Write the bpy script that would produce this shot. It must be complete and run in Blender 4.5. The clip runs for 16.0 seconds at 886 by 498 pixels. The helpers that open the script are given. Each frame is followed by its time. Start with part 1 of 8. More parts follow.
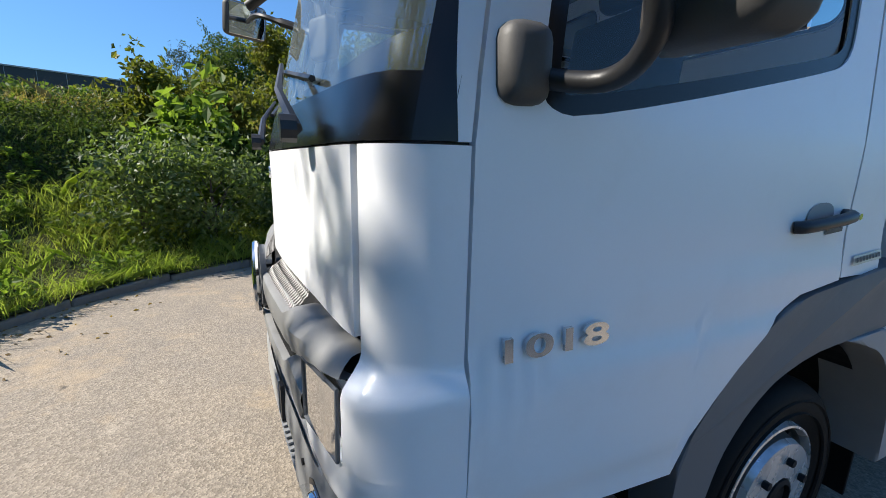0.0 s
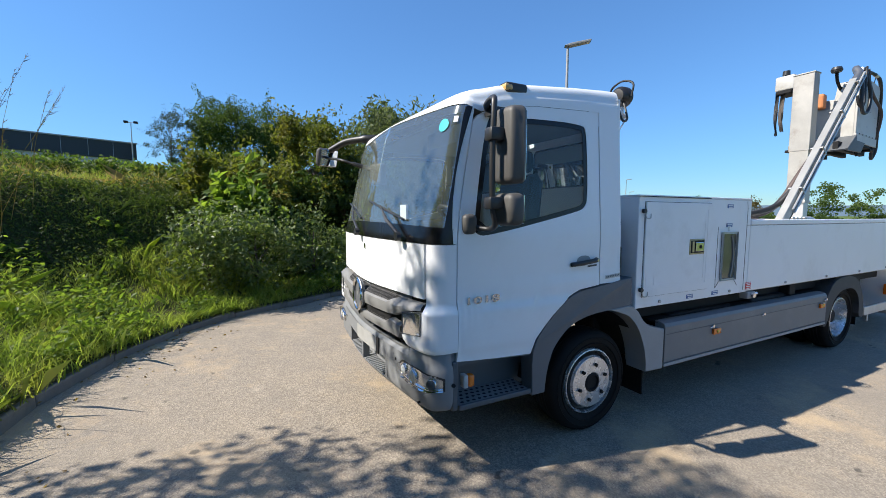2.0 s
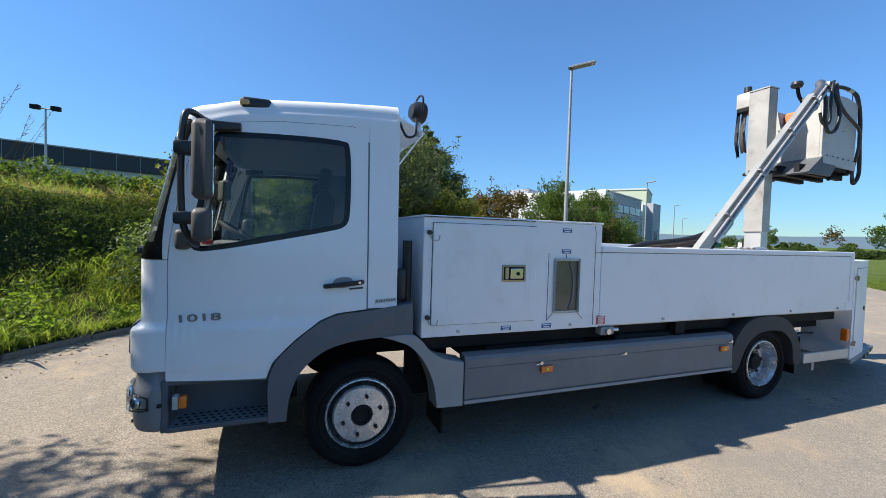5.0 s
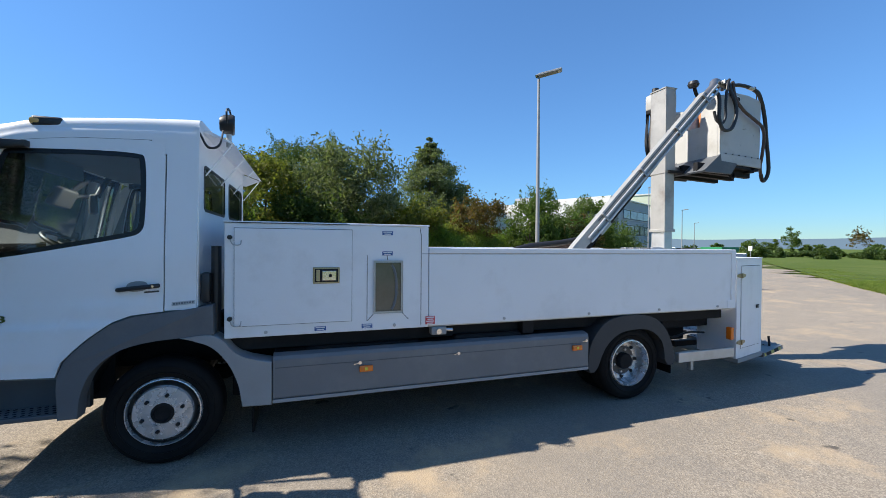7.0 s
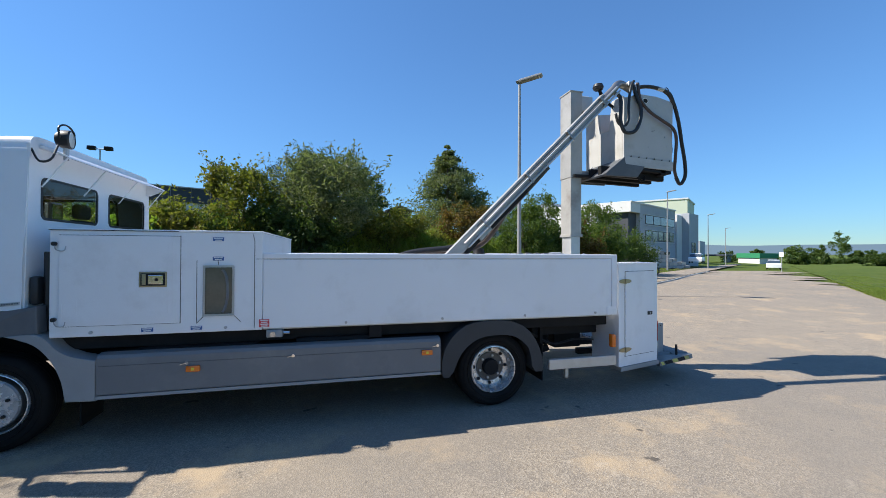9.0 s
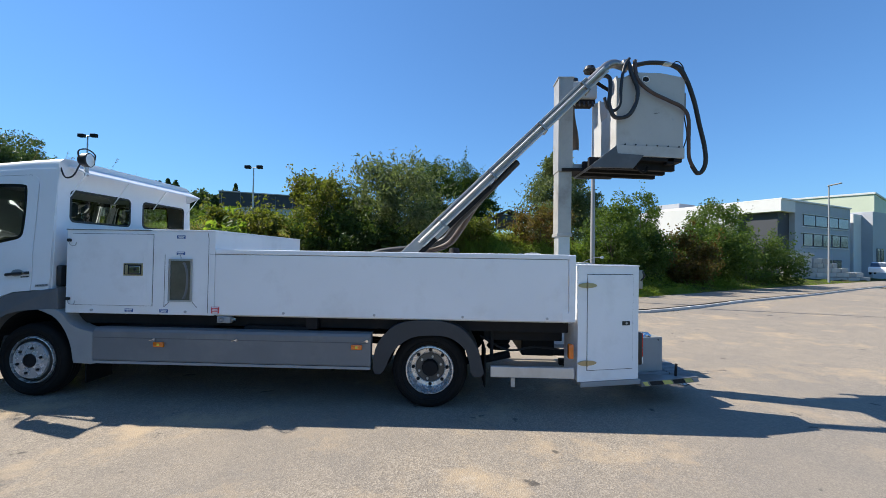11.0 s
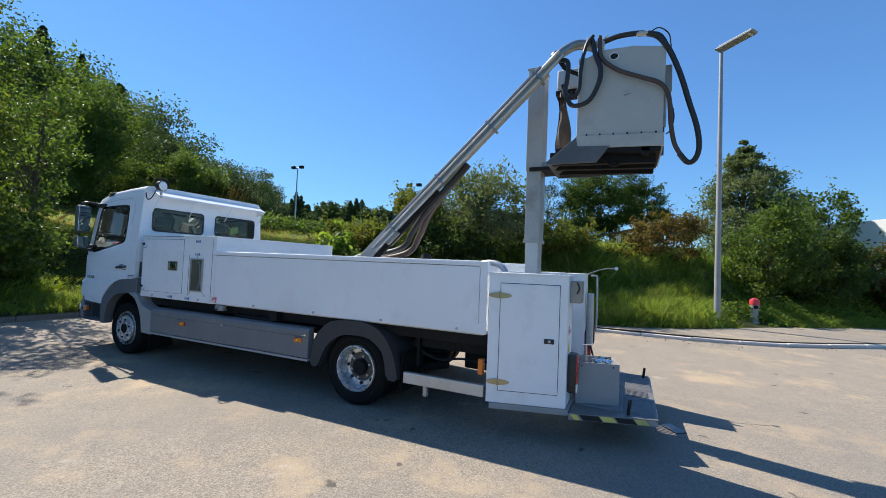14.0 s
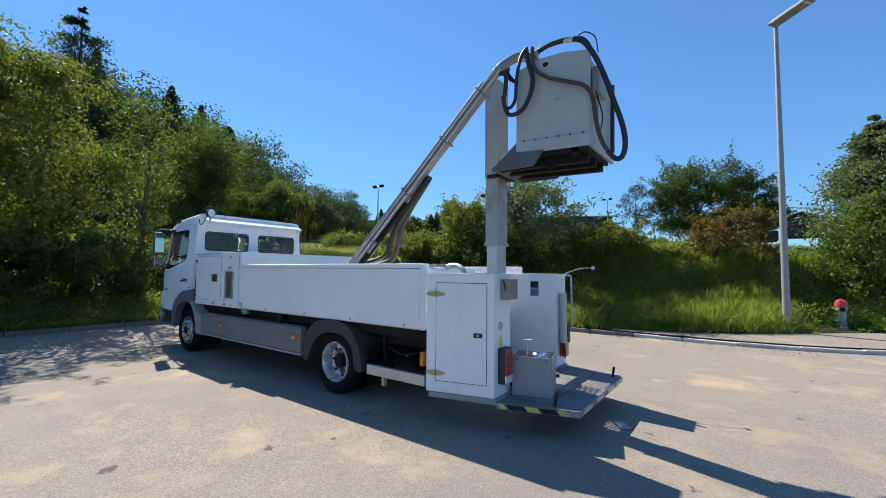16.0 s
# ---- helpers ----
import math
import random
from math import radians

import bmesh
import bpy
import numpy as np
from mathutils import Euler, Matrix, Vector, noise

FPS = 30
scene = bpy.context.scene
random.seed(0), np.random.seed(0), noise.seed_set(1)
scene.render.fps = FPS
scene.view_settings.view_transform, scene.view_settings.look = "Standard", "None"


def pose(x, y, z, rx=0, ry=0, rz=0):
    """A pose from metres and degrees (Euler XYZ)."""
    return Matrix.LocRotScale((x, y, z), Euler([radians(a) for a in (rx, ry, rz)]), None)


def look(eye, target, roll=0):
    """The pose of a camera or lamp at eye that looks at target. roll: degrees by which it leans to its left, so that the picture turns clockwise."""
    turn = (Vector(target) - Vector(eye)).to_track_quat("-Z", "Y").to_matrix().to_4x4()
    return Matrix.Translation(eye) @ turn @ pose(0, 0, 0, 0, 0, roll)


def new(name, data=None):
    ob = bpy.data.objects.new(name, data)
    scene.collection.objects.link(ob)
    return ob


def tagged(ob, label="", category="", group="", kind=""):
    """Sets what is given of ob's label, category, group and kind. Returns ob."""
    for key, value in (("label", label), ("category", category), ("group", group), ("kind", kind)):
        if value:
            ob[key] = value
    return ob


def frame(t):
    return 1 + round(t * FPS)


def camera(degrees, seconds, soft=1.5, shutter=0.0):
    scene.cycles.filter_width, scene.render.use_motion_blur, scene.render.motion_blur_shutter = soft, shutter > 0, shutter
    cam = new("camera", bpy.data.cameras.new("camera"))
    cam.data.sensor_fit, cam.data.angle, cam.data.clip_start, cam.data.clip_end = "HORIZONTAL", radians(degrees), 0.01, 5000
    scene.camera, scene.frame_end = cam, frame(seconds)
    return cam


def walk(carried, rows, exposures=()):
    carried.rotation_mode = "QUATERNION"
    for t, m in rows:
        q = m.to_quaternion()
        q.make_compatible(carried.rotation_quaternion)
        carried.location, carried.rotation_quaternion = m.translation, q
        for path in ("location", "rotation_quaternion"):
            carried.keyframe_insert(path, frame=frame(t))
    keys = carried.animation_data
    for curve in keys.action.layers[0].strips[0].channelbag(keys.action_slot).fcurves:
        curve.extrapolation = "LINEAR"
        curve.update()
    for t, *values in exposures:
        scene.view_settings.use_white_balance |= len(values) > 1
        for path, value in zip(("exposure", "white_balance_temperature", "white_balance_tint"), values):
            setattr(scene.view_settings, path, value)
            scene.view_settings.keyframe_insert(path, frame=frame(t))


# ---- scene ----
cam = camera(95.1, 16.0, 0.85)
PATH = [
    (0, (-0.13, -0.511, 1.424), (0.71, 1.256, 1.012), 1.3),
    (0.5, (-0.315, -1.07, 1.496), (0.564, 0.699, 1.179), -1.2),
    (1, (-0.587, -1.493, 1.576), (0.33, 0.26, 1.284), -1.7),
    (1.5, (-0.878, -1.804, 1.643), (0.052, -0.048, 1.409), -1.2),
    (2, (-1.005, -2.061, 1.64), (-0.088, -0.292, 1.466), 0.2),
    (2.5, (-0.958, -2.208, 1.631), (-0.075, -0.418, 1.505), 1.7),
    (3, (-0.696, -2.292, 1.66), (0.143, -0.48, 1.552), 2.8),
    (3.5, (-0.37, -2.424, 1.644), (0.431, -0.594, 1.546), 3.3),
    (3.7, (-0.242, -2.472, 1.648), (0.556, -0.644, 1.549), 3.4),
    (5.8, (1.501, -2.93, 1.652), (2.146, -1.038, 1.598), 0.6),
    (6, (1.628, -2.993, 1.653), (2.269, -1.099, 1.6), 0.5),
    (6.5, (1.991, -3.225, 1.627), (2.625, -1.328, 1.595), 0.3),
    (7, (2.333, -3.376, 1.616), (2.966, -1.479, 1.598), 0.4),
    (7.5, (2.723, -3.542, 1.629), (3.354, -1.645, 1.618), 0.3),
    (8, (3.135, -3.74, 1.621), (3.749, -1.837, 1.618), 0.1),
    (8.5, (3.568, -3.829, 1.594), (4.136, -1.911, 1.6), -0.1),
    (8.7, (3.725, -3.872, 1.609), (4.272, -1.948, 1.619), -0.0),
    (10.8, (5.68, -4.165, 1.568), (5.677, -2.166, 1.605), 1.0),
    (11, (5.823, -4.124, 1.563), (5.759, -2.126, 1.596), 0.9),
    (11.5, (6.298, -4.106, 1.541), (6.059, -2.12, 1.567), 1.0),
    (12, (6.719, -4.044, 1.542), (6.325, -2.083, 1.56), 1.3),
    (12.5, (7.116, -3.871, 1.564), (6.579, -1.945, 1.592), 1.7),
    (13, (7.54, -3.728, 1.562), (6.884, -1.839, 1.601), 2.0),
    (13.5, (7.889, -3.574, 1.561), (7.14, -1.72, 1.629), 2.2),
    (14, (8.209, -3.579, 1.556), (7.378, -1.761, 1.626), 2.3),
    (14.5, (8.552, -3.593, 1.559), (7.632, -1.818, 1.63), 2.1),
    (15, (8.914, -3.466, 1.528), (7.9, -1.744, 1.616), 1.8),
    (15.5, (9.307, -3.381, 1.503), (8.2, -1.718, 1.6), 1.3),
    (16, (9.648, -3.241, 1.508), (8.461, -1.634, 1.62), 0.5),
]
walk(cam, [(t, look(eye, target, roll)) for t, eye, target, roll in PATH],
     [(0.0, 0.74), (0.5, 1.0), (1.0, 0.95), (1.5, 0.85), (2.2, 0.73), (3.0, 0.68), (6.0, 0.73), (7.5, 0.69), (9.0, 0.66), (16.0, 0.67)])

# ---- daylight: high afternoon sun from beyond the truck's front, clear sky ----
SUN_AZ, SUN_EL = math.atan2(0.27, -1.0), math.atan2(1.0, math.hypot(1.0, 0.27))
world = bpy.data.worlds.new("sky")
scene.world = world
world.use_nodes = True
wn = world.node_tree
wn.nodes.clear()
sky = wn.nodes.new("ShaderNodeTexSky")
sky.sky_type = "NISHITA"
sky.sun_disc = False
sky.sun_elevation = SUN_EL
sky.sun_rotation = math.pi / 2 - SUN_AZ
sky.altitude = 4500
sky.air_density, sky.dust_density, sky.ozone_density = 1.7, 0.0, 5.0
bg = wn.nodes.new("ShaderNodeBackground")
bg.inputs["Strength"].default_value = 0.135
wo = wn.nodes.new("ShaderNodeOutputWorld")
tint = wn.nodes.new("ShaderNodeMix")
tint.data_type, tint.blend_type = "RGBA", "MULTIPLY"
tint.inputs["Factor"].default_value, tint.inputs["B"].default_value = 1.0, (0.73, 1.0, 1.17, 1)
wn.links.new(sky.outputs[0], tint.inputs["A"])
grey = wn.nodes.new("ShaderNodeRGBToBW")
wn.links.new(tint.outputs["Result"], grey.inputs[0])
mul = wn.nodes.new("ShaderNodeMath")
mul.operation, mul.inputs[1].default_value, mul.inputs[2].default_value = "MULTIPLY_ADD", 0.16, 1.0
wn.links.new(grey.outputs[0], mul.inputs[0])
even = wn.nodes.new("ShaderNodeVectorMath")
even.operation = "DIVIDE"
wn.links.new(tint.outputs["Result"], even.inputs[0])
wn.links.new(mul.outputs[0], even.inputs[1])
wn.links.new(even.outputs[0], bg.inputs["Color"])
wn.links.new(bg.outputs[0], wo.inputs["Surface"])
sun = new("sun", bpy.data.lights.new("sun", "SUN"))
sun.data.energy, sun.data.angle, sun.data.color = 5.0, radians(0.55), (1.0, 0.94, 0.85)
sun.matrix_world = look((-30, 8.1, 30), (0, 0, 0))


# ---- mesh helpers ----
def mesh_of(name, verts, faces, smooth=False):
    me = bpy.data.meshes.new(name)
    if isinstance(verts, np.ndarray):
        verts = verts.tolist()
    if isinstance(faces, np.ndarray):
        faces = faces.tolist()
    me.from_pydata(verts, [], faces)
    if smooth:
        me.shade_smooth()
    me.update()
    return me


def put(name, me, material, parent=None, label="", m=None):
    """Link a mesh as one object, under a thing or a part."""
    ob = new(name, me)
    if material is not None and not me.materials:
        me.materials.append(material)
    if m is not None:
        ob.matrix_world = m
    if parent is not None:
        ob.parent = parent
    if label:
        ob["label"] = label
    return ob


def part(name, bm, material, parent=None, label="", smooth=False, m=None):
    """Link a bmesh as ONE mesh object."""
    bmesh.ops.recalc_face_normals(bm, faces=bm.faces)
    me = bpy.data.meshes.new(name)
    bm.to_mesh(me)
    bm.free()
    if smooth:
        me.shade_smooth()
        me.set_sharp_from_angle(angle=radians(38))
    return put(name, me, material, parent, label, m)


def thing(name, label, category, at=(0, 0, 0), group="", kind=""):
    ob = new(name)
    ob.location = at
    ob.empty_display_size = 0.1
    return tagged(ob, label, category, group, kind)


def box_bm(lo, hi, bevel=0.0, seg=2, bm=None):
    """A box between two corners, edges rounded."""
    bm = bm or bmesh.new()
    c = [(a + b) / 2 for a, b in zip(lo, hi)]
    s = [abs(b - a) for a, b in zip(lo, hi)]
    r = bmesh.ops.create_cube(bm, size=1, matrix=Matrix.Translation(c) @ Matrix.Diagonal((*s, 1)))
    if bevel:
        ed = list({e for v in r["verts"] for e in v.link_edges})
        bmesh.ops.bevel(bm, geom=ed, offset=bevel, segments=seg, profile=0.5, affect="EDGES")
    return bm


def prism_bm(poly, axis, a, b, bevel=0.0, bm=None, seg=2):
    """A closed outline of 2D points pulled along an axis from a to b."""
    bm = bm or bmesh.new()
    def at(p, h):
        if axis == "y":
            return (p[0], h, p[1])
        if axis == "x":
            return (h, p[0], p[1])
        return (p[0], p[1], h)
    lo = [bm.verts.new(at(p, a)) for p in poly]
    hi = [bm.verts.new(at(p, b)) for p in poly]
    n = len(poly)
    fs = [bm.faces.new(lo), bm.faces.new(hi[::-1])]
    for i in range(n):
        fs.append(bm.faces.new((lo[i], hi[i], hi[(i + 1) % n], lo[(i + 1) % n])))
    if bevel:
        ed = list({e for f in fs[:2] for e in f.edges})
        bmesh.ops.bevel(bm, geom=ed, offset=bevel, segments=seg, profile=0.5, affect="EDGES")
    return bm


def tube_bm(points, radius, sides=10, bm=None, caps=True):
    """A round tube along a line of points; radius: one number or one for each point."""
    bm = bm or bmesh.new()
    pts = [Vector(p) for p in points]
    rad = radius if isinstance(radius, (list, tuple)) else [radius] * len(pts)
    up, rings = None, []
    for i, p in enumerate(pts):
        d = (pts[min(i + 1, len(pts) - 1)] - pts[max(i - 1, 0)]).normalized()
        if up is None:
            up = d.orthogonal().normalized()
        up = (up - d * up.dot(d)).normalized()
        side = d.cross(up)
        rings.append([bm.verts.new(p + (up * math.cos(k * math.tau / sides) + side * math.sin(k * math.tau / sides)) * rad[i]) for k in range(sides)])
    for a, b in zip(rings, rings[1:]):
        for k in range(sides):
            bm.faces.new((a[k], a[(k + 1) % sides], b[(k + 1) % sides], b[k]))
    if caps:
        bm.faces.new(rings[0][::-1])
        bm.faces.new(rings[-1])
    return bm


def curve_pts(ctrl, n=8):
    """Points along a smooth line through the control points."""
    c = [Vector(p) for p in ctrl]
    c = [c[0] * 2 - c[1]] + c + [c[-1] * 2 - c[-2]]
    out = []
    for i in range(1, len(c) - 2):
        for k in range(n):
            t = k / n
            p0, p1, p2, p3 = c[i - 1:i + 3]
            out.append(0.5 * (2 * p1 + (p2 - p0) * t + (2 * p0 - 5 * p1 + 4 * p2 - p3) * t * t + (3 * p1 - p0 - 3 * p2 + p3) * t ** 3))
    return out + [c[-2]]


def lathe_bm(profile, sides=48, bm=None):
    """Turn a profile of (radius, y) about the y axis."""
    bm = bm or bmesh.new()
    rings = []
    for r, y in profile:
        if r < 1e-5:
            rings.append([bm.verts.new((0, y, 0))])
        else:
            rings.append([bm.verts.new((r * math.cos(k * math.tau / sides), y, r * math.sin(k * math.tau / sides))) for k in range(sides)])
    for a, b in zip(rings, rings[1:]):
        for k in range(sides):
            q = [a[k % len(a)], a[(k + 1) % len(a)], b[(k + 1) % len(b)], b[k % len(b)]]
            q = list(dict.fromkeys(q))
            if len(q) > 2:
                bm.faces.new(q)
    return bm


# ---- materials ----
def nodes_of(name):
    m = bpy.data.materials.new(name)
    m.use_nodes = True
    nt = m.node_tree
    return m, nt, nt.nodes["Principled BSDF"], nt.nodes["Material Output"]


def noise_node(nt, co, scale, detail=4, rough=0.55):
    n = nt.nodes.new("ShaderNodeTexNoise")
    n.inputs["Scale"].default_value, n.inputs["Detail"].default_value, n.inputs["Roughness"].default_value = scale, detail, rough
    nt.links.new(co, n.inputs["Vector"])
    return n.outputs["Fac"]


def ramp(nt, fac, stops):
    r = nt.nodes.new("ShaderNodeValToRGB")
    el = r.color_ramp.elements
    while len(el) < len(stops):
        el.new(0.5)
    for e, (p, c) in zip(el, stops):
        e.position, e.color = p, (*c, 1) if len(c) == 3 else c
    nt.links.new(fac, r.inputs["Fac"])
    return r.outputs["Color"]


def mixed(nt, fac, a, b, mode="MIX"):
    m = nt.nodes.new("ShaderNodeMix")
    m.data_type, m.blend_type = "RGBA", mode
    for sock, v in ((m.inputs["Factor"], fac), (m.inputs["A"], a), (m.inputs["B"], b)):
        if hasattr(v, "links"):
            nt.links.new(v, sock)
        elif isinstance(v, (int, float)):
            sock.default_value = v
        else:
            sock.default_value = (*v, 1)
    return m.outputs["Result"]


def bumped(nt, bsdf, height, strength=0.2, distance=0.01):
    b = nt.nodes.new("ShaderNodeBump")
    b.inputs["Strength"].default_value, b.inputs["Distance"].default_value = strength, distance
    nt.links.new(height, b.inputs["Height"])
    nt.links.new(b.outputs["Normal"], bsdf.inputs["Normal"])


def surface(name, color, rough=0.5, metal=0.0, var=0.12, scale=4.0, grain=60.0, bump=0.08, stain=None, stain_amt=0.0, stain_scale=2.5, coat=0.0, random=0.0):
    """A painted, plastic or metal surface with grain, blotches and stains."""
    m, nt, b, out = nodes_of(name)
    co = nt.nodes.new("ShaderNodeTexCoord").outputs["Object"]
    big, small = noise_node(nt, co, scale, 5), noise_node(nt, co, grain, 3)
    lo, hi = [c * (1 - var) for c in color], [min(1, c * (1 + var)) for c in color]
    col = ramp(nt, big, [(0.3, lo), (0.7, hi)])
    col = mixed(nt, 0.25, col, ramp(nt, small, [(0.3, lo), (0.7, hi)]))
    if stain:
        f = ramp(nt, noise_node(nt, co, stain_scale, 8, 0.68), [(0.52, (0, 0, 0)), (0.78, (stain_amt,) * 3)])
        col = mixed(nt, f, col, stain)
    if random:
        info = nt.nodes.new("ShaderNodeObjectInfo").outputs["Random"]
        col = mixed(nt, random, col, ramp(nt, info, [(0, [c * 0.55 for c in color]), (1, [min(1, c * 1.35) for c in color])]))
    nt.links.new(col, b.inputs["Base Color"])
    rr = nt.nodes.new("ShaderNodeMapRange")
    rr.inputs["To Min"].default_value, rr.inputs["To Max"].default_value = max(0.03, rough - 0.08), min(1, rough + 0.1)
    nt.links.new(big, rr.inputs["Value"])
    nt.links.new(rr.outputs[0], b.inputs["Roughness"])
    b.inputs["Metallic"].default_value = metal
    b.inputs["Coat Weight"].default_value = coat
    b.inputs["Coat Roughness"].default_value = 0.06
    if bump:
        bumped(nt, b, small, bump, 0.003)
    return m


def leaf_material(name, dark, light, dry=None, dry_amt=0.0, gloss=0.2, through_=0.42, glow=(1.9, 2.0, 0.85)):
    """Foliage: every leaf its own shade, light shining through."""
    m, nt, b, out = nodes_of(name)
    geo = nt.nodes.new("ShaderNodeNewGeometry")
    isl = geo.outputs["Random Per Island"]
    stops = [(0.0, dark), (0.55, [(a + c) / 2 for a, c in zip(dark, light)]), (0.95, light)]
    col = ramp(nt, isl, stops)
    co = nt.nodes.new("ShaderNodeTexCoord").outputs["Object"]
    col = mixed(nt, ramp(nt, noise_node(nt, co, 0.9, 3), [(0.35, (0, 0, 0)), (0.75, (0.6,) * 3)]), col, light)
    if dry:
        col = mixed(nt, ramp(nt, noise_node(nt, co, 1.7, 4), [(0.5, (0, 0, 0)), (0.7, (dry_amt,) * 3)]), col, dry)
    nt.links.new(col, b.inputs["Base Color"])
    b.inputs["Roughness"].default_value = 0.5
    b.inputs["Specular IOR Level"].default_value = gloss
    tr = nt.nodes.new("ShaderNodeBsdfTranslucent")
    nt.links.new(mixed(nt, 1.0, col, glow, "MULTIPLY"), tr.inputs["Color"])
    mx = nt.nodes.new("ShaderNodeMixShader")
    mx.inputs[0].default_value = through_
    nt.links.new(b.outputs[0], mx.inputs[1])
    nt.links.new(tr.outputs[0], mx.inputs[2])
    nt.links.new(mx.outputs[0], out.inputs["Surface"])
    return m


def glass_material(name, tint, rough=0.0, ior=1.52, dust=0.0):
    """A thin pane: clear tinted with real reflections and a film of dust."""
    m, nt, b, out = nodes_of(name)
    nt.nodes.remove(b)
    fr = nt.nodes.new("ShaderNodeFresnel")
    fr.inputs["IOR"].default_value = ior
    tp = nt.nodes.new("ShaderNodeBsdfTransparent")
    tp.inputs["Color"].default_value = (*tint, 1)
    gl = nt.nodes.new("ShaderNodeBsdfGlossy")
    gl.inputs["Roughness"].default_value = rough
    mx = nt.nodes.new("ShaderNodeMixShader")
    nt.links.new(fr.outputs[0], mx.inputs[0])
    nt.links.new(tp.outputs[0], mx.inputs[1])
    nt.links.new(gl.outputs[0], mx.inputs[2])
    film = nt.nodes.new("ShaderNodeBsdfDiffuse")
    film.inputs["Color"].default_value = (0.62, 0.72, 0.70, 1)
    dm = nt.nodes.new("ShaderNodeMixShader")
    dm.inputs[0].default_value = dust
    nt.links.new(mx.outputs[0], dm.inputs[1])
    nt.links.new(film.outputs[0], dm.inputs[2])
    nt.links.new(dm.outputs[0], out.inputs["Surface"])
    return m


WHITE = surface("white_paint", (0.87, 0.88, 0.89), 0.36, var=0.025, scale=1.5, grain=300, bump=0.0, stain=(0.56, 0.54, 0.50), stain_amt=0.15, coat=0.2)
WHITE.node_tree.nodes["Principled BSDF"].inputs["Coat Roughness"].default_value = 0.16
PANEL = surface("white_panel", (0.84, 0.85, 0.86), 0.38, var=0.035, scale=1.2, grain=90, bump=0.015, stain=(0.45, 0.43, 0.39), stain_amt=0.3, stain_scale=1.8)
GREY = surface("grey_plastic", (0.095, 0.102, 0.11), 0.55, var=0.12, grain=250, bump=0.1, stain=(0.3, 0.29, 0.27), stain_amt=0.25)
SKIRT = surface("grey_skirt", (0.165, 0.172, 0.18), 0.5, var=0.08, grain=250, bump=0.05, stain=(0.34, 0.33, 0.3), stain_amt=0.3)
LGREY = surface("light_grey_plastic", (0.29, 0.30, 0.305), 0.5, var=0.08, grain=250, bump=0.05, stain=(0.2, 0.19, 0.18), stain_amt=0.3)
BLACK = surface("black_plastic", (0.022, 0.022, 0.023), 0.42, var=0.2, grain=250, bump=0.08, stain=(0.1, 0.1, 0.095), stain_amt=0.2)
MIRRORGREY = surface("mirror_plastic", (0.075, 0.072, 0.068), 0.55, var=0.1, grain=300, bump=0.1)
RUBBER = surface("tyre_rubber", (0.010, 0.010, 0.010), 0.7, var=0.25, grain=120, bump=0.2, stain=(0.045, 0.042, 0.036), stain_amt=0.25)
DARK = surface("chassis_black", (0.018, 0.018, 0.019), 0.6, var=0.25, stain=(0.06, 0.05, 0.04), stain_amt=0.3, bump=0.1)
RIM = surface("silver_rim", (0.64, 0.65, 0.66), 0.26, 0.6, var=0.12, scale=14, stain=(0.13, 0.12, 0.1), stain_amt=0.65, stain_scale=9, bump=0.05)
RIMDARK = surface("dark_rim_metal", (0.10, 0.098, 0.095), 0.5, 0.6, var=0.2, scale=12, bump=0.03)
STEEL = surface("stainless_steel", (0.31, 0.30, 0.285), 0.4, 0.85, var=0.12, scale=3, grain=180, stain=(0.16, 0.13, 0.10), stain_amt=0.6, bump=0.04)
ALU = surface("aluminium", (0.56, 0.555, 0.54), 0.45, 0.6, var=0.1, scale=6, grain=200, stain=(0.28, 0.25, 0.2), stain_amt=0.4, bump=0.05)
BOOMMETAL = surface("weathered_boom_metal", (0.36, 0.355, 0.335), 0.5, 0.35, var=0.14, scale=5, grain=200, stain=(0.2, 0.18, 0.15), stain_amt=0.5, bump=0.05)
MASTMETAL = surface("stained_mast_metal", (0.40, 0.385, 0.355), 0.45, 0.35, var=0.16, scale=4, grain=160, stain=(0.15, 0.105, 0.075), stain_amt=0.75, stain_scale=2.2, bump=0.04)
GALV = surface("galvanised_steel", (0.46, 0.47, 0.48), 0.45, 0.6, var=0.16, scale=30, grain=120, stain=(0.3, 0.28, 0.26), stain_amt=0.3, bump=0.04)
TREAD = surface("worn_tread_steel", (0.24, 0.235, 0.225), 0.5, 0.5, var=0.2, scale=9, grain=120, stain=(0.09, 0.08, 0.07), stain_amt=0.6, bump=0.08)
LAMPGREY = surface("lamp_post_grey", (0.30, 0.305, 0.31), 0.55, 0.3, var=0.12, scale=3, grain=90, bump=0.03, stain=(0.18, 0.17, 0.16), stain_amt=0.4)
CREAM = surface("cream_fibreglass", (0.46, 0.455, 0.43), 0.45, var=0.06, scale=3, stain=(0.24, 0.2, 0.15), stain_amt=0.55, stain_scale=2.2, bump=0.05)
CLOTH = surface("brown_canvas", (0.20, 0.17, 0.145), 0.85, var=0.2, bump=0.3, grain=200)
HOSE = surface("black_hose", (0.02, 0.02, 0.021), 0.45, var=0.2, bump=0.05)
RUSTHOSE = surface("brown_hose", (0.075, 0.05, 0.042), 0.55, var=0.2)
CHROME = surface("chrome", (0.75, 0.75, 0.75), 0.12, 1.0, var=0.03, bump=0.0)
AMBER = surface("amber_lens", (0.78, 0.18, 0.015), 0.2, var=0.06, grain=200, bump=0.1, coat=0.5)
RED = surface("red_lens", (0.45, 0.02, 0.02), 0.2, var=0.06, grain=200, bump=0.1, coat=0.5)
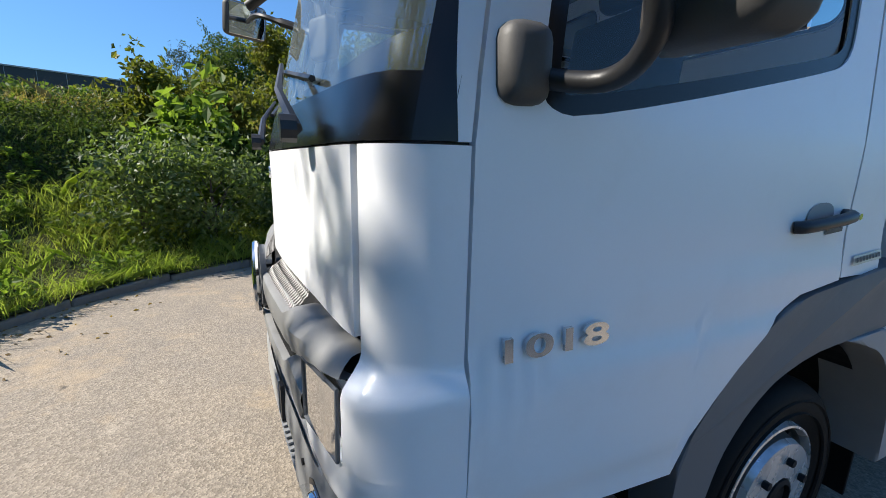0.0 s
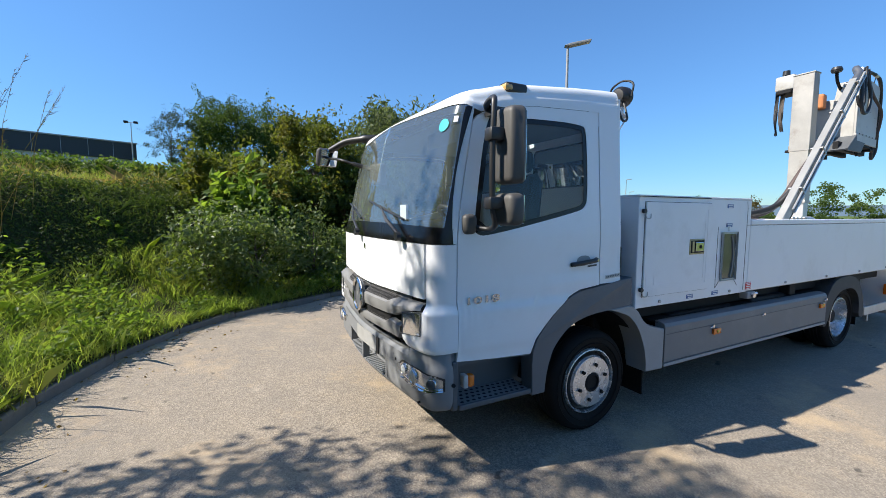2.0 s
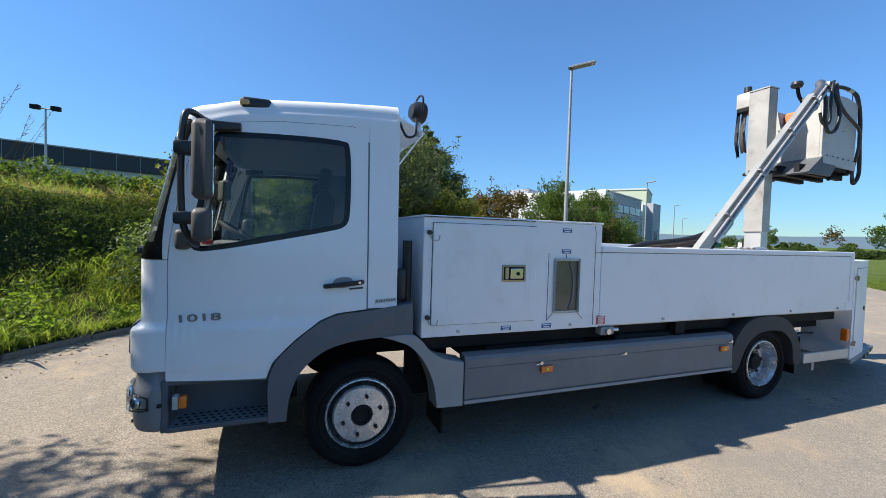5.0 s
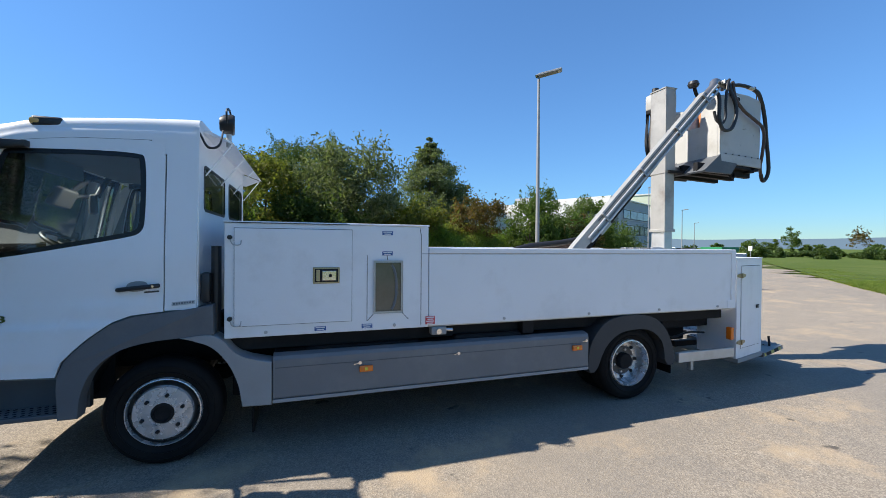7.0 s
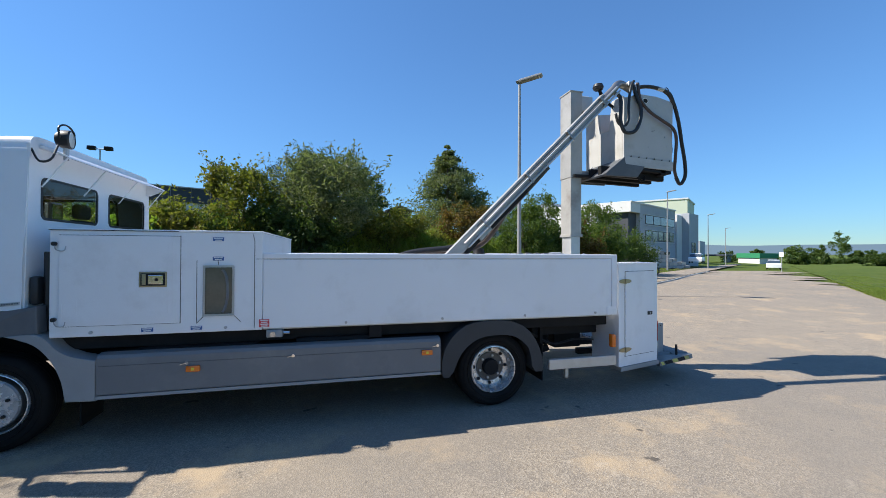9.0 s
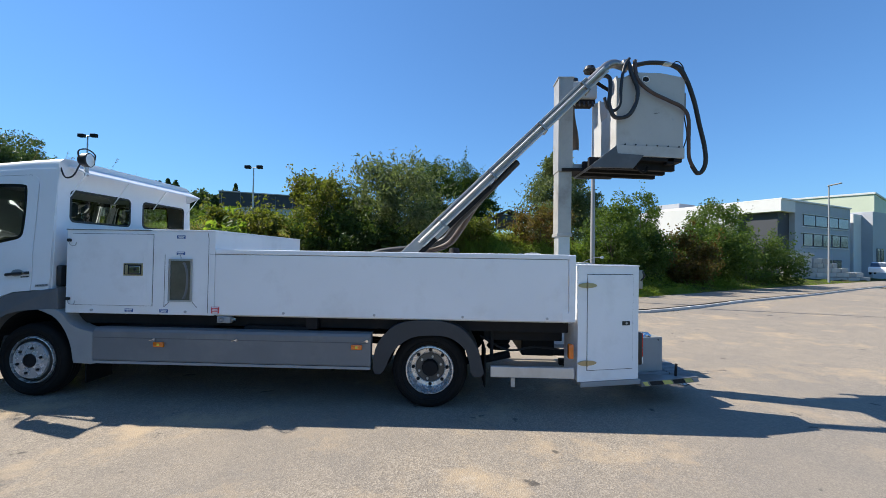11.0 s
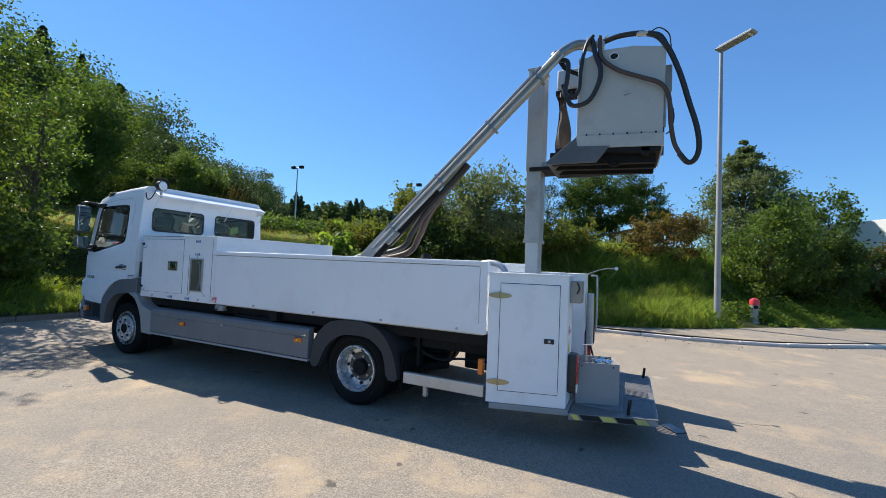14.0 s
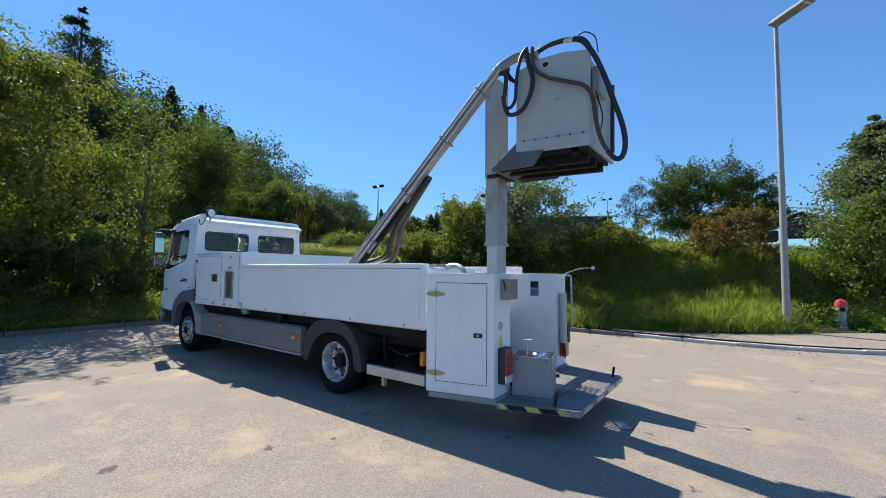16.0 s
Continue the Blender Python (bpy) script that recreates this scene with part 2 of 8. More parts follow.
CLEARLENS = surface("clear_lens", (0.74, 0.75, 0.74), 0.15, 0.15, var=0.08, grain=150, bump=0.1, coat=0.8)
REFLECTOR = surface("lamp_reflector", (0.88, 0.88, 0.86), 0.3, 0.1, var=0.03, scale=12, grain=60, bump=0.05)
TRIM = surface("black_trim", (0.006, 0.006, 0.007), 0.24, var=0.15, grain=250, bump=0.02)
TRIM.node_tree.nodes["Principled BSDF"].inputs["Specular IOR Level"].default_value = 0.35
PALEAMBER = surface("pale_amber_lens", (0.66, 0.40, 0.14), 0.2, var=0.06, grain=200, bump=0.1, coat=0.5)
BUMPGREY = surface("grey_bumper_plastic", (0.20, 0.208, 0.215), 0.5, var=0.1, scale=3, grain=250, bump=0.05, stain=(0.33, 0.32, 0.30), stain_amt=0.45, stain_scale=3)
RIBGREY = surface("grey_grille_plastic", (0.19, 0.19, 0.185), 0.6, var=0.14, scale=9, grain=250, bump=0.08, stain=(0.27, 0.26, 0.24), stain_amt=0.4, stain_scale=5)
ARCHGREY = surface("grey_arch_plastic", (0.125, 0.132, 0.14), 0.55, var=0.08, grain=250, bump=0.06, stain=(0.28, 0.27, 0.25), stain_amt=0.25)
ARCHDARK = surface("black_arch_plastic", (0.04, 0.042, 0.045), 0.65, var=0.15, grain=250, bump=0.06, stain=(0.10, 0.095, 0.09), stain_amt=0.3)
PLATE = surface("dusty_plate", (0.36, 0.36, 0.345), 0.45, var=0.1, scale=14, grain=120, bump=0.02, stain=(0.25, 0.24, 0.22), stain_amt=0.6, stain_scale=9)
DARK.node_tree.nodes["Principled BSDF"].inputs["Specular IOR Level"].default_value = 0.12
RUBBER.node_tree.nodes["Principled BSDF"].inputs["Specular IOR Level"].default_value = 0.15
STICKBLUE = surface("blue_sticker", (0.05, 0.12, 0.32), 0.4, var=0.05, bump=0)
STICKRED = surface("red_sticker", (0.62, 0.05, 0.06), 0.4, var=0.05, bump=0)
STICKWHITE = surface("white_print", (0.75, 0.76, 0.78), 0.4, var=0.03, bump=0)
STICKYEL = surface("yellow_sticker", (0.75, 0.58, 0.05), 0.45, var=0.05, bump=0)
PADORANGE = surface("orange_padding", (0.50, 0.19, 0.07), 0.7, var=0.15, bump=0.1)
HAZYEL = surface("hazard_yellow", (0.66, 0.58, 0.16), 0.55, var=0.12, stain=(0.2, 0.19, 0.15), stain_amt=0.5, bump=0.05)
# near-black for joints and print, also put as shade into holes and openings
GAP = surface("shade_and_joint_black", (0.012, 0.012, 0.013), 0.8, var=0.1, bump=0)
SEATFAB = surface("seat_fabric", (0.03, 0.034, 0.04), 0.9, var=0.2, bump=0.3, grain=300)
DASH = surface("dashboard_plastic", (0.16, 0.16, 0.165), 0.6, var=0.1, grain=300)
LINING = surface("cab_lining", (0.17, 0.205, 0.21), 0.85, var=0.08, grain=300)
BRASS = surface("yellowed_zinc", (0.42, 0.36, 0.22), 0.35, 0.7, var=0.12, grain=120, bump=0.05)
TEAL = surface("teal_sticker", (0.06, 0.48, 0.5), 0.4, var=0.04, bump=0)
GLASS = glass_material("window_glass", (0.70, 0.81, 0.81), 0.0, 1.6)
WSGLASS = glass_material("windscreen_glass", (0.86, 0.95, 0.93), 0.0, 3.0, 0.075)
LENSGLASS = glass_material("lamp_glass", (0.95, 0.96, 0.96), 0.0, 1.18)
FOGGLASS = surface("milky_window", (0.12, 0.118, 0.09), 0.18, var=0.25, scale=3, grain=40, bump=0.02, coat=0.5)
MIRROR, _nt, _b, _o = nodes_of("mirror_glass")
_b.inputs["Base Color"].default_value, _b.inputs["Metallic"].default_value, _b.inputs["Roughness"].default_value = (0.8, 0.82, 0.83, 1), 1.0, 0.02
CONCRETE = surface("kerb_concrete", (0.15, 0.145, 0.13), 0.9, var=0.25, scale=5, grain=60, bump=0.8, stain=(0.045, 0.055, 0.03), stain_amt=0.95, stain_scale=4, random=0.3)
WHITEKERB = surface("pale_granite", (0.52, 0.50, 0.47), 0.8, var=0.12, scale=5, grain=90, bump=0.3, stain=(0.2, 0.19, 0.17), stain_amt=0.5, stain_scale=6, random=0.3)
BARK = surface("bark", (0.10, 0.08, 0.06), 0.9, var=0.3, scale=8, grain=40, bump=0.6)
LEAF_MID = leaf_material("leaf_mid", (0.035, 0.065, 0.015), (0.105, 0.15, 0.036))
LEAF_BRIGHT = leaf_material("leaf_bright", (0.06, 0.105, 0.02), (0.165, 0.225, 0.045), through_=0.52)
LEAF_HAZEL = leaf_material("leaf_hazel", (0.05, 0.085, 0.022), (0.15, 0.19, 0.065), gloss=0.6)
LEAF_YEL = leaf_material("leaf_yellowish", (0.05, 0.075, 0.015), (0.15, 0.16, 0.035), (0.16, 0.12, 0.035), 0.5)
LEAF_CREST = leaf_material("leaf_crest", (0.085, 0.075, 0.022), (0.22, 0.18, 0.06), (0.20, 0.11, 0.05), 0.6)
LEAF_DARK = leaf_material("leaf_dark", (0.022, 0.045, 0.012), (0.07, 0.105, 0.028))
LEAF_WOOD = leaf_material("leaf_wood", (0.028, 0.05, 0.02), (0.082, 0.115, 0.045), through_=0.3, glow=(1.4, 1.6, 0.8))
LEAF_IVY = leaf_material("leaf_ivy", (0.035, 0.06, 0.018), (0.09, 0.12, 0.035))
LEAF_SILVER = leaf_material("leaf_silver", (0.045, 0.065, 0.03), (0.15, 0.175, 0.10))
LEAF_RUST = leaf_material("leaf_rust", (0.05, 0.045, 0.014), (0.13, 0.095, 0.03), (0.15, 0.06, 0.025), 0.7)
LEAF_PINE = leaf_material("leaf_pine", (0.018, 0.034, 0.017), (0.05, 0.075, 0.036), through_=0.25, glow=(1.4, 1.6, 0.9))
GRASS = leaf_material("grass_blade", (0.085, 0.13, 0.026), (0.24, 0.29, 0.075), (0.25, 0.21, 0.09), 0.5, through_=0.6)
STRAW = leaf_material("dry_grass", (0.16, 0.12, 0.05), (0.34, 0.27, 0.13))
LITTER = leaf_material("dead_leaf", (0.07, 0.045, 0.022), (0.22, 0.15, 0.07))

# ---- the lie of the land ----
KERB = [(-3.05, -16), (-2.75, -8), (-2.65, -2.1), (-2.57, 0.9), (-2.5, 2.0), (-2.25, 2.95), (-1.8, 3.85), (-1.33, 4.56), (-0.6, 5.18), (0.2, 5.7),
        (1.1, 6.2), (2.4, 6.8), (4.0, 7.2), (5.5, 7.33), (7.0, 7.33), (8.0, 7.33), (9.5, 7.36), (11.0, 7.65), (12.2, 8.25), (14.2, 9.6),
        (16.0, 10.95), (24.2, 17.0), (35, 25.5), (60, 44.5), (120, 90)]
EDGE = KERB[:13] + [(5.5, 7.42), (7.0, 7.62), (8.4, 8.02), (9.7, 8.85), (11.2, 10.1), (12.4, 11.1), (16.1, 13.9), (20.3, 17.3), (25, 21.0), (32.5, 26.9), (60, 48), (120, 93)]
FIELD = [(4, -16), (9, -7), (13, -1.6), (17, 1.6), (21.9, 5.3), (24.4, 7.2), (32.6, 13.2), (44, 21.5), (50, 26), (70, 40.5), (120, 77)]


def resample(line, step):
    p = np.array([tuple(v) for v in curve_pts([(x, y, 0) for x, y in line], 12)])[:, :2]
    s = np.concatenate([[0], np.cumsum(np.hypot(*np.diff(p, axis=0).T))])
    n = max(2, int(s[-1] / step))
    k = np.linspace(0, s[-1], n)
    q = np.stack([np.interp(k, s, p[:, 0]), np.interp(k, s, p[:, 1])], 1)
    d = np.gradient(q, axis=0)
    d /= np.linalg.norm(d, axis=1)[:, None]
    return q, np.stack([-d[:, 1], d[:, 0]], 1)


def side_distance(P, line):
    """Distance of the points from a line, positive on its left."""
    q = np.array(line, float)
    best, sign = np.full(len(P), 1e9), np.ones(len(P))
    for a, b in zip(q, q[1:]):
        ab = b - a
        t = np.clip(((P - a) @ ab) / (ab @ ab), 0, 1)
        v = P - a - t[:, None] * ab
        d = np.hypot(v[:, 0], v[:, 1])
        c = ab[0] * v[:, 1] - ab[1] * v[:, 0]
        near = d < best - 1e-9
        best[near], sign[near] = d[near], np.where(c[near] >= 0, 1, -1)
    return best * sign


def smooth(a, b, x):
    t = np.clip((x - a) / (b - a), 0, 1)
    return t * t * (3 - 2 * t)


def asphalt_z(P):
    return 0.05 * np.clip(-P[:, 0] - 0.3, 0, 2.6) - 0.013 * np.clip(np.hypot(P[:, 0] - 5, P[:, 1]) - 16, 0, 260)


def bank_z(P, d):
    """Height of the bank and the hill behind it, d metres out from the verge's edge."""
    x, y = P[:, 0], P[:, 1]
    az = np.degrees(np.arctan2(y + 2, x - 4))
    az = np.where(az < -90, az + 360, az)
    crest = 1.95 - 0.7 * smooth(9, 22, x) - 1.0 * smooth(27, 40, x)
    hill = 0.1 * smooth(52, 84, az) * np.clip(d - 5.2, 0, 150)
    hill += 8.0 * smooth(45, 120, d) * smooth(140, 160, az)
    lumps = 0.12 * np.sin(x * 1.3 + y * 0.7) * np.sin(y * 1.1 - x * 0.4) + 0.06 * np.sin(x * 3.1 + 1) * np.sin(y * 2.7)
    rise = np.interp(d, [0, 0.6, 1.3, 1.9, 2.4, 3.1, 3.5, 4.1, 6.5], [0.0, 0.04, 0.10, 0.20, 0.37, 0.80, 0.93, 1.0, 1.0])
    return asphalt_z(P) + 0.1 + crest * rise + hill + lumps * np.clip(d / 1.5, 0, 1)


def ground_z(P):
    d, f = side_distance(P, EDGE), side_distance(P, FIELD)
    flat = asphalt_z(P) - 0.08
    z = np.where(d > 0.5, bank_z(P, d) - 0.05 - 0.15 * (1 - smooth(0.5, 2, d)), flat)
    return np.where(f < -0.5, asphalt_z(P) - 0.02 + 0.03 * np.sin(P[:, 0] * 0.9) * np.sin(P[:, 1] * 0.8), z)


def steps(lo, hi, fine, far, grow=1.16):
    mid = list(np.arange(lo, hi, fine))
    out, s = [mid[0]], fine
    while out[0] > -far:
        s *= grow
        out.insert(0, out[0] - s)
    s = fine
    while mid[-1] < far:
        s *= grow
        mid.append(mid[-1] + s)
    return np.array(out[:-1] + mid)


def grid_faces(n, m):
    i = np.arange(n - 1)[:, None] * m + np.arange(m - 1)[None]
    return np.stack([i, i + 1, i + m + 1, i + m], -1).reshape(-1, 4)


gx, gy = steps(-10, 32, 0.6, 2600), steps(-14, 30, 0.6, 2600)
gp = np.stack(np.meshgrid(gx, gy, indexing="ij"), -1).reshape(-1, 2)


def soil_material(name, cols, scale):
    m, nt, b, out = nodes_of(name)
    co = nt.nodes.new("ShaderNodeTexCoord").outputs["Object"]
    c = ramp(nt, noise_node(nt, co, scale, 8, 0.6), [(0.3, cols[0]), (0.5, cols[1]), (0.72, cols[2])])
    c = mixed(nt, 0.4, c, ramp(nt, noise_node(nt, co, scale * 22, 4), [(0.35, cols[0]), (0.7, cols[2])]))
    nt.links.new(c, b.inputs["Base Color"])
    b.inputs["Roughness"].default_value = 0.95
    b.inputs["Specular IOR Level"].default_value = 0.1
    bumped(nt, b, noise_node(nt, co, 26, 6, 0.7), 0.9, 0.05)
    return m


MEADOW = soil_material("meadow", ((0.05, 0.085, 0.015), (0.085, 0.125, 0.022), (0.13, 0.15, 0.04)), 0.12)
BANKSOIL = soil_material("bank_soil", ((0.03, 0.035, 0.012), (0.05, 0.065, 0.018), (0.10, 0.09, 0.04)), 0.8)

me = mesh_of("ground", np.column_stack([gp, ground_z(gp)]), grid_faces(len(gx), len(gy)), True)
tagged(put("ground", me, MEADOW), "green meadow and gently rising hillside", "ground", kind="structure")


def strip(line, widths, zf, step):
    q, nrm = resample(line, step)
    P = (q[:, None] + nrm[:, None] * np.array(widths)[None, :, None])
    flat = P.reshape(-1, 2)
    d = np.tile(np.array(widths), len(q))
    return np.column_stack([flat, zf(flat, d)]), grid_faces(len(q), len(widths))


v, f = strip(EDGE[:-1], [0.0, 0.15, 0.35, 0.6, 0.9, 1.2, 1.6, 2.0, 2.25, 2.5, 2.75, 3.0, 3.25, 3.5, 4.0, 4.5, 5.0, 5.5, 6.2, 7.0, 8.0], bank_z, 0.35)
tagged(put("bank", mesh_of("bank", v, f, True), BANKSOIL), "overgrown earth bank behind the kerb", "bank", kind="structure")
v, f = strip(FIELD, [0.0, -0.3, -0.8, -1.6, -3.0, -5.0], lambda P, d: asphalt_z(P) + 0.05 + 0.02 * np.sin(P[:, 0] * 2) * np.sin(P[:, 1] * 3) - 0.04 * smooth(2.5, 5, -d), 0.5)
tagged(put("field_verge", mesh_of("field_verge", v, f[:, ::-1], True), MEADOW), "rough grass strip along the road edge", "verge", kind="structure")


def asphalt_material():
    m, nt, b, out = nodes_of("asphalt")
    co = nt.nodes.new("ShaderNodeTexCoord").outputs["Object"]
    vor = nt.nodes.new("ShaderNodeTexVoronoi")
    vor.inputs["Scale"].default_value = 105
    nt.links.new(co, vor.inputs["Vector"])
    stone = ramp(nt, vor.outputs["Color"], [(0.0, (0.15, 0.124, 0.097)), (0.5, (0.28, 0.237, 0.183)), (1.0, (0.48, 0.41, 0.32))])
    col = mixed(nt, ramp(nt, noise_node(nt, co, 0.35, 6, 0.62), [(0.35, (0, 0, 0)), (0.7, (0.55,) * 3)]), stone, (0.31, 0.258, 0.196))
    col = mixed(nt, ramp(nt, noise_node(nt, co, 2.2, 6, 0.7), [(0.4, (0, 0, 0)), (0.75, (0.4,) * 3)]), col, (0.15, 0.142, 0.135))
    sand = ramp(nt, noise_node(nt, co, 0.9, 9, 0.7), [(0.53, (0, 0, 0)), (0.66, (0.75,) * 3)])
    col = mixed(nt, sand, col, (0.47, 0.355, 0.225))
    pale = ramp(nt, noise_node(nt, co, 1.9, 8, 0.68), [(0.63, (0, 0, 0)), (0.69, (0.6,) * 3)])
    col = mixed(nt, pale, col, (0.47, 0.40, 0.31))
    grime = ramp(nt, noise_node(nt, co, 0.16, 4, 0.5), [(0.48, (0, 0, 0)), (0.64, (0.4,) * 3)])
    col = mixed(nt, grime, col, (0.19, 0.175, 0.155))
    spots = ramp(nt, noise_node(nt, co, 3.4, 3, 0.5), [(0.70, (0, 0, 0)), (0.73, (0.75,) * 3)])
    col = mixed(nt, spots, col, (0.06, 0.055, 0.05))
    nt.links.new(col, b.inputs["Base Color"])
    b.inputs["Roughness"].default_value = 0.9
    b.inputs["Specular IOR Level"].default_value = 0.25
    dist = vor.outputs["Distance"]
    bumped(nt, b, dist, 0.45, 0.005)
    return m


ASPHALT = asphalt_material()
ax_, ay_ = steps(-4, 20, 1.0, 130, 1.2), steps(-14, 12, 1.0, 110, 1.2)
ap = np.stack(np.meshgrid(ax_, ay_, indexing="ij"), -1).reshape(-1, 2)
keep = (side_distance(ap, EDGE) < 1.2) & (side_distance(ap, FIELD) > -1.6)
f = grid_faces(len(ax_), len(ay_))
f = f[keep[f].all(1)]
q, nrm = resample(EDGE, 1.0)
used = np.unique(f)
remap = np.full(len(ap), -1)
remap[used] = np.arange(len(used))
sink = np.where((side_distance(ap, EDGE) > 0.3) | (side_distance(ap, FIELD) < -0.4), 0.06, 0.0)
tagged(put("road", mesh_of("road", np.column_stack([ap, asphalt_z(ap) - sink])[used], remap[f], True), ASPHALT), "worn grey-tan asphalt yard and road with sand stains", "road", kind="structure")

# raised footway between the kerb and the grass
q1, n1 = resample(KERB[14:], 0.6)
w1 = np.clip(side_distance(q1, EDGE) * -1, 0.02, 9)
cols = np.linspace(0, 1, 5)
P = (q1[:, None] + n1[:, None] * (0.1 + cols[None, :, None] * w1[:, None, None])).reshape(-1, 2)
tagged(put("pavement", mesh_of("pavement", np.column_stack([P, asphalt_z(P) + 0.105]), grid_faces(len(q1), 5), True), ASPHALT), "raised asphalt footway along the road", "pavement", kind="structure")

# ---- the truck: cab ----
YC = 1.13
truck = thing("truck", "white flatbed truck with a folded bucket lift, parked on the asphalt", "truck")



def outline(ctrl):
    return np.array([(v.x, v.y) for v in curve_pts([(x, y, 0) for x, y in ctrl], 20)])


SPACING = outline([(1.56, 0.0), (1.25, -0.004), (0.9, -0.002), (0.6, 0.004), (0.4, 0.02), (0.27, 0.045), (0.195, 0.078), (0.145, 0.126),
                   (0.112, 0.195), (0.093, 0.29), (0.080, 0.42), (0.062, 0.62), (0.043, 0.87), (0.034, YC)])
PLAN = outline([(1.56, 0.0), (1.25, -0.004), (0.9, -0.002), (0.6, 0.004), (0.4, 0.014), (0.265, 0.031), (0.19, 0.047), (0.137, 0.085),
                (0.109, 0.172), (0.097, 0.27), (0.086, 0.41), (0.068, 0.62), (0.048, 0.87), (0.037, YC)])
PU = np.concatenate([[0], np.cumsum(np.hypot(*np.diff(SPACING, axis=0).T))])
PU /= PU[-1]


def sm(a, b, x):
    t = min(1.0, max(0.0, (x - a) / (b - a)))
    return t * t * (3 - 2 * t)


def plan_at(z):
    """The cab's half outline at a height, from the rear corner to the middle of the front."""
    dx = 0.235 * max(0.0, z - 1.47) + 0.25 * max(0.0, z - 2.2) ** 1.2
    x = 1.56 - (1.56 - PLAN[:, 0]) * (1.56 - dx) / 1.56
    front = np.clip((0.45 - PLAN[:, 0]) / 0.4, 0, 1)
    y = PLAN[:, 1] + 0.07 * max(0.0, z - 1.5) * (1 - 0.3 * front)
    ledge = (1 - sm(1.03, 1.09, z)) * (0.4 + 0.6 * sm(0.76, 0.82, z))
    y = y - 0.016 * ledge * (1 - front) - 0.010 * (1 - sm(1.16, 1.24, z)) * np.clip((PLAN[:, 0] - 0.45) / 0.5, 0, 1)
    x = x - 0.05 * ledge * front
    y = y - 0.032 * ledge * front * (PLAN[:, 1] < 0.5)
    return x, y


def pt(u, z, off=0.0):
    """A point of the cab's skin; u runs 0 to 1 on the left half, 1 to 2 on the right."""
    m = u > 1
    if m:
        u = 2 - u
    x, y = plan_at(z)
    def at(w):
        return np.interp(w, PU, x), np.interp(w, PU, y)
    px, py = at(u)
    if off:
        a, b = at(max(0, u - 0.004)), at(min(1, u + 0.004))
        tx, ty = b[0] - a[0], b[1] - a[1]
        n = math.hypot(tx, ty) or 1
        px, py = px - ty / n * off, py + tx / n * off
    return (float(px), float(2 * YC - py if m else py), z)


def u_of_x(x, z):
    xs, _ = plan_at(z)
    return float(np.interp(-x, -xs, PU))


def side(p, off=0.0, right=False):
    """The point of the cab's side over (x, z); off stands out from the skin."""
    x, z = p
    xs, ys = plan_at(z)
    y = float(np.interp(-x, -xs, ys)) - off
    return (x, 2 * YC - y if right else y, z)


def chaikin(poly, n=2):
    p = [np.array(a, float) for a in poly]
    for _ in range(n):
        p = [q for i in range(len(p)) for q in (p[i] * 0.75 + p[(i + 1) % len(p)] * 0.25, p[i] * 0.25 + p[(i + 1) % len(p)] * 0.75)]
    return [tuple(a) for a in p]


def ray_out(c, ang, poly):
    d = (math.cos(ang), math.sin(ang))
    best = 0.0
    for i in range(len(poly)):
        a, b = poly[i], poly[(i + 1) % len(poly)]
        ex, ey = b[0] - a[0], b[1] - a[1]
        det = d[0] * -ey + d[1] * ex
        if abs(det) < 1e-12:
            continue
        rx, ry = a[0] - c[0], a[1] - c[1]
        t = (rx * -ey + ry * ex) / det
        s = (d[0] * ry - d[1] * rx) / det
        if t > 0 and -1e-9 <= s <= 1 + 1e-9:
            best = max(best, t)
    return (c[0] + d[0] * best, c[1] + d[1] * best)


def ring_bm(outer, inner, place, rows=8, n=120, thick=0.0, bm=None):
    """A sheet between two outlines (or a filled outline, inner=None), laid on a surface by place(p, off)."""
    bm = bm or bmesh.new()
    ref = inner or outer
    c = (sum(p[0] for p in ref) / len(ref), sum(p[1] for p in ref) / len(ref))
    angs = [k * math.tau / n - math.pi for k in range(n)]
    angs += [math.atan2(p[1] - c[1], p[0] - c[0]) for p in list(outer) + list(inner or [])]
    angs = sorted(angs)
    angs = [a for i, a in enumerate(angs) if i == 0 or a - angs[i - 1] > 0.004]
    loops = []
    for a in angs:
        o = ray_out(c, a, outer)
        i = ray_out(c, a, inner) if inner else (c[0] + (o[0] - c[0]) * 0.02, c[1] + (o[1] - c[1]) * 0.02)
        loops.append([bm.verts.new(place((i[0] + (o[0] - i[0]) * k / rows, i[1] + (o[1] - i[1]) * k / rows), 0.0)) for k in range(rows + 1)])
    m = len(loops)
    for k in range(m):
        A, B = loops[k], loops[(k + 1) % m]
        for r in range(rows):
            bm.faces.new((A[r], B[r], B[r + 1], A[r + 1]))
    if not inner:
        bm.faces.new([l[0] for l in loops])
    if thick:
        for col, pol in ((rows, outer),) + (((0, inner),) if inner else ()):
            back = []
            for a in angs:
                back.append(bm.verts.new(place(ray_out(c, a, pol), -thick)))
            for k in range(m):
                bm.faces.new((loops[k][col], loops[(k + 1) % m][col], back[(k + 1) % m], back[k]))
    return bm


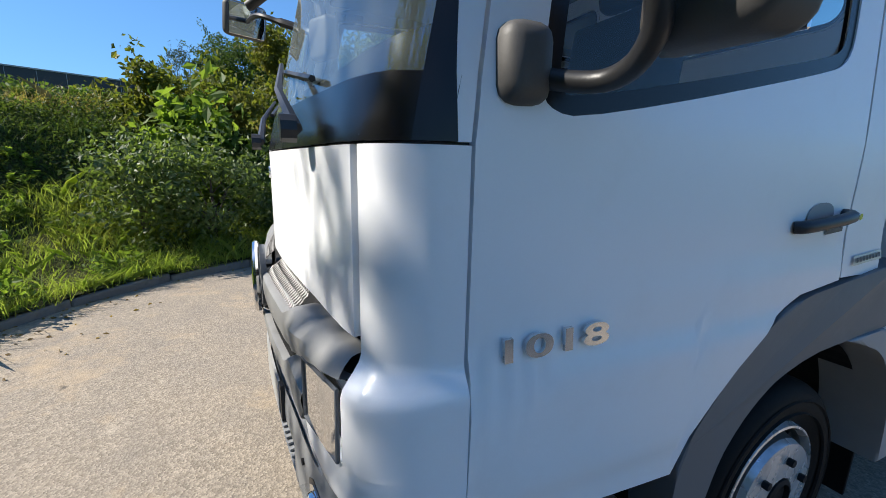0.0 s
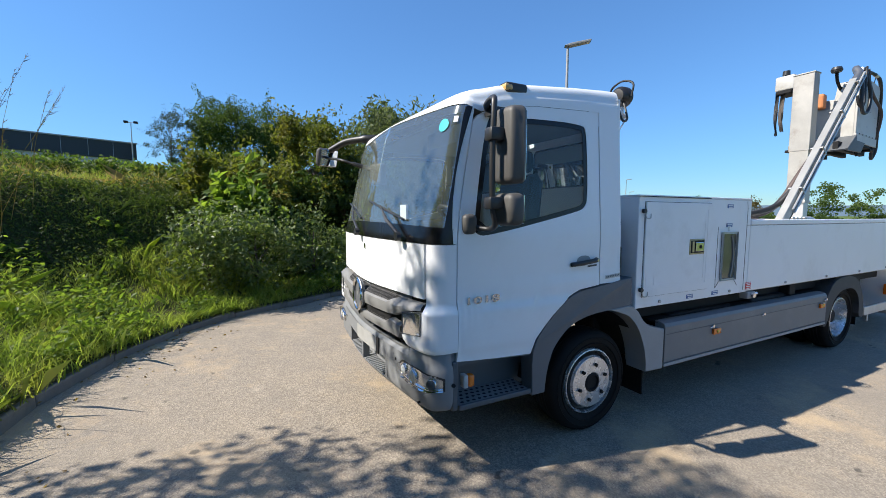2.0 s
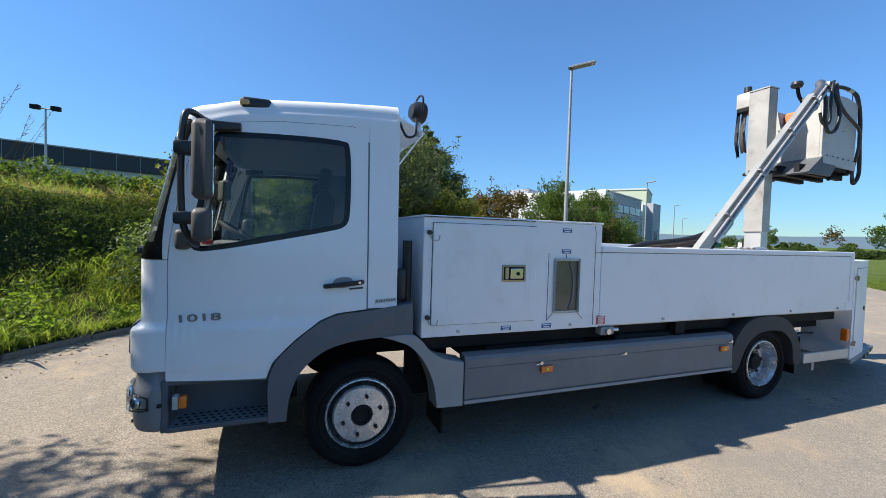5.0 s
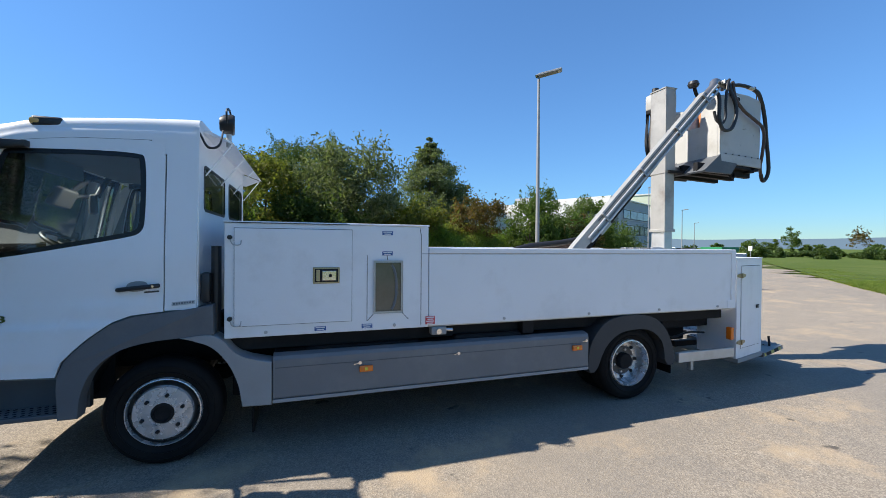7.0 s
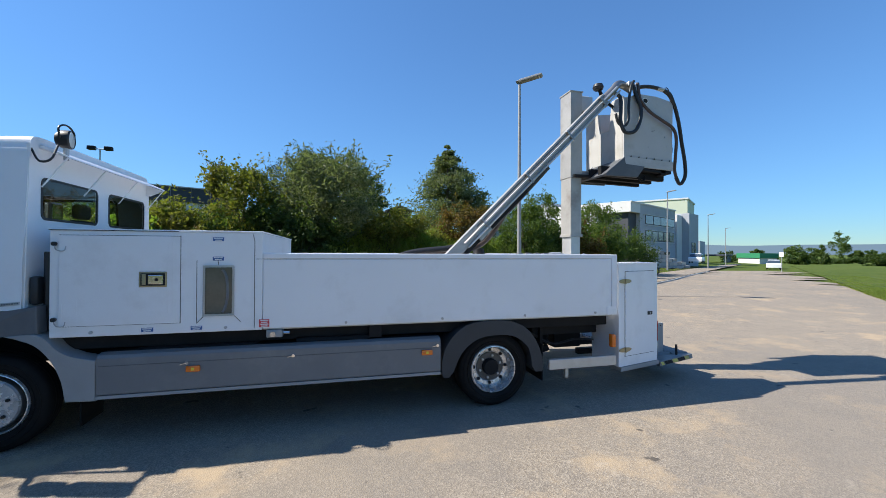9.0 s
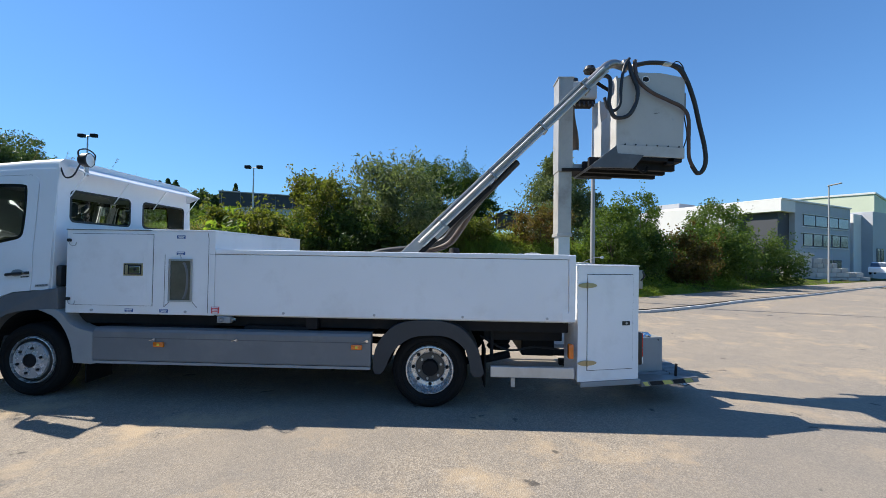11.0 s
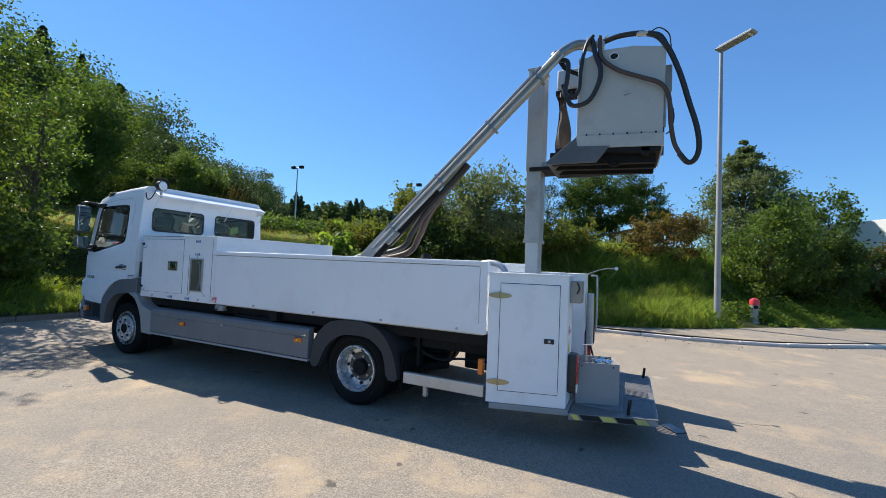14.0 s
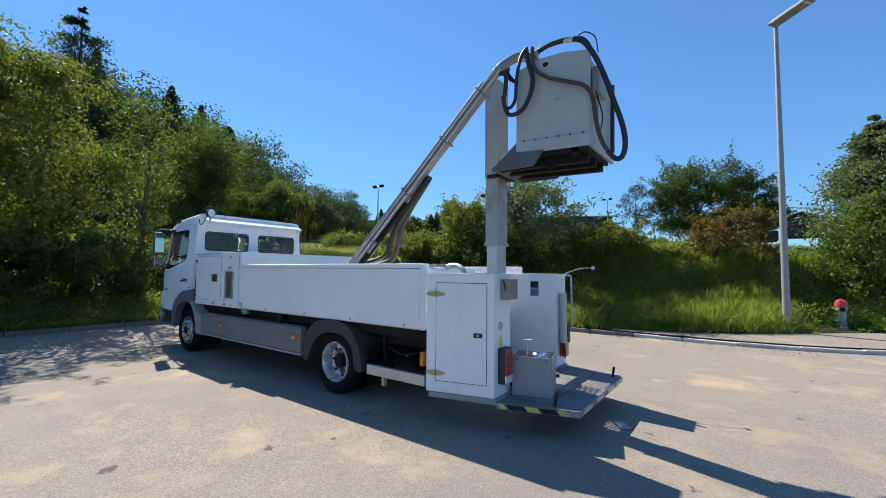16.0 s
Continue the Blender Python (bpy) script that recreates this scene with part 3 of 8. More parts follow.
def patch_bm(ua, ub, z0, z1, nu=24, nz=12, off=0.0, thick=0.0, bm=None):
    """A sheet of the cab's skin between two lines ua(z), ub(z) and heights z0(s), z1(s)."""
    bm = bm or bmesh.new()
    f = lambda v: v if callable(v) else (lambda _: v)
    ua, ub, z0, z1 = f(ua), f(ub), f(z0), f(z1)
    V = []
    for i in range(nu + 1):
        s = i / nu
        col = []
        for j in range(nz + 1):
            z = z0(s) + (z1(s) - z0(s)) * j / nz
            u = ua(z) + (ub(z) - ua(z)) * s
            col.append((u, z))
        V.append(col)
    G = [[bm.verts.new(pt(u, z, off)) for u, z in col] for col in V]
    for i in range(nu):
        for j in range(nz):
            bm.faces.new((G[i][j], G[i + 1][j], G[i + 1][j + 1], G[i][j + 1]))
    if thick:
        rim = [(i, 0) for i in range(nu)] + [(nu, j) for j in range(nz)] + [(i, nz) for i in range(nu, 0, -1)] + [(0, j) for j in range(nz, 0, -1)]
        back = [bm.verts.new(pt(*V[i][j], off - thick)) for i, j in rim]
        for k in range(len(rim)):
            a, b = rim[k], rim[(k + 1) % len(rim)]
            bm.faces.new((G[a[0]][a[1]], G[b[0]][b[1]], back[(k + 1) % len(rim)], back[k]))
    return bm


U_J = 0.609      # joint of corner panel and bonnet
U_W = 0.565      # edge of the windscreen glass
DOOR = [(0.268, 1.455), (0.268, 1.1), (0.262, 0.735), (0.5, 0.722), (0.772, 0.712), (0.805, 0.81), (0.868, 0.885), (0.938, 0.958), (1.07, 1.066), (1.172, 1.108),
        (1.354, 1.128), (1.352, 2.22), (1.342, 2.285), (1.31, 2.315), (1.25, 2.325), (0.83, 2.308), (0.62, 2.282), (0.53, 2.264), (0.465, 2.245), (0.415, 2.215), (0.388, 2.18), (0.356, 2.03), (0.324, 1.87), (0.295, 1.70), (0.276, 1.55)]
WIN = chaikin([(0.368, 1.575), (0.378, 1.512), (0.46, 1.502), (1.13, 1.65), (1.225, 1.685), (1.246, 1.78), (1.245, 2.19), (1.205, 2.245), (0.53, 2.222), (0.465, 2.195)], 2)


def shrink(poly, k):
    c = (sum(p[0] for p in poly) / len(poly), sum(p[1] for p in poly) / len(poly))
    out = []
    for i, p in enumerate(poly):
        a, b = poly[i - 1], poly[(i + 1) % len(poly)]
        t = (b[0] - a[0], b[1] - a[1])
        n = math.hypot(*t) or 1
        nx, nz = -t[1] / n, t[0] / n
        if nx * (c[0] - p[0]) + nz * (c[1] - p[1]) < 0:
            nx, nz = -nx, -nz
        out.append((p[0] + nx * k, p[1] + nz * k))
    return out


# inner lining and pillars, dark, behind the joints
SHELL = [(0.24, 1.50), (0.215, 0.84), (0.25, 0.72), (0.79, 0.69), (0.83, 0.79), (0.95, 0.93), (1.08, 1.04), (1.18, 1.08), (1.55, 1.10), (1.55, 2.36), (0.62, 2.31), (0.5, 2.27)]
door_x = lambda z: float(np.interp(z, [1.455, 1.55, 1.7, 1.87, 2.03, 2.18, 2.3], [0.268, 0.276, 0.295, 0.324, 0.356, 0.388, 0.414]))
strip_x = lambda z: door_x(z) - 0.028 + 0.008 * sm(1.46, 1.85, z) - 0.032 * math.sin(math.pi * min(1.0, max(0.0, (z - 1.457) / 0.8)))
DOOR_TOP = ([0.40, 0.48, 0.53, 0.62, 0.83, 1.25, 1.6], [2.222, 2.247, 2.267, 2.285, 2.311, 2.3275, 2.3285])
for right in (False, True):
    place = lambda p, off, r=right: side(p, off, r)
    inner = lambda p, off, r=right: side(p, off - 0.03, r)
    part("lining", ring_bm(SHELL, WIN, inner, 4, 90), LINING, truck)
    door = part("door", ring_bm(DOOR, WIN, place, 44, 170, 0.022), WHITE, truck, "white cab door", True)
    part("window_frame", ring_bm(WIN, shrink(WIN, 0.033), lambda p, off, r=right: side(p, off - 0.004, r), 1, 120), TRIM, door, "black rubber window frame", True)
    glass = part("window", ring_bm(shrink(WIN, 0.029), None, lambda p, off, r=right: side(p, off - 0.010, r), 6, 100), GLASS, door, "dark tinted side window", True)
    glass.visible_shadow = False
    mir = (lambda u: 2 - u) if right else (lambda u: u)
    corner_edge = lambda z: mir(np.interp(z, [0.79, 0.835, 0.862, 0.888, 0.90, 1.45], [0.664, 0.695, 0.698, 0.64, U_J - 0.004, U_J - 0.004]))
    part("corner_panel", patch_bm(lambda z: mir(u_of_x(0.262, z)), corner_edge, lambda s: 0.798 - 0.008 * math.sin(s * 3), 1.452, 18, 56, 0, 0.025), WHITE, truck, "white rounded corner panel", True)
    part("front_pillar", patch_bm(lambda z: mir(u_of_x(door_x(z) - 0.007, z)), lambda z: mir(u_of_x(strip_x(z), z)), 1.457, 2.262, 5, 16, 0, 0.02), WHITE, truck, "", True)
    part("windscreen_trim", patch_bm(lambda z: mir(u_of_x(strip_x(z), z)), lambda z: mir(U_W), 1.457, 2.262, 6, 16, 0.004, 0.02), TRIM, truck, "black trim beside the windscreen", True)
    part("door_header", ring_bm([(1.27, 2.24), (1.41, 2.24), (1.41, 2.332), (1.27, 2.332)], None, lambda p, off, r=right: side(p, off - 0.005, r), 4, 40), WHITE, truck, "", True)
    part("rear_pillar", patch_bm(lambda z: mir(u_of_x(1.362, z)), mir(0.0), 1.134, 2.329, 5, 18, 0, 0.03), WHITE, truck, "", True)

# bonnet, cowl, windscreen
hood_low = lambda s: 1.113 - 0.014 * math.sin(math.pi * s)
part("bonnet", patch_bm(U_J + 0.004, 2 - U_J - 0.004, hood_low, 1.452, 60, 18, 0.0, 0.02), WHITE, truck, "white front bonnet panel", True)
part("cowl", patch_bm(0.5405, 2 - 0.5405, 1.457, lambda s: 1.555 + 0.02 * math.sin(math.pi * s), 60, 5, 0.0, 0.02), TRIM, truck, "black cowl under the windscreen", True)
ws = part("windscreen", patch_bm(U_W - 0.012, 2 - U_W + 0.012, lambda s: 1.55 + 0.02 * math.sin(math.pi * s), lambda s: 2.275 + 0.03 * math.sin(math.pi * s), 60, 16, -0.004), WSGLASS, truck, "large curved windscreen", True)
ws.visible_shadow = False
part("windscreen_border", patch_bm(U_W - 0.012, 2 - U_W + 0.012, lambda s: 2.22 + 0.03 * math.sin(math.pi * s), lambda s: 2.278 + 0.03 * math.sin(math.pi * s), 60, 3, -0.008), TRIM, ws, "", True)
part("permit_sticker", ring_bm([(0.619 + 0.0175 * math.cos(k * math.tau / 24), 2.164 + 0.038 * math.sin(k * math.tau / 24)) for k in range(24)], None, lambda p, off: pt(p[0], p[1], off + 0.002), 2, 24), TEAL, ws, "round teal sticker")
part("permit_sticker", patch_bm(U_W + 0.012, U_W + 0.024, 2.17, 2.205, 4, 4, 0.002), STICKWHITE, ws, "small white sticker")
part("windscreen_border", patch_bm(U_W - 0.012, 2 - U_W + 0.012, lambda s: 1.55 + 0.02 * math.sin(math.pi * s), lambda s: 1.585 + 0.05 * (2 * s - 1) ** 8 + 0.02 * math.sin(math.pi * s), 60, 3, -0.008), TRIM, ws, "", True)

# roof: rounded shell, rising to the rear
ZT = [(0.20, 2.29), (0.26, 2.325), (0.34, 2.358), (0.45, 2.39), (0.6, 2.42), (0.75, 2.438), (0.9, 2.452), (1.2, 2.482), (1.45, 2.502), (1.6, 2.505)]
RINGS = [(0.0, 0.0), (0.002, 0.22), (0.005, 0.36), (0.010, 0.40), (0.014, 0.56), (0.02, 0.70), (0.032, 0.84), (0.052, 0.93), (0.085, 0.975), (0.14, 0.995), (0.3, 1.005), (0.7, 1.015), (0.97, 1.02)]


def roof_bm():
    """The roof, ring within ring, from the tops of doors and windscreen to the crown."""
    bm = bmesh.new()
    us = np.concatenate([np.linspace(0, U_W, 46), np.linspace(U_W, 2 - U_W, 70)[1:-1], np.linspace(2 - U_W, 2, 46)])
    rows = []
    for k, (ins, rise) in enumerate(RINGS):
        row = []
        for u in us:
            w = min(u, 2 - u)
            base = pt(u, 2.27)
            zb = float(np.interp(base[0], *DOOR_TOP)) if w < U_W - 0.04 else 2.276 + 0.03 * math.sin(math.pi * np.clip((w - U_W) / (1 - U_W), 0, 1) / 2)
            if U_W - 0.04 <= w < U_W:
                zb = 2.244 + 0.032 * (w - U_W + 0.04) / 0.04
            p = pt(u, zb)
            tx = max(p[0], 1.15) if p[0] > 0.9 else 1.15 - (0.9 - p[0]) * 0.1
            x, y = p[0] + (tx - p[0]) * ins, p[1] + (YC - p[1]) * ins
            front = sm(0.75, 0.35, p[0])
            zt = float(np.interp(x, [a for a, _ in ZT], [b for _, b in ZT]))
            rz = rise * (1 - front) + front * min(1.0, rise * 0.75 + 0.25 * (k / 12))
            row.append(bm.verts.new((x, y, zb + max(0.0, zt - zb) * rz)))
        rows.append(row)
    for A, B in zip(rows, rows[1:]):
        for k in range(len(us) - 1):
            bm.faces.new((A[k], A[k + 1], B[k + 1], B[k]))
    bm.faces.new([r[0] for r in rows] + [r[-1] for r in rows[::-1]])
    return bm


part("roof", roof_bm(), WHITE, truck, "white rounded cab roof", True)
part("roof_lining", box_bm((0.42, 0.16, 2.262), (1.52, 2.10, 2.29), 0.01), LINING, truck)

def rounded(x0, x1, z0, z1, r):
    """A rectangle with round corners."""
    lo, hi = min(x0, x1), max(x0, x1)
    out = []
    for cx, cz, a0 in ((hi - r, z1 - r, 0), (lo + r, z1 - r, 90), (lo + r, z0 + r, 180), (hi - r, z0 + r, 270)):
        out += [(cx + r * math.cos(radians(a0 + k * 18)), cz + r * math.sin(radians(a0 + k * 18))) for k in range(6)]
    return out


# rear wall with two windows and a visor over them
for a, b in ((0.0, YC), (2 * YC, YC)):
    s = 1 if b > a else -1
    plate = lambda p, off: (1.566 + off, p[0], p[1])
    outer = [(a + s * 0.015, 0.95), (b, 0.95), (b, 2.43), (a + s * 0.06, 2.43)]
    win = rounded(a + s * 0.19, a + s * 1.03, 1.865, 2.205, 0.06)
    rear = part("rear_wall", ring_bm(outer, win, plate, 4, 80, 0.02), WHITE, truck, "", True)
    part("window_frame", ring_bm(win, shrink(win, 0.02), lambda p, off: (1.571 + off, p[0], p[1]), 1, 80, 0.008), BLACK, rear, "black rubber window frame")
    g = part("rear_window", ring_bm(shrink(win, 0.015), None, lambda p, off: (1.567 + off, p[0], p[1]), 2, 60), GLASS, rear, "dark rear window of the cab")
    g.visible_shadow = False
visor = part("visor", prism_bm([(1.57, 2.43), (1.60, 2.435), (1.775, 2.365), (1.785, 2.35), (1.60, 2.415), (1.57, 2.41)], "y", 0.16, 2.12, 0.003), PANEL, truck, "white sheet visor over the rear windows")
for y in (0.17, 0.75, 1.4, 2.1):
    part("strut", tube_bm([(1.585, y, 2.12), (1.77, y, 2.355)], 0.006, 6), PANEL, visor)
part("side_plate", prism_bm([(1.575, 2.41), (1.77, 2.35), (1.62, 2.29), (1.575, 2.29)], "y", 2.105, 2.112), PANEL, visor)

# floor, dashboard, seats, steering wheel
part("floor", box_bm((0.26, 0.08, 0.98), (1.54, 2.18, 1.05), 0.01), DASH, truck)
part("inner_front", patch_bm(0.70, 1.30, 0.85, 1.5, 40, 4, -0.06), DASH, truck)
# two dark boxes added inside the nose so no light passes under the cab
part("radiator", box_bm((0.19, 0.22, 0.46), (0.28, 2.04, 1.12), 0.01), DARK, truck)
part("engine_cover", box_bm((0.24, 0.27, 0.46), (0.86, 1.99, 0.99), 0.02), DARK, truck)
dash = part("dashboard", prism_bm([(0.19, 1.1), (0.19, 1.50), (0.27, 1.53), (0.46, 1.52), (0.52, 1.45), (0.48, 1.1)], "y", 0.25, 2.01, 0.03, None, 3), DASH, truck, "dark grey dashboard", True)
for y in (0.62, 1.66):
    seat = part("seat", box_bm((0.58, y - 0.25, 1.22), (1.06, y + 0.25, 1.40), 0.05, 3), SEATFAB, truck, "dark fabric driver's seat", True)
    part("backrest", prism_bm([(0.98, 1.34), (1.07, 1.93), (1.14, 1.95), (1.19, 1.88), (1.14, 1.34)], "y", y - 0.22, y + 0.22, 0.04, None, 3), SEATFAB, seat, "", True)
    part("headrest", box_bm((1.08, y - 0.12, 1.96), (1.17, y + 0.12, 2.12), 0.04, 3), SEATFAB, seat, "", True)
    part("pedestal", box_bm((0.70, y - 0.18, 1.04), (1.0, y + 0.18, 1.22), 0.02), DASH, seat)
bm = bmesh.new()
c, ax = Vector((0.62, 0.62, 1.58)), Vector((0.55, 0, 0.83)).normalized()
e1, e2 = Vector((0, 1, 0)), ax.cross(Vector((0, 1, 0)))
tube_bm([c + (e1 * math.cos(k * math.tau / 32) + e2 * math.sin(k * math.tau / 32)) * 0.21 for k in range(33)], 0.015, 8, bm)
for k in (0.5, 2.6, 4.7):
    tube_bm([c - ax * 0.03, c + (e1 * math.cos(k) + e2 * math.sin(k)) * 0.2], 0.014, 6, bm)
tube_bm([c - ax * 0.35, c], 0.04, 8, bm)
part("steering_wheel", bm, BLACK, truck, "", True)
part("sun_flap", box_bm((0.50, 0.25, 2.13), (0.53, 1.0, 2.25), 0.01), LINING, truck)
part("papers", box_bm((0.30, 0.95, 1.52), (0.32, 1.08, 1.71), 0.004), STICKWHITE, truck, "white papers on the dashboard")
part("red_box", box_bm((0.32, 0.66, 1.525), (0.38, 0.78, 1.56), 0.01), STICKRED, truck)

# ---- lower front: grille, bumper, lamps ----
# near-black sheet puts in the shade behind the ribs
part("grille", patch_bm(U_J + 0.002, 2 - U_J - 0.002, 0.78, lambda s: hood_low(s) - 0.004, 60, 12, -0.045), GAP, truck, "near-black sheet for the shade in the radiator opening", True)
tab = lambda *p: (lambda v: float(np.interp(v, [a for a, _ in p], [b for _, b in p])))
A_TOP = tab((0.611, 1.082), (0.742, 1.071), (0.758, 1.06), (0.775, 1.036), (0.901, 1.034), (1.0, 1.03))
A_LOW = tab((0.611, 1.046), (0.655, 1.03), (0.70, 0.992), (0.742, 0.956), (0.765, 0.944), (0.875, 0.938), (1.0, 0.935))
B_TOP = tab((0.700, 0.912), (0.755, 0.926), (0.768, 0.912), (0.786, 0.884), (0.853, 0.882), (1.0, 0.88))
B_LOW = tab((0.700, 0.868), (0.716, 0.812), (0.917, 0.816), (1.0, 0.815))


def mesh_bars(u0, u1, z0, z1, m):
    """A honeycomb of crossing strands over a slot."""
    bm = bmesh.new()
    n = int((u1 - u0) / 0.0075)
    h, w = z1 - z0, (z1 - z0) * 0.55
    for i in range(-6, n + 6):
        for sg in (1, -1):
            line = []
            for k in range(4):
                u = u0 + i * 0.0075 + sg * (k / 3 - 0.5) * w * 0.42
                if u0 - 0.004 <= u <= u1 + 0.004:
                    line.append(pt(m(u), z0 + h * k / 3, -0.016))
            if len(line) > 1:
                tube_bm(line, 0.0024, 3, bm, False)
    return bm


for sgn in (False, True):
    mir = (lambda u: 2 - u) if sgn else (lambda u: u)
    for u0, u1, z0, z1 in ((0.765, 0.955, 1.032, 1.094), (0.765, 0.945, 0.878, 0.942)):
        part("grille_mesh", mesh_bars(u0, u1, z0, z1, mir), BLACK, truck, "black honeycomb grille mesh", True)
    for tp, lw, u0 in ((A_TOP, A_LOW, 0.612), (B_TOP, B_LOW, 0.702)):
        rib = bmesh.new()
        for o0, o1, t0, t1 in ((0.012, 0.012, 0.0, 0.0),):
            us = np.linspace(u0, 0.99, 44)
            cols = []
            for u in us:
                z0, z1 = lw(u), tp(u)
                prof = [(0.0, -0.035), (0.02, -0.012), (0.10, 0.002), (0.3, 0.005), (0.6, 0.007), (0.9, 0.004), (0.98, -0.006), (1.0, -0.035)]
                cols.append([rib.verts.new(pt(mir(u), z0 + (z1 - z0) * f, o)) for f, o in prof])
            for A, B in zip(cols, cols[1:]):
                for k in range(7):
                    rib.faces.new((A[k], A[k + 1], B[k + 1], B[k]))
        part("grille_rib", rib, RIBGREY, truck, "grey moulded grille rib", True)
    hz0, hz1 = lambda s: 0.898 - 0.034 * s, lambda s: 1.038 - 0.032 * s
    hous = part("headlamp", patch_bm(mir(U_J + 0.001), mir(0.692), hz0, hz1, 10, 10, -0.028, 0.0), REFLECTOR, truck, "clear upright headlamp beside the grille", True)
    lens = part("lens", patch_bm(mir(U_J), mir(0.694), hz0, hz1, 10, 10, 0.001), LENSGLASS, hous, "clear ribbed lens", True)
    lens.visible_shadow = False
    part("bulb_block", patch_bm(mir(0.618), mir(0.648), 0.905, 1.02, 5, 6, -0.012, 0.014), CHROME, hous, "", True)
    part("flute", patch_bm(mir(0.652), mir(0.686), 0.88, 1.005, 5, 6, -0.018, 0.008), CLEARLENS, hous, "", True)
    frame_ = bmesh.new()
    tube_bm([pt(mir(u), z, 0.002) for u, z in ((U_J, 0.898), (0.694, 0.865), (0.694, 1.007), (U_J, 1.038), (U_J, 0.898))], 0.004, 6, frame_)
    part("lamp_rim", frame_, GREY, hous, "", True)
    # near-black sheet for the shade between corner panel and bumper
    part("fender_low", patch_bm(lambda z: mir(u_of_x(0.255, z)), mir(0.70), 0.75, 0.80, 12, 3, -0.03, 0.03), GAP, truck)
for k in range(4):
    part("engine_pipe", tube_bm(curve_pts([(0.10 + 0.01 * k, 0.45 + 0.14 * k, 0.77), (0.09, 0.55 + 0.14 * k, 0.79 - 0.01 * k), (0.10, 0.66 + 0.13 * k, 0.76), (0.13, 0.72 + 0.13 * k, 0.74)], 5), 0.013, 6), (DARK, GALV, DARK, DARK)[k], truck, "pipework seen below the grille", True)
emblem = bmesh.new()
c = Vector(pt(1.0, 0.992)) + Vector((-0.016, 0, 0))
tube_bm([c + Vector((0.004 * math.cos(k * math.tau / 40), math.cos(k * math.tau / 40) * 0.125, math.sin(k * math.tau / 40) * 0.125)) for k in range(41)], 0.011, 8, emblem, False)
part("round_emblem", emblem, CHROME, truck, "plain round chrome emblem", True)
part("emblem_plate", tube_bm([c + Vector((0.012, 0, 0)), c + Vector((0.03, 0, 0))], 0.118, 32), GREY, truck)
part("small_badge", tube_bm([Vector(pt(1.0, 1.38)), Vector(pt(1.0, 1.38)) + Vector((-0.006, 0, 0))], 0.022, 20), CHROME, truck, "small round chrome badge")


def bumper_bm():
    """The lower front, wrapping round both corners, with a step recess in the middle."""
    bm = bmesh.new()
    ue = u_of_x(0.262, 0.6)
    us = np.concatenate([np.linspace(ue, 0.60, 18), np.linspace(0.61, 1.39, 60), np.linspace(1.40, 2 - ue, 18)])
    rows = []
    for u in us:
        w = min(u, 2 - u)
        dip = sm(0.79, 0.82, w)
        top = float(np.interp(w, [0.5, 0.6, 0.665, 0.69, 0.74, 0.82, 1.0], [0.797, 0.79, 0.782, 0.752, 0.735, 0.74, 0.74]))
        low = 0.425 - 0.01 * sm(0.6, 0.75, w)
        edge = 0.05 * sm(ue + 0.03, ue, w) ** 2
        k = sm(0.72, 0.64, w)
        prof = [(top - 0.012, -0.09), (top - 0.004, -0.025), (top, -0.012), (top - 0.012, -0.002), (top - 0.035, 0.001 + 0.008 * (1 - k)), (0.722, 0.004 + 0.012 * (1 - k)), (0.70, 0.016), (0.66, 0.019), (0.612, 0.019), (0.597, 0.019 - 0.085 * dip),
                (0.52, 0.018 - 0.10 * dip), (0.475, 0.014 - 0.10 * dip), (0.462, 0.010), (0.44, 0.0), (low, -0.02), (low - 0.005, -0.08)]
        row = []
        for z, o in prof:
            p = pt(u, 0.6, o - edge * 0.5)
            row.append(bm.verts.new((p[0], p[1], z)))
        rows.append(row)
    for A, B in zip(rows, rows[1:]):
        for k in range(len(A) - 1):
            bm.faces.new((A[k], A[k + 1], B[k + 1], B[k]))
    for r in (rows[0], rows[-1]):
        bm.faces.new(r)
    return bm


bumper = part("bumper", bumper_bm(), BUMPGREY, truck, "scuffed grey plastic bumper", True)
for k in range(26):
    u = 0.812 + k * 0.0148
    if abs(u - 1) > 0.012:
        a_, b_ = Vector(pt(u, 0.6, -0.075)), Vector(pt(u, 0.6, 0.008))
        a_.z, b_.z = 0.479, 0.470
        part("step_slat", tube_bm([a_, b_], 0.007, 5), LGREY, bumper)
for u0, u1 in ((0.795, 0.806), (0.994, 1.006), (1.194, 1.205)):
    part("step_post", patch_bm(u0, u1, 0.46, 0.61, 2, 4, 0.012, 0.05), SKIRT, bumper)
part("plate", patch_bm(0.855, 1.04, 0.618, 0.726, 12, 4, 0.030, 0.008), PLATE, bumper, "blank dusty plate on the bumper")
part("plate_holder", patch_bm(0.842, 0.857, 0.605, 0.728, 3, 4, 0.028, 0.01), BLACK, bumper)
for u, z in ((0.735, 0.655), (0.615, 0.47), (1.265, 0.655)):
    p = Vector(pt(u, 0.6, 0.014)); q = Vector(pt(u, 0.6, 0.024))
    p.z = q.z = z
    part("bolt", tube_bm([p, q], 0.009, 10), DARK, bumper)
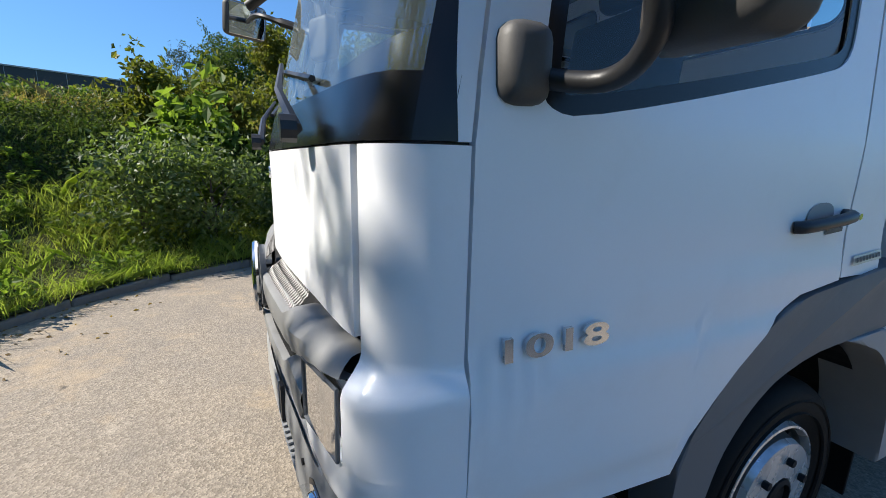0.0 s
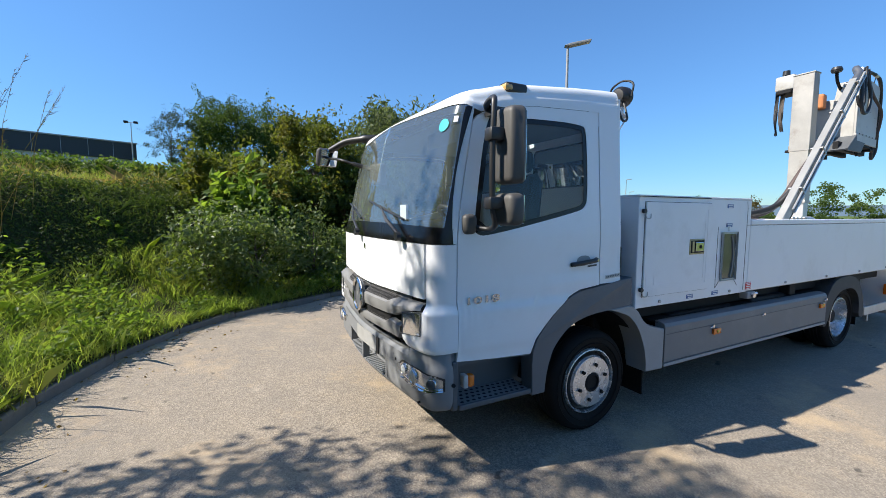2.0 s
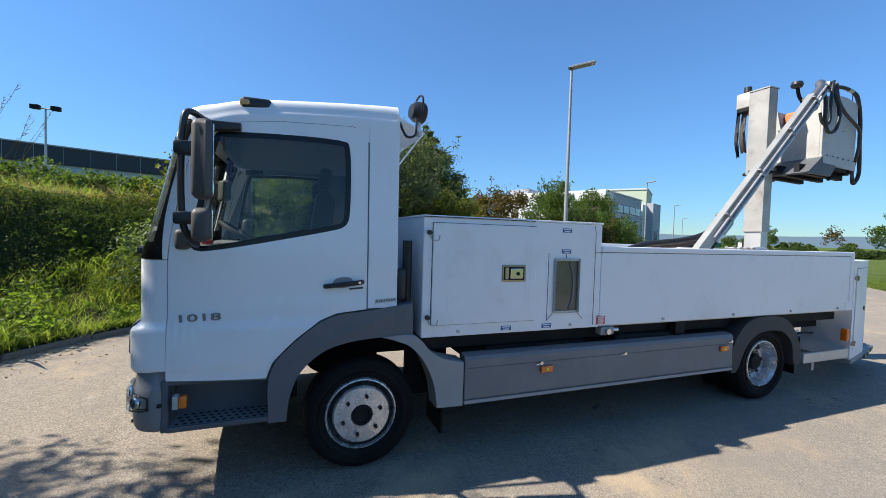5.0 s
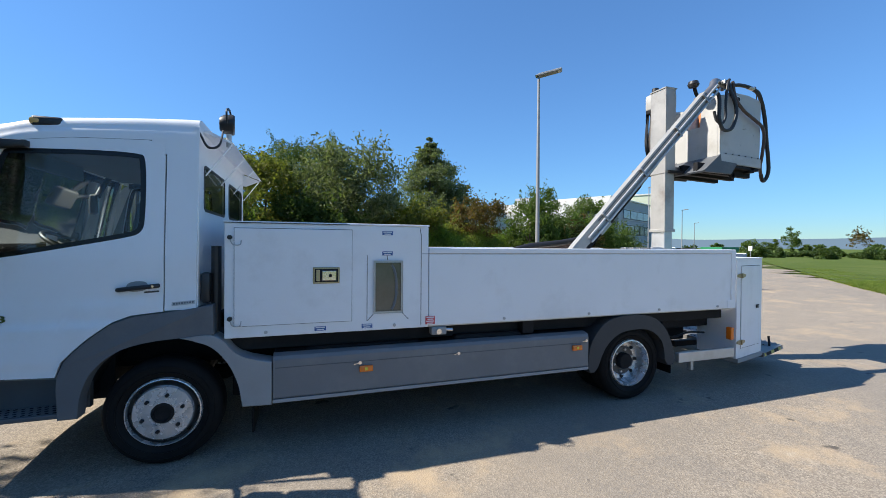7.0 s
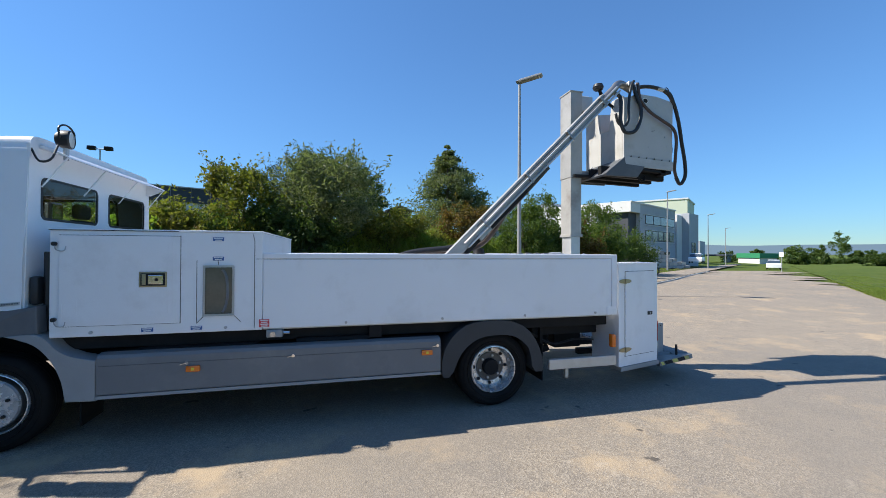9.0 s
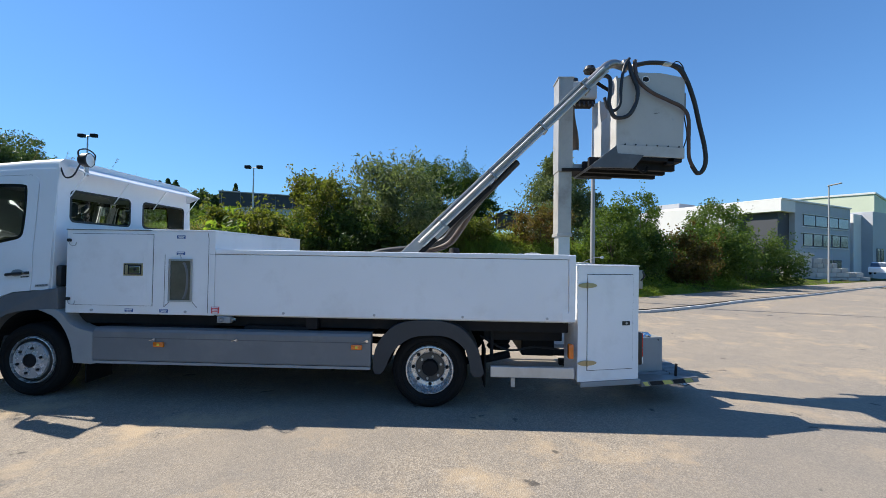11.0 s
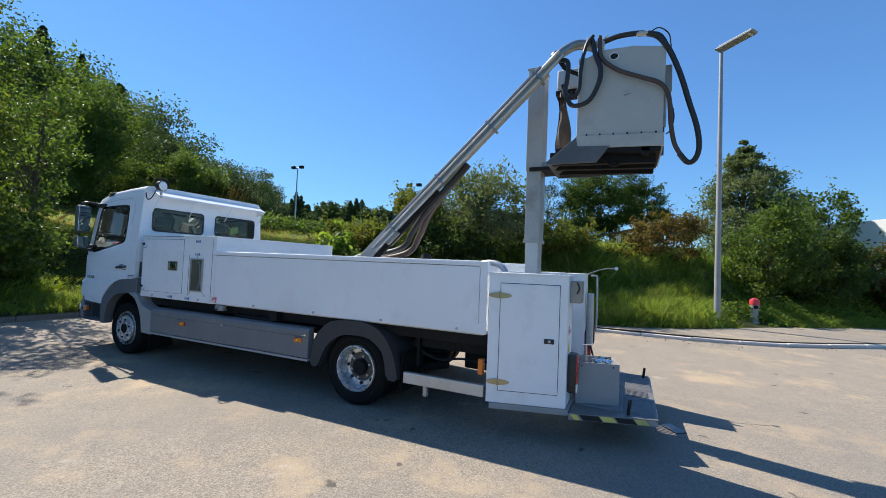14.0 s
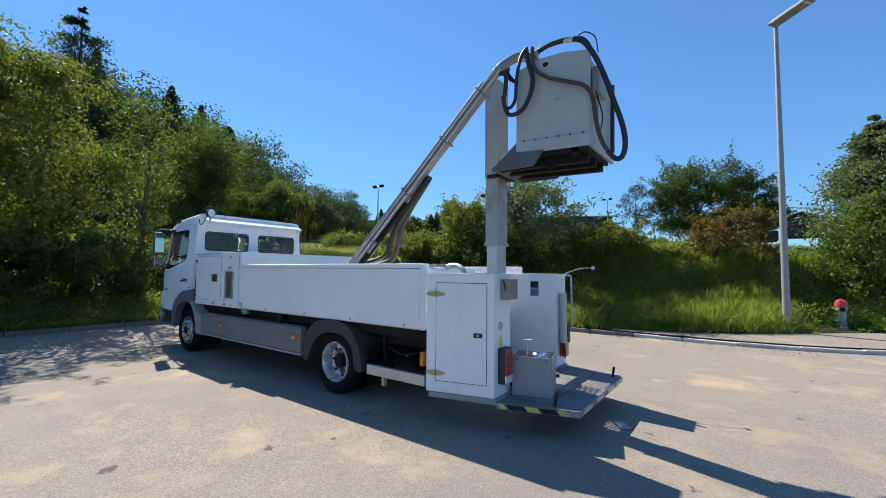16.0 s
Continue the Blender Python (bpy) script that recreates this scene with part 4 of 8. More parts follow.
for sgn in (False, True):
    mir = (lambda u: 2 - u) if sgn else (lambda u: u)
    z0, z1 = tab((0, 0.575), (0.3, 0.566), (0.85, 0.577), (1, 0.60)), tab((0, 0.635), (0.1, 0.652), (0.4, 0.676), (0.9, 0.672), (1, 0.645))
    part("lamp_recess", patch_bm(mir(0.553), mir(0.712), lambda s: z0(s) - 0.008, lambda s: z1(s) + 0.008, 18, 8, 0.0195, 0.01), BLACK, bumper, "", True)
    clus = part("lamp_cluster", patch_bm(mir(0.558), mir(0.707), z0, z1, 18, 8, 0.0215, 0.004), CHROME, bumper, "clear low-mounted main lamp cluster", True)
    for u, z, r, mt in ((0.636, 0.622, 0.047, CLEARLENS), (0.582, 0.612, 0.033, GREY), (0.684, 0.628, 0.036, CLEARLENS)):
        n_ = Vector(pt(mir(u), 0.6, 0.03)) - Vector(pt(mir(u), 0.6, 0.0))
        p = Vector(pt(mir(u), 0.6, 0.018))
        p.z = z
        n_.normalize()
        ringm = n_.to_track_quat("Y", "Z").to_matrix().to_4x4()
        ringm.translation = p
        lamp_ = part("round_lamp", lathe_bm([(r, 0.0), (r, 0.012), (r * 0.93, 0.017), (r * 0.85, 0.014)], 28), CHROME, clus, "round chrome-ringed lamp", True, ringm)
        bulge = lathe_bm([(r * 0.86, 0.013), (r * 0.6, 0.021), (r * 0.3, 0.025), (0.0, 0.0265)], 28)
        part("lamp_glass", bulge, mt, lamp_, "", True)
    lens = part("lens", patch_bm(mir(0.556), mir(0.709), z0, z1, 18, 8, 0.047, 0.02), LENSGLASS, clus, "clear lens", True)
    lens.visible_shadow = False
    p = Vector(pt(mir(0.533), 0.6, 0.012)); p.z = 0.595
    part("bolt", tube_bm([p, p + Vector((0, -0.01 if not sgn else 0.01, 0))], 0.012, 10), DARK, bumper)

# ---- step well, wheel-arch trim ----


def soft(poly, n=1):
    """Round the blunt corners of an outline, keep the sharp ones."""
    for _ in range(n):
        out = []
        m = len(poly)
        for i in range(m):
            a, b, c = (np.array(poly[(i + k) % m]) for k in (-1, 0, 1))
            u, v = (a - b) / (np.linalg.norm(a - b) + 1e-9), (c - b) / (np.linalg.norm(c - b) + 1e-9)
            if float(u @ v) > -0.6:
                out.append(tuple(b))
            else:
                out += [tuple(b + (a - b) * 0.25), tuple(b * 0.5 + (a + c) * 0.25 * 0.5 + b * 0.25), tuple(b + (c - b) * 0.25)]
        poly = out
    return poly


ARCH = [(0.786, 0.42), (0.780, 0.707), (0.812, 0.80), (0.875, 0.878), (0.945, 0.95), (1.075, 1.058), (1.175, 1.10), (1.38, 1.12), (1.672, 1.165), (1.678, 0.947), (1.452, 0.932),
        (1.276, 0.917), (1.141, 0.882), (1.08, 0.848), (1.025, 0.805), (0.98, 0.755), (0.944, 0.702), (0.915, 0.62), (0.896, 0.541), (0.889, 0.42)]
GUARD = [(1.452, 0.931), (1.60, 0.945), (1.677, 0.945), (1.75, 0.89), (1.80, 0.82), (1.86, 0.775), (1.93, 0.745), (2.078, 0.715), (2.076, 0.382), (1.869, 0.390), (1.862, 0.47), (1.849, 0.547), (1.825, 0.62), (1.79, 0.70), (1.75, 0.765), (1.70, 0.825), (1.655, 0.862), (1.60, 0.89)]
for right in (False, True):
    Y = (lambda y: 2 * YC - y) if right else (lambda y: y)
    part("arch_trim", prism_bm(soft(ARCH, 1), "y", Y(-0.022), Y(0.10), 0.008), ARCHGREY, truck, "dark grey wheel-arch trim", False)
    part("mudguard", prism_bm(soft(GUARD, 1), "y", Y(-0.03), Y(0.16), 0.012, None, 3), LGREY, truck, "scuffed light grey mudguard", False)
    liner = bmesh.new()
    arc = [(1.36 + 0.53 * math.cos(a), 0.40 + 0.53 * math.sin(a)) for a in np.linspace(0.12, math.pi - 0.12, 24)]
    rows_ = [[liner.verts.new((x, y, z)) for x, z in arc] for y in (Y(0.06), Y(0.72))]
    for k in range(23):
        liner.faces.new((rows_[0][k], rows_[0][k + 1], rows_[1][k + 1], rows_[1][k]))
    part("arch_liner", liner, DARK, truck)
    well = part("step_well", prism_bm([(0.245, 0.735), (0.87, 0.73), (0.87, 0.42), (0.245, 0.42)], "y", Y(0.21), Y(0.26)), GREY, truck, "dark grey step well under the door")
    part("well_top", box_bm((0.25, min(Y(0.03), Y(0.26)), 0.70), (0.83, max(Y(0.03), Y(0.26)), 0.735), 0.004), GREY, well)
    part("well_side", box_bm((0.235, min(Y(0.02), Y(0.24)), 0.42), (0.275, max(Y(0.02), Y(0.24)), 0.735), 0.01), GREY, well)
    part("step_edge", box_bm((0.27, min(Y(-0.01), Y(0.012)), 0.43), (0.80, max(Y(-0.01), Y(0.012)), 0.465), 0.008), GREY, well)
    tread = bmesh.new()
    box_bm((0.28, min(Y(0.01), Y(0.22)), 0.448), (0.79, max(Y(0.01), Y(0.22)), 0.456), 0, 1, tread)
    part("tread", tread, LGREY, well, "perforated metal step")
    for i in range(12):
        for j in range(4):
            x, y = 0.31 + i * 0.04 + (0.02 if j % 2 else 0), Y(0.04 + j * 0.046)
            # each hole is a near-black disc, its depth shaded by colour
            hole = bmesh.new()
            bmesh.ops.create_circle(hole, cap_ends=True, radius=0.012, segments=8, matrix=Matrix.Translation((x, y, 0.4600)))
            part("tread_hole", hole, GAP, well)
    ind = part("indicator", box_bm((0.328, min(Y(-0.012), Y(0.04)), 0.57), (0.368, max(Y(-0.012), Y(0.04)), 0.645), 0.012, 3), AMBER, truck, "amber side indicator", True)
    part("indicator_base", box_bm((0.296, min(Y(-0.008), Y(0.05)), 0.565), (0.327, max(Y(-0.008), Y(0.05)), 0.648), 0.008), CREAM, ind)
    # door handle
    hz = side((1.2, 1.315), 0, right)[1]
    sg = 1 if right else -1
    hb = bmesh.new()
    tube_bm(curve_pts([(1.10, hz, 1.288), (1.12, hz + sg * 0.02, 1.292), (1.22, hz + sg * 0.034, 1.304), (1.30, hz + sg * 0.028, 1.312), (1.325, hz, 1.314)], 4), 0.016, 10, hb)
    handle = part("door_handle", hb, BLACK, truck, "black door handle", True)
    # no hollow here: a flat grey patch carries the grip's shade
    part("handle_recess", ring_bm(chaikin([(1.14, 1.27), (1.27, 1.28), (1.265, 1.35), (1.15, 1.345)], 2), None, lambda p, off, r=right: side(p, off + 0.0025, r), 3, 40), LGREY, handle, "grey patch for the shade in the grip recess")
    part("lock", tube_bm([(1.303, hz + sg * 0.03, 1.313), (1.303, hz + sg * 0.045, 1.313)], 0.009, 10), CHROME, handle)
    part("print_bar", ring_bm([(1.245, 1.262), (1.33, 1.268), (1.33, 1.28), (1.245, 1.274)], None, lambda p, off, r=right: side(p, off + 0.003, r), 1, 20), MIRRORGREY, truck)
    plate = part("badge_strip", ring_bm([(1.405, 1.165), (1.555, 1.178), (1.555, 1.205), (1.405, 1.192)], None, lambda p, off, r=right: side(p, off + 0.004, r), 1, 24), ALU, truck, "narrow silver badge strip")
    for k in range(8):
        x = 1.415 + k * 0.017
        part("badge_bar", ring_bm([(x, 1.173 + (x - 1.4) * 0.087), (x + 0.011, 1.173 + (x - 1.4) * 0.087), (x + 0.011, 1.186 + (x - 1.4) * 0.087), (x, 1.186 + (x - 1.4) * 0.087)], None, lambda p, off, r=right: side(p, off + 0.006, r), 1, 8), GREY, plate)

# number on the door, raised chrome figures
def text_part(body, size, m, material, parent, label="", extrude=0.003, stretch=1.0):
    cu = bpy.data.curves.new("lettering", "FONT")
    cu.body, cu.size, cu.extrude = body, size, extrude
    cu.space_character = 1.05
    cu.offset = size * 0.022
    tmp = bpy.data.objects.new("lettering", cu)
    me = bpy.data.meshes.new_from_object(tmp)
    bpy.data.objects.remove(tmp)
    bpy.data.curves.remove(cu)
    me.transform(m @ Matrix.Diagonal((stretch, 1, 1, 1)))
    return put("lettering", me, material, parent, label)


ty = side((0.46, 1.09))[1] - 0.006
text_part("1018", 0.062, Matrix.Translation((0.306, ty + 0.010, 1.084)) @ Matrix.Rotation(radians(-5.5), 4, "Z") @ Matrix.Rotation(radians(90), 4, "X") @ Matrix.Rotation(radians(3), 4, "Z"), CHROME, truck, "raised chrome figures 1018 on the door", 0.004, 1.8)

# roof lamps, floodlight, aerial
for y in (0.118, 2 * YC - 0.118):
    lm = part("marker_lamp", box_bm((0.612, y - 0.045, 2.362), (0.775, y + 0.05, 2.424), 0.018, 3), BLACK, truck, "roof marker lamp", True)
    part("lens", box_bm((0.604, y - 0.048, 2.373), (0.665, y + 0.045, 2.413), 0.014, 2), PALEAMBER, lm, "amber lens", True)
flood = part("floodlight", lathe_bm([(0.0, 0.07), (0.05, 0.065), (0.075, 0.03), (0.08, -0.03), (0.072, -0.04)], 24), BLACK, truck, "round black work floodlight behind the cab", True, Matrix.Translation((1.74, 0.2, 2.50)) @ Matrix.Rotation(radians(100), 4, "Z"))
part("lens", lathe_bm([(0.0, -0.036), (0.07, -0.034), (0.072, -0.03)], 24), CLEARLENS, flood, "clear lamp glass")
part("bracket", tube_bm(curve_pts([(1.74, 0.11, 2.49), (1.74, 0.10, 2.58), (1.74, 0.2, 2.62), (1.74, 0.30, 2.58), (1.74, 0.29, 2.49)], 5), 0.008, 6), BLACK, truck, "", True)
part("lamp_foot", tube_bm([(1.74, 0.2, 2.34), (1.74, 0.2, 2.43)], 0.02, 8), GALV, truck)
part("lamp_cable", tube_bm(curve_pts([(1.53, 0.1, 2.45), (1.57, 0.08, 2.38), (1.62, 0.08, 2.31), (1.69, 0.1, 2.33), (1.71, 0.15, 2.44)], 6), 0.008, 6), HOSE, truck, "", True)
part("aerial", tube_bm([(0.62, 1.4, 2.42), (0.70, 1.4, 2.60)], 0.004, 5), BLACK, truck)

# wipers
for y0, y1 in ((0.42, 0.85), (1.25, 1.75)):
    a = Vector(pt(float(np.interp(y0, PLAN[:, 1], PU)) if y0 < YC else 2 - float(np.interp(2 * YC - y0, PLAN[:, 1], PU)), 1.49, 0.03))
    uu = float(np.interp(y1, PLAN[:, 1], PU)) if y1 < YC else 2 - float(np.interp(2 * YC - y1, PLAN[:, 1], PU))
    b = Vector(pt(uu, 1.70, 0.03))
    wp = part("wiper", tube_bm([a, a.lerp(b, 0.5) + Vector((-0.02, 0, 0)), b], [0.014, 0.01, 0.006], 6), BLACK, truck, "black windscreen wiper", True)
    part("blade", tube_bm([Vector(pt(max(0.6, uu - 0.16), 1.60, 0.012)), Vector(pt(uu, 1.68, 0.012)), Vector(pt(min(1.45, uu + 0.14), 1.74, 0.012))], 0.008, 5), BLACK, wp)
    part("pivot", tube_bm([a, a + Vector((-0.03, 0, 0))], 0.03, 10), BLACK, wp)


# ---- mirrors ----
def head_bm(w, d, h, tilt=0.0):
    bm = box_bm((-d / 2, -w / 2, -h / 2), (d / 2, w / 2, h / 2), min(w, d, h) * 0.36, 4)
    for v in bm.verts:
        k = 1 - 0.25 * (v.co.x < 0) * (abs(v.co.z) / h * 2) ** 2
        v.co.y *= k
    return bm


def mirror_head(name, at, w, d, h, yaw, parent, sg, tilt=0.0):
    m = Matrix.Translation(at) @ Matrix.Rotation(radians(yaw * sg), 4, "Z") @ Matrix.Rotation(radians(tilt), 4, "Y")
    hd = part(name, head_bm(w, d, h), MIRRORGREY, parent, "dark grey plastic mirror housing", True, m)
    bm = box_bm((d / 2 - 0.004, -w * 0.41, -h * 0.44), (d / 2 + 0.002, w * 0.41, h * 0.44), 0.002, 1)
    part("mirror_glass", bm, MIRROR, hd, "mirror glass")
    return hd


for right in (False, True):
    Y = (lambda y: 2 * YC - y) if right else (lambda y: y)
    sg = -1 if right else 1
    arm = part("mirror_arm", tube_bm(curve_pts([(0.35, Y(0.05), 1.565), (0.42, Y(-0.06), 1.548), (0.405, Y(-0.15), 1.585), (0.375, Y(-0.17), 1.68), (0.365, Y(-0.175), 1.95), (0.375, Y(-0.17), 2.20), (0.395, Y(-0.13), 2.265), (0.44, Y(0.02), 2.262), (0.52, Y(0.10), 2.235)], 6), 0.017, 10), BLACK, truck, "black tubular mirror arm", True)
    part("arm_foot", box_bm((0.297, min(Y(-0.005), Y(0.09)), 1.515), (0.382, max(Y(-0.005), Y(0.09)), 1.638), 0.028, 3), MIRRORGREY, arm, "", True)
    part("arm_foot", prism_bm([(0.46, 2.205), (0.62, 2.225), (0.62, 2.265), (0.46, 2.265)], "y", Y(0.0), Y(0.10), 0.012), BLACK, arm, "", True)
    for z in (2.065, 1.70):
        part("clamp", box_bm((0.335, min(Y(-0.21), Y(-0.13)), z - 0.035), (0.43, max(Y(-0.21), Y(-0.13)), z + 0.035), 0.015, 2), BLACK, arm, "", True)
    mirror_head("mirror", (0.465, Y(-0.185), 2.01), 0.20, 0.105, 0.43, 8, arm, sg)
    mirror_head("wide_mirror", (0.465, Y(-0.185), 1.665), 0.19, 0.10, 0.185, 8, arm, sg)
fm = part("front_mirror_arm", tube_bm(curve_pts([(0.42, 1.95, 2.345), (0.28, 2.02, 2.345), (0.15, 2.22, 2.335), (0.03, 2.36, 2.27)], 6), [0.036] * 7 + [0.028] * 12, 10), BLACK, truck, "black front mirror arm", True)
mirror_head("front_mirror", (0.0, 2.40, 2.20), 0.25, 0.09, 0.19, -66, fm, 1, 12)
# second head, upper arm and lower arm's inner end imitate the windscreen's reflection
part("lower_arm", tube_bm(curve_pts([(0.02, 2.36, 2.19), (0.062, 2.05, 2.145), (0.16, 1.96, 2.105), (0.279, 1.887, 2.065), (0.31, 1.80, 2.03)], 6), [0.013] * 12 + [0.02] * 13, 8), BLACK, fm, "", True)
mirror_head("ramp_mirror", (0.32, 1.72, 2.0), 0.19, 0.07, 0.20, 25, fm, 1)
part("upper_arm", tube_bm(curve_pts([(0.345, 2.03, 2.31), (0.335, 1.92, 2.22), (0.33, 1.78, 2.08)], 6), 0.026, 8), BLACK, fm, "", True)

# the cab stands a little narrower than the body and reaches further forward
def cab_place(p):
    k = sm(1.75, 1.3, p.x)
    return Vector((p.x if p.x > 1.4 else 1.4 - (1.4 - p.x) * 1.07, YC + (p.y - YC) * (1 - 0.018 * k), p.z + 0.026 * sm(1.8, 2.25, p.z) + 0.028 * sm(2.25, 2.45, p.z)))


def draw_out(ob):
    if ob.matrix_basis == Matrix.Identity(4):
        for v in ob.data.vertices:
            v.co = cab_place(v.co)
        for c in ob.children:
            draw_out(c)
    else:
        ob.location = cab_place(ob.location)


for ob in list(truck.children):
    draw_out(ob)

# ---- wheels ----
def wheel(name, at, dished, label, inward):
    """A truck wheel; inward = 1 when the truck's middle lies towards +y."""
    tyre_prof = [(0.245, 0.035), (0.275, 0.012), (0.31, 0.0), (0.345, 0.004), (0.372, 0.022), (0.384, 0.045), (0.388, 0.07), (0.388, 0.165), (0.384, 0.19), (0.372, 0.212), (0.345, 0.23), (0.30, 0.235), (0.245, 0.2)]
    m = Matrix.Translation(at) @ Matrix.Diagonal((1, inward, 1, 1))
    bm = lathe_bm(tyre_prof, 56)
    w = part(name, bm, RUBBER, truck, label, True, m)
    # grooves are near-black bands; their shade is in the colour
    groove = bmesh.new()
    for y in (0.085, 0.118, 0.15):
        lathe_bm([(0.3895, y - 0.005), (0.3895, y + 0.005)], 56, groove)
    part("tread_groove", groove, GAP, w)
    ribs = bmesh.new()
    for r in (0.292, 0.335):
        lathe_bm([(r - 0.004, 0.004 if r < 0.3 else 0.0), (r, -0.003), (r + 0.004, 0.004 if r < 0.3 else 0.001)], 56, ribs)
    part("sidewall_rib", ribs, RUBBER, w)
    if dished:
        rim_prof = [(0.25, 0.03), (0.243, 0.014), (0.232, 0.012), (0.226, 0.03), (0.216, 0.045), (0.214, 0.12), (0.20, 0.145), (0.165, 0.15), (0.145, 0.135), (0.09, 0.132), (0.085, 0.14)]
        hub, hr, face = [(0.085, 0.14), (0.085, 0.09), (0.075, 0.075), (0.0, 0.07)], 0.118, 0.130
    else:
        rim_prof = [(0.25, 0.03), (0.243, 0.012), (0.236, 0.010), (0.230, 0.03), (0.225, 0.056), (0.213, 0.062), (0.204, 0.046), (0.197, 0.012), (0.189, -0.003), (0.075, -0.010), (0.07, 0.004)]
        hub, hr, face = [(0.072, 0.006), (0.070, -0.014), (0.056, -0.018), (0.052, -0.004), (0.0, -0.004)], 0.132, -0.008
    rim = part("rim", lathe_bm(rim_prof, 56), RIM, w, "worn silver steel rim", True)
    # recess and nut disc get a darker grey than the rim
    if not dished:
        part("rim_recess", lathe_bm([(0.2285, 0.034), (0.2235, 0.054), (0.213, 0.060), (0.2045, 0.044), (0.198, 0.016)], 56), RIMDARK, rim, "dark recess of the rim", True)
    if dished:
        part("nut_ring", lathe_bm([(0.160, 0.1475), (0.145, 0.1330), (0.09, 0.1300), (0.086, 0.138)], 48), RIMDARK, rim, "dark disc under the wheel nuts", True)
    part("hub", lathe_bm(hub, 28), DARK, rim, "", True)
    for k in range(6):
        a = k * math.tau / 6 + 0.3
        p = Vector((hr * math.cos(a), face, hr * math.sin(a)))
        part("wheel_nut", tube_bm([p + Vector((0, 0.004, 0)), p - Vector((0, 0.016, 0))], 0.0135, 6), GALV if dished else DARK, rim)
    for k in range(8):
        a = k * math.tau / 8
        R = 0.178 if dished else 0.213
        y0 = 0.143 if dished else 0.058
        p = Vector((R * math.cos(a), y0, R * math.sin(a)))
        # near-black plug gives the hand hole its shade
        part("rim_hole", tube_bm([p + Vector((0, 0.01, 0)), p - Vector((0, 0.008, 0))], 0.013 if not dished else 0.018, 12), GAP, rim, "dark hand hole")
    return w


wheel("front_wheel", (1.342, 0.04, 0.387), False, "front wheel with worn tyre", 1)
wheel("front_wheel", (1.342, 2 * YC - 0.04, 0.387), False, "front wheel with worn tyre", -1)
for y, s in ((0.03, 1), (2 * YC - 0.03, -1)):
    wheel("rear_wheel", (5.57, y, 0.387), True, "twin rear wheel with deep dished rim", s)
    wheel("rear_wheel", (5.57, y + s * 0.275, 0.387), True, "inner twin rear wheel", s)

# ---- chassis ----
for y in (0.72, 1.54):
    part("frame_rail", box_bm((0.4, y - 0.035, 0.62), (7.0, y + 0.035, 0.86), 0.008), DARK, truck, "black chassis rail")
for x in (0.9, 2.2, 3.3, 4.4, 5.1, 6.05, 6.6):
    part("cross_member", box_bm((x - 0.04, 0.72, 0.66), (x + 0.04, 1.54, 0.82), 0.006), DARK, truck)
for x in (1.35, 5.57):
    part("axle", tube_bm([(x, 0.25, 0.39), (x, 1.0, 0.36), (x, 1.26, 0.36), (x, 2.0, 0.39)], [0.06, 0.07, 0.07, 0.06], 12), DARK, truck)
part("differential", lathe_bm([(0, -0.2), (0.14, -0.15), (0.17, 0), (0.14, 0.15), (0, 0.2)], 20), DARK, truck, "", True, Matrix.Translation((5.57, YC, 0.38)))
part("drive_shaft", tube_bm([(2.0, YC, 0.62), (5.4, YC, 0.42)], 0.045, 10), DARK, truck)
part("engine_block", box_bm((0.5, 0.75, 0.55), (1.6, 1.5, 1.0), 0.05), DARK, truck)
part("fuel_tank", box_bm((2.3, 0.08, 0.46), (3.3, 0.62, 0.78), 0.05, 3), DARK, truck)
part("battery_box", box_bm((3.6, 0.08, 0.50), (4.3, 0.6, 0.80), 0.03, 3), DARK, truck)
part("far_tank", box_bm((2.3, 1.7, 0.46), (3.5, 2.2, 0.80), 0.05, 3), DARK, truck)
for y in (0.52, 1.74):
    bm = bmesh.new()
    for k in range(3):
        lathe_bm([(0.0, 0.06 * k), (0.115, 0.06 * k + 0.005), (0.135, 0.06 * k + 0.03), (0.115, 0.06 * k + 0.055), (0.0, 0.06 * k + 0.06)], 20, bm)
    part("air_spring", bm, RUBBER, truck, "black bellows air spring", True, Matrix.Translation((6.32, y, 0.52)) @ Matrix.Rotation(radians(90), 4, "X"))
    part("trailing_arm", tube_bm([(5.57, y, 0.33), (6.2, y, 0.40), (6.45, y, 0.46)], 0.045, 8), DARK, truck)
# dark plates added to shut out light seen through the undercarriage
for y0, y1 in ((0.30, 0.36), (1.90, 1.96)):
    part("hanger_plate", box_bm((6.14, y0, 0.66), (6.98, y1, 0.90), 0.006), DARK, truck)
# dark walls added to close see-through gaps beside the front wheels
for x0, x1, z0, z1 in ((0.72, 0.92, 0.42, 0.80), (1.74, 2.10, 0.34, 0.78)):
    for y in (0.40, 1.82):
        part("housing_wall", box_bm((x0, y, z0), (x1, y + 0.04, z1), 0.006), DARK, truck)
part("spare_carrier", box_bm((6.60, 0.62, 0.42), (6.98, 1.62, 0.62), 0.02, 2), DARK, truck)
part("rear_flap", box_bm((6.13, 0.06, 0.22), (6.145, 0.52, 0.62), 0.003), RUBBER, truck, "black rubber mud flap")
part("spring_seat", tube_bm([(6.32, 0.52, 0.70), (6.32, 0.52, 0.86)], 0.10, 16), DARK, truck)
part("drop_post", box_bm((6.205, 0.24, 0.46), (6.24, 0.29, 0.80), 0.004), DARK, truck)
part("air_tank", tube_bm([(6.05, 0.85, 0.55), (6.05, 1.45, 0.55)], 0.12, 18), DARK, truck)
part("mud_flap", box_bm((1.93, 0.05, 0.16), (1.945, 0.38, 0.44), 0.003), RUBBER, truck, "black rubber mud flap")
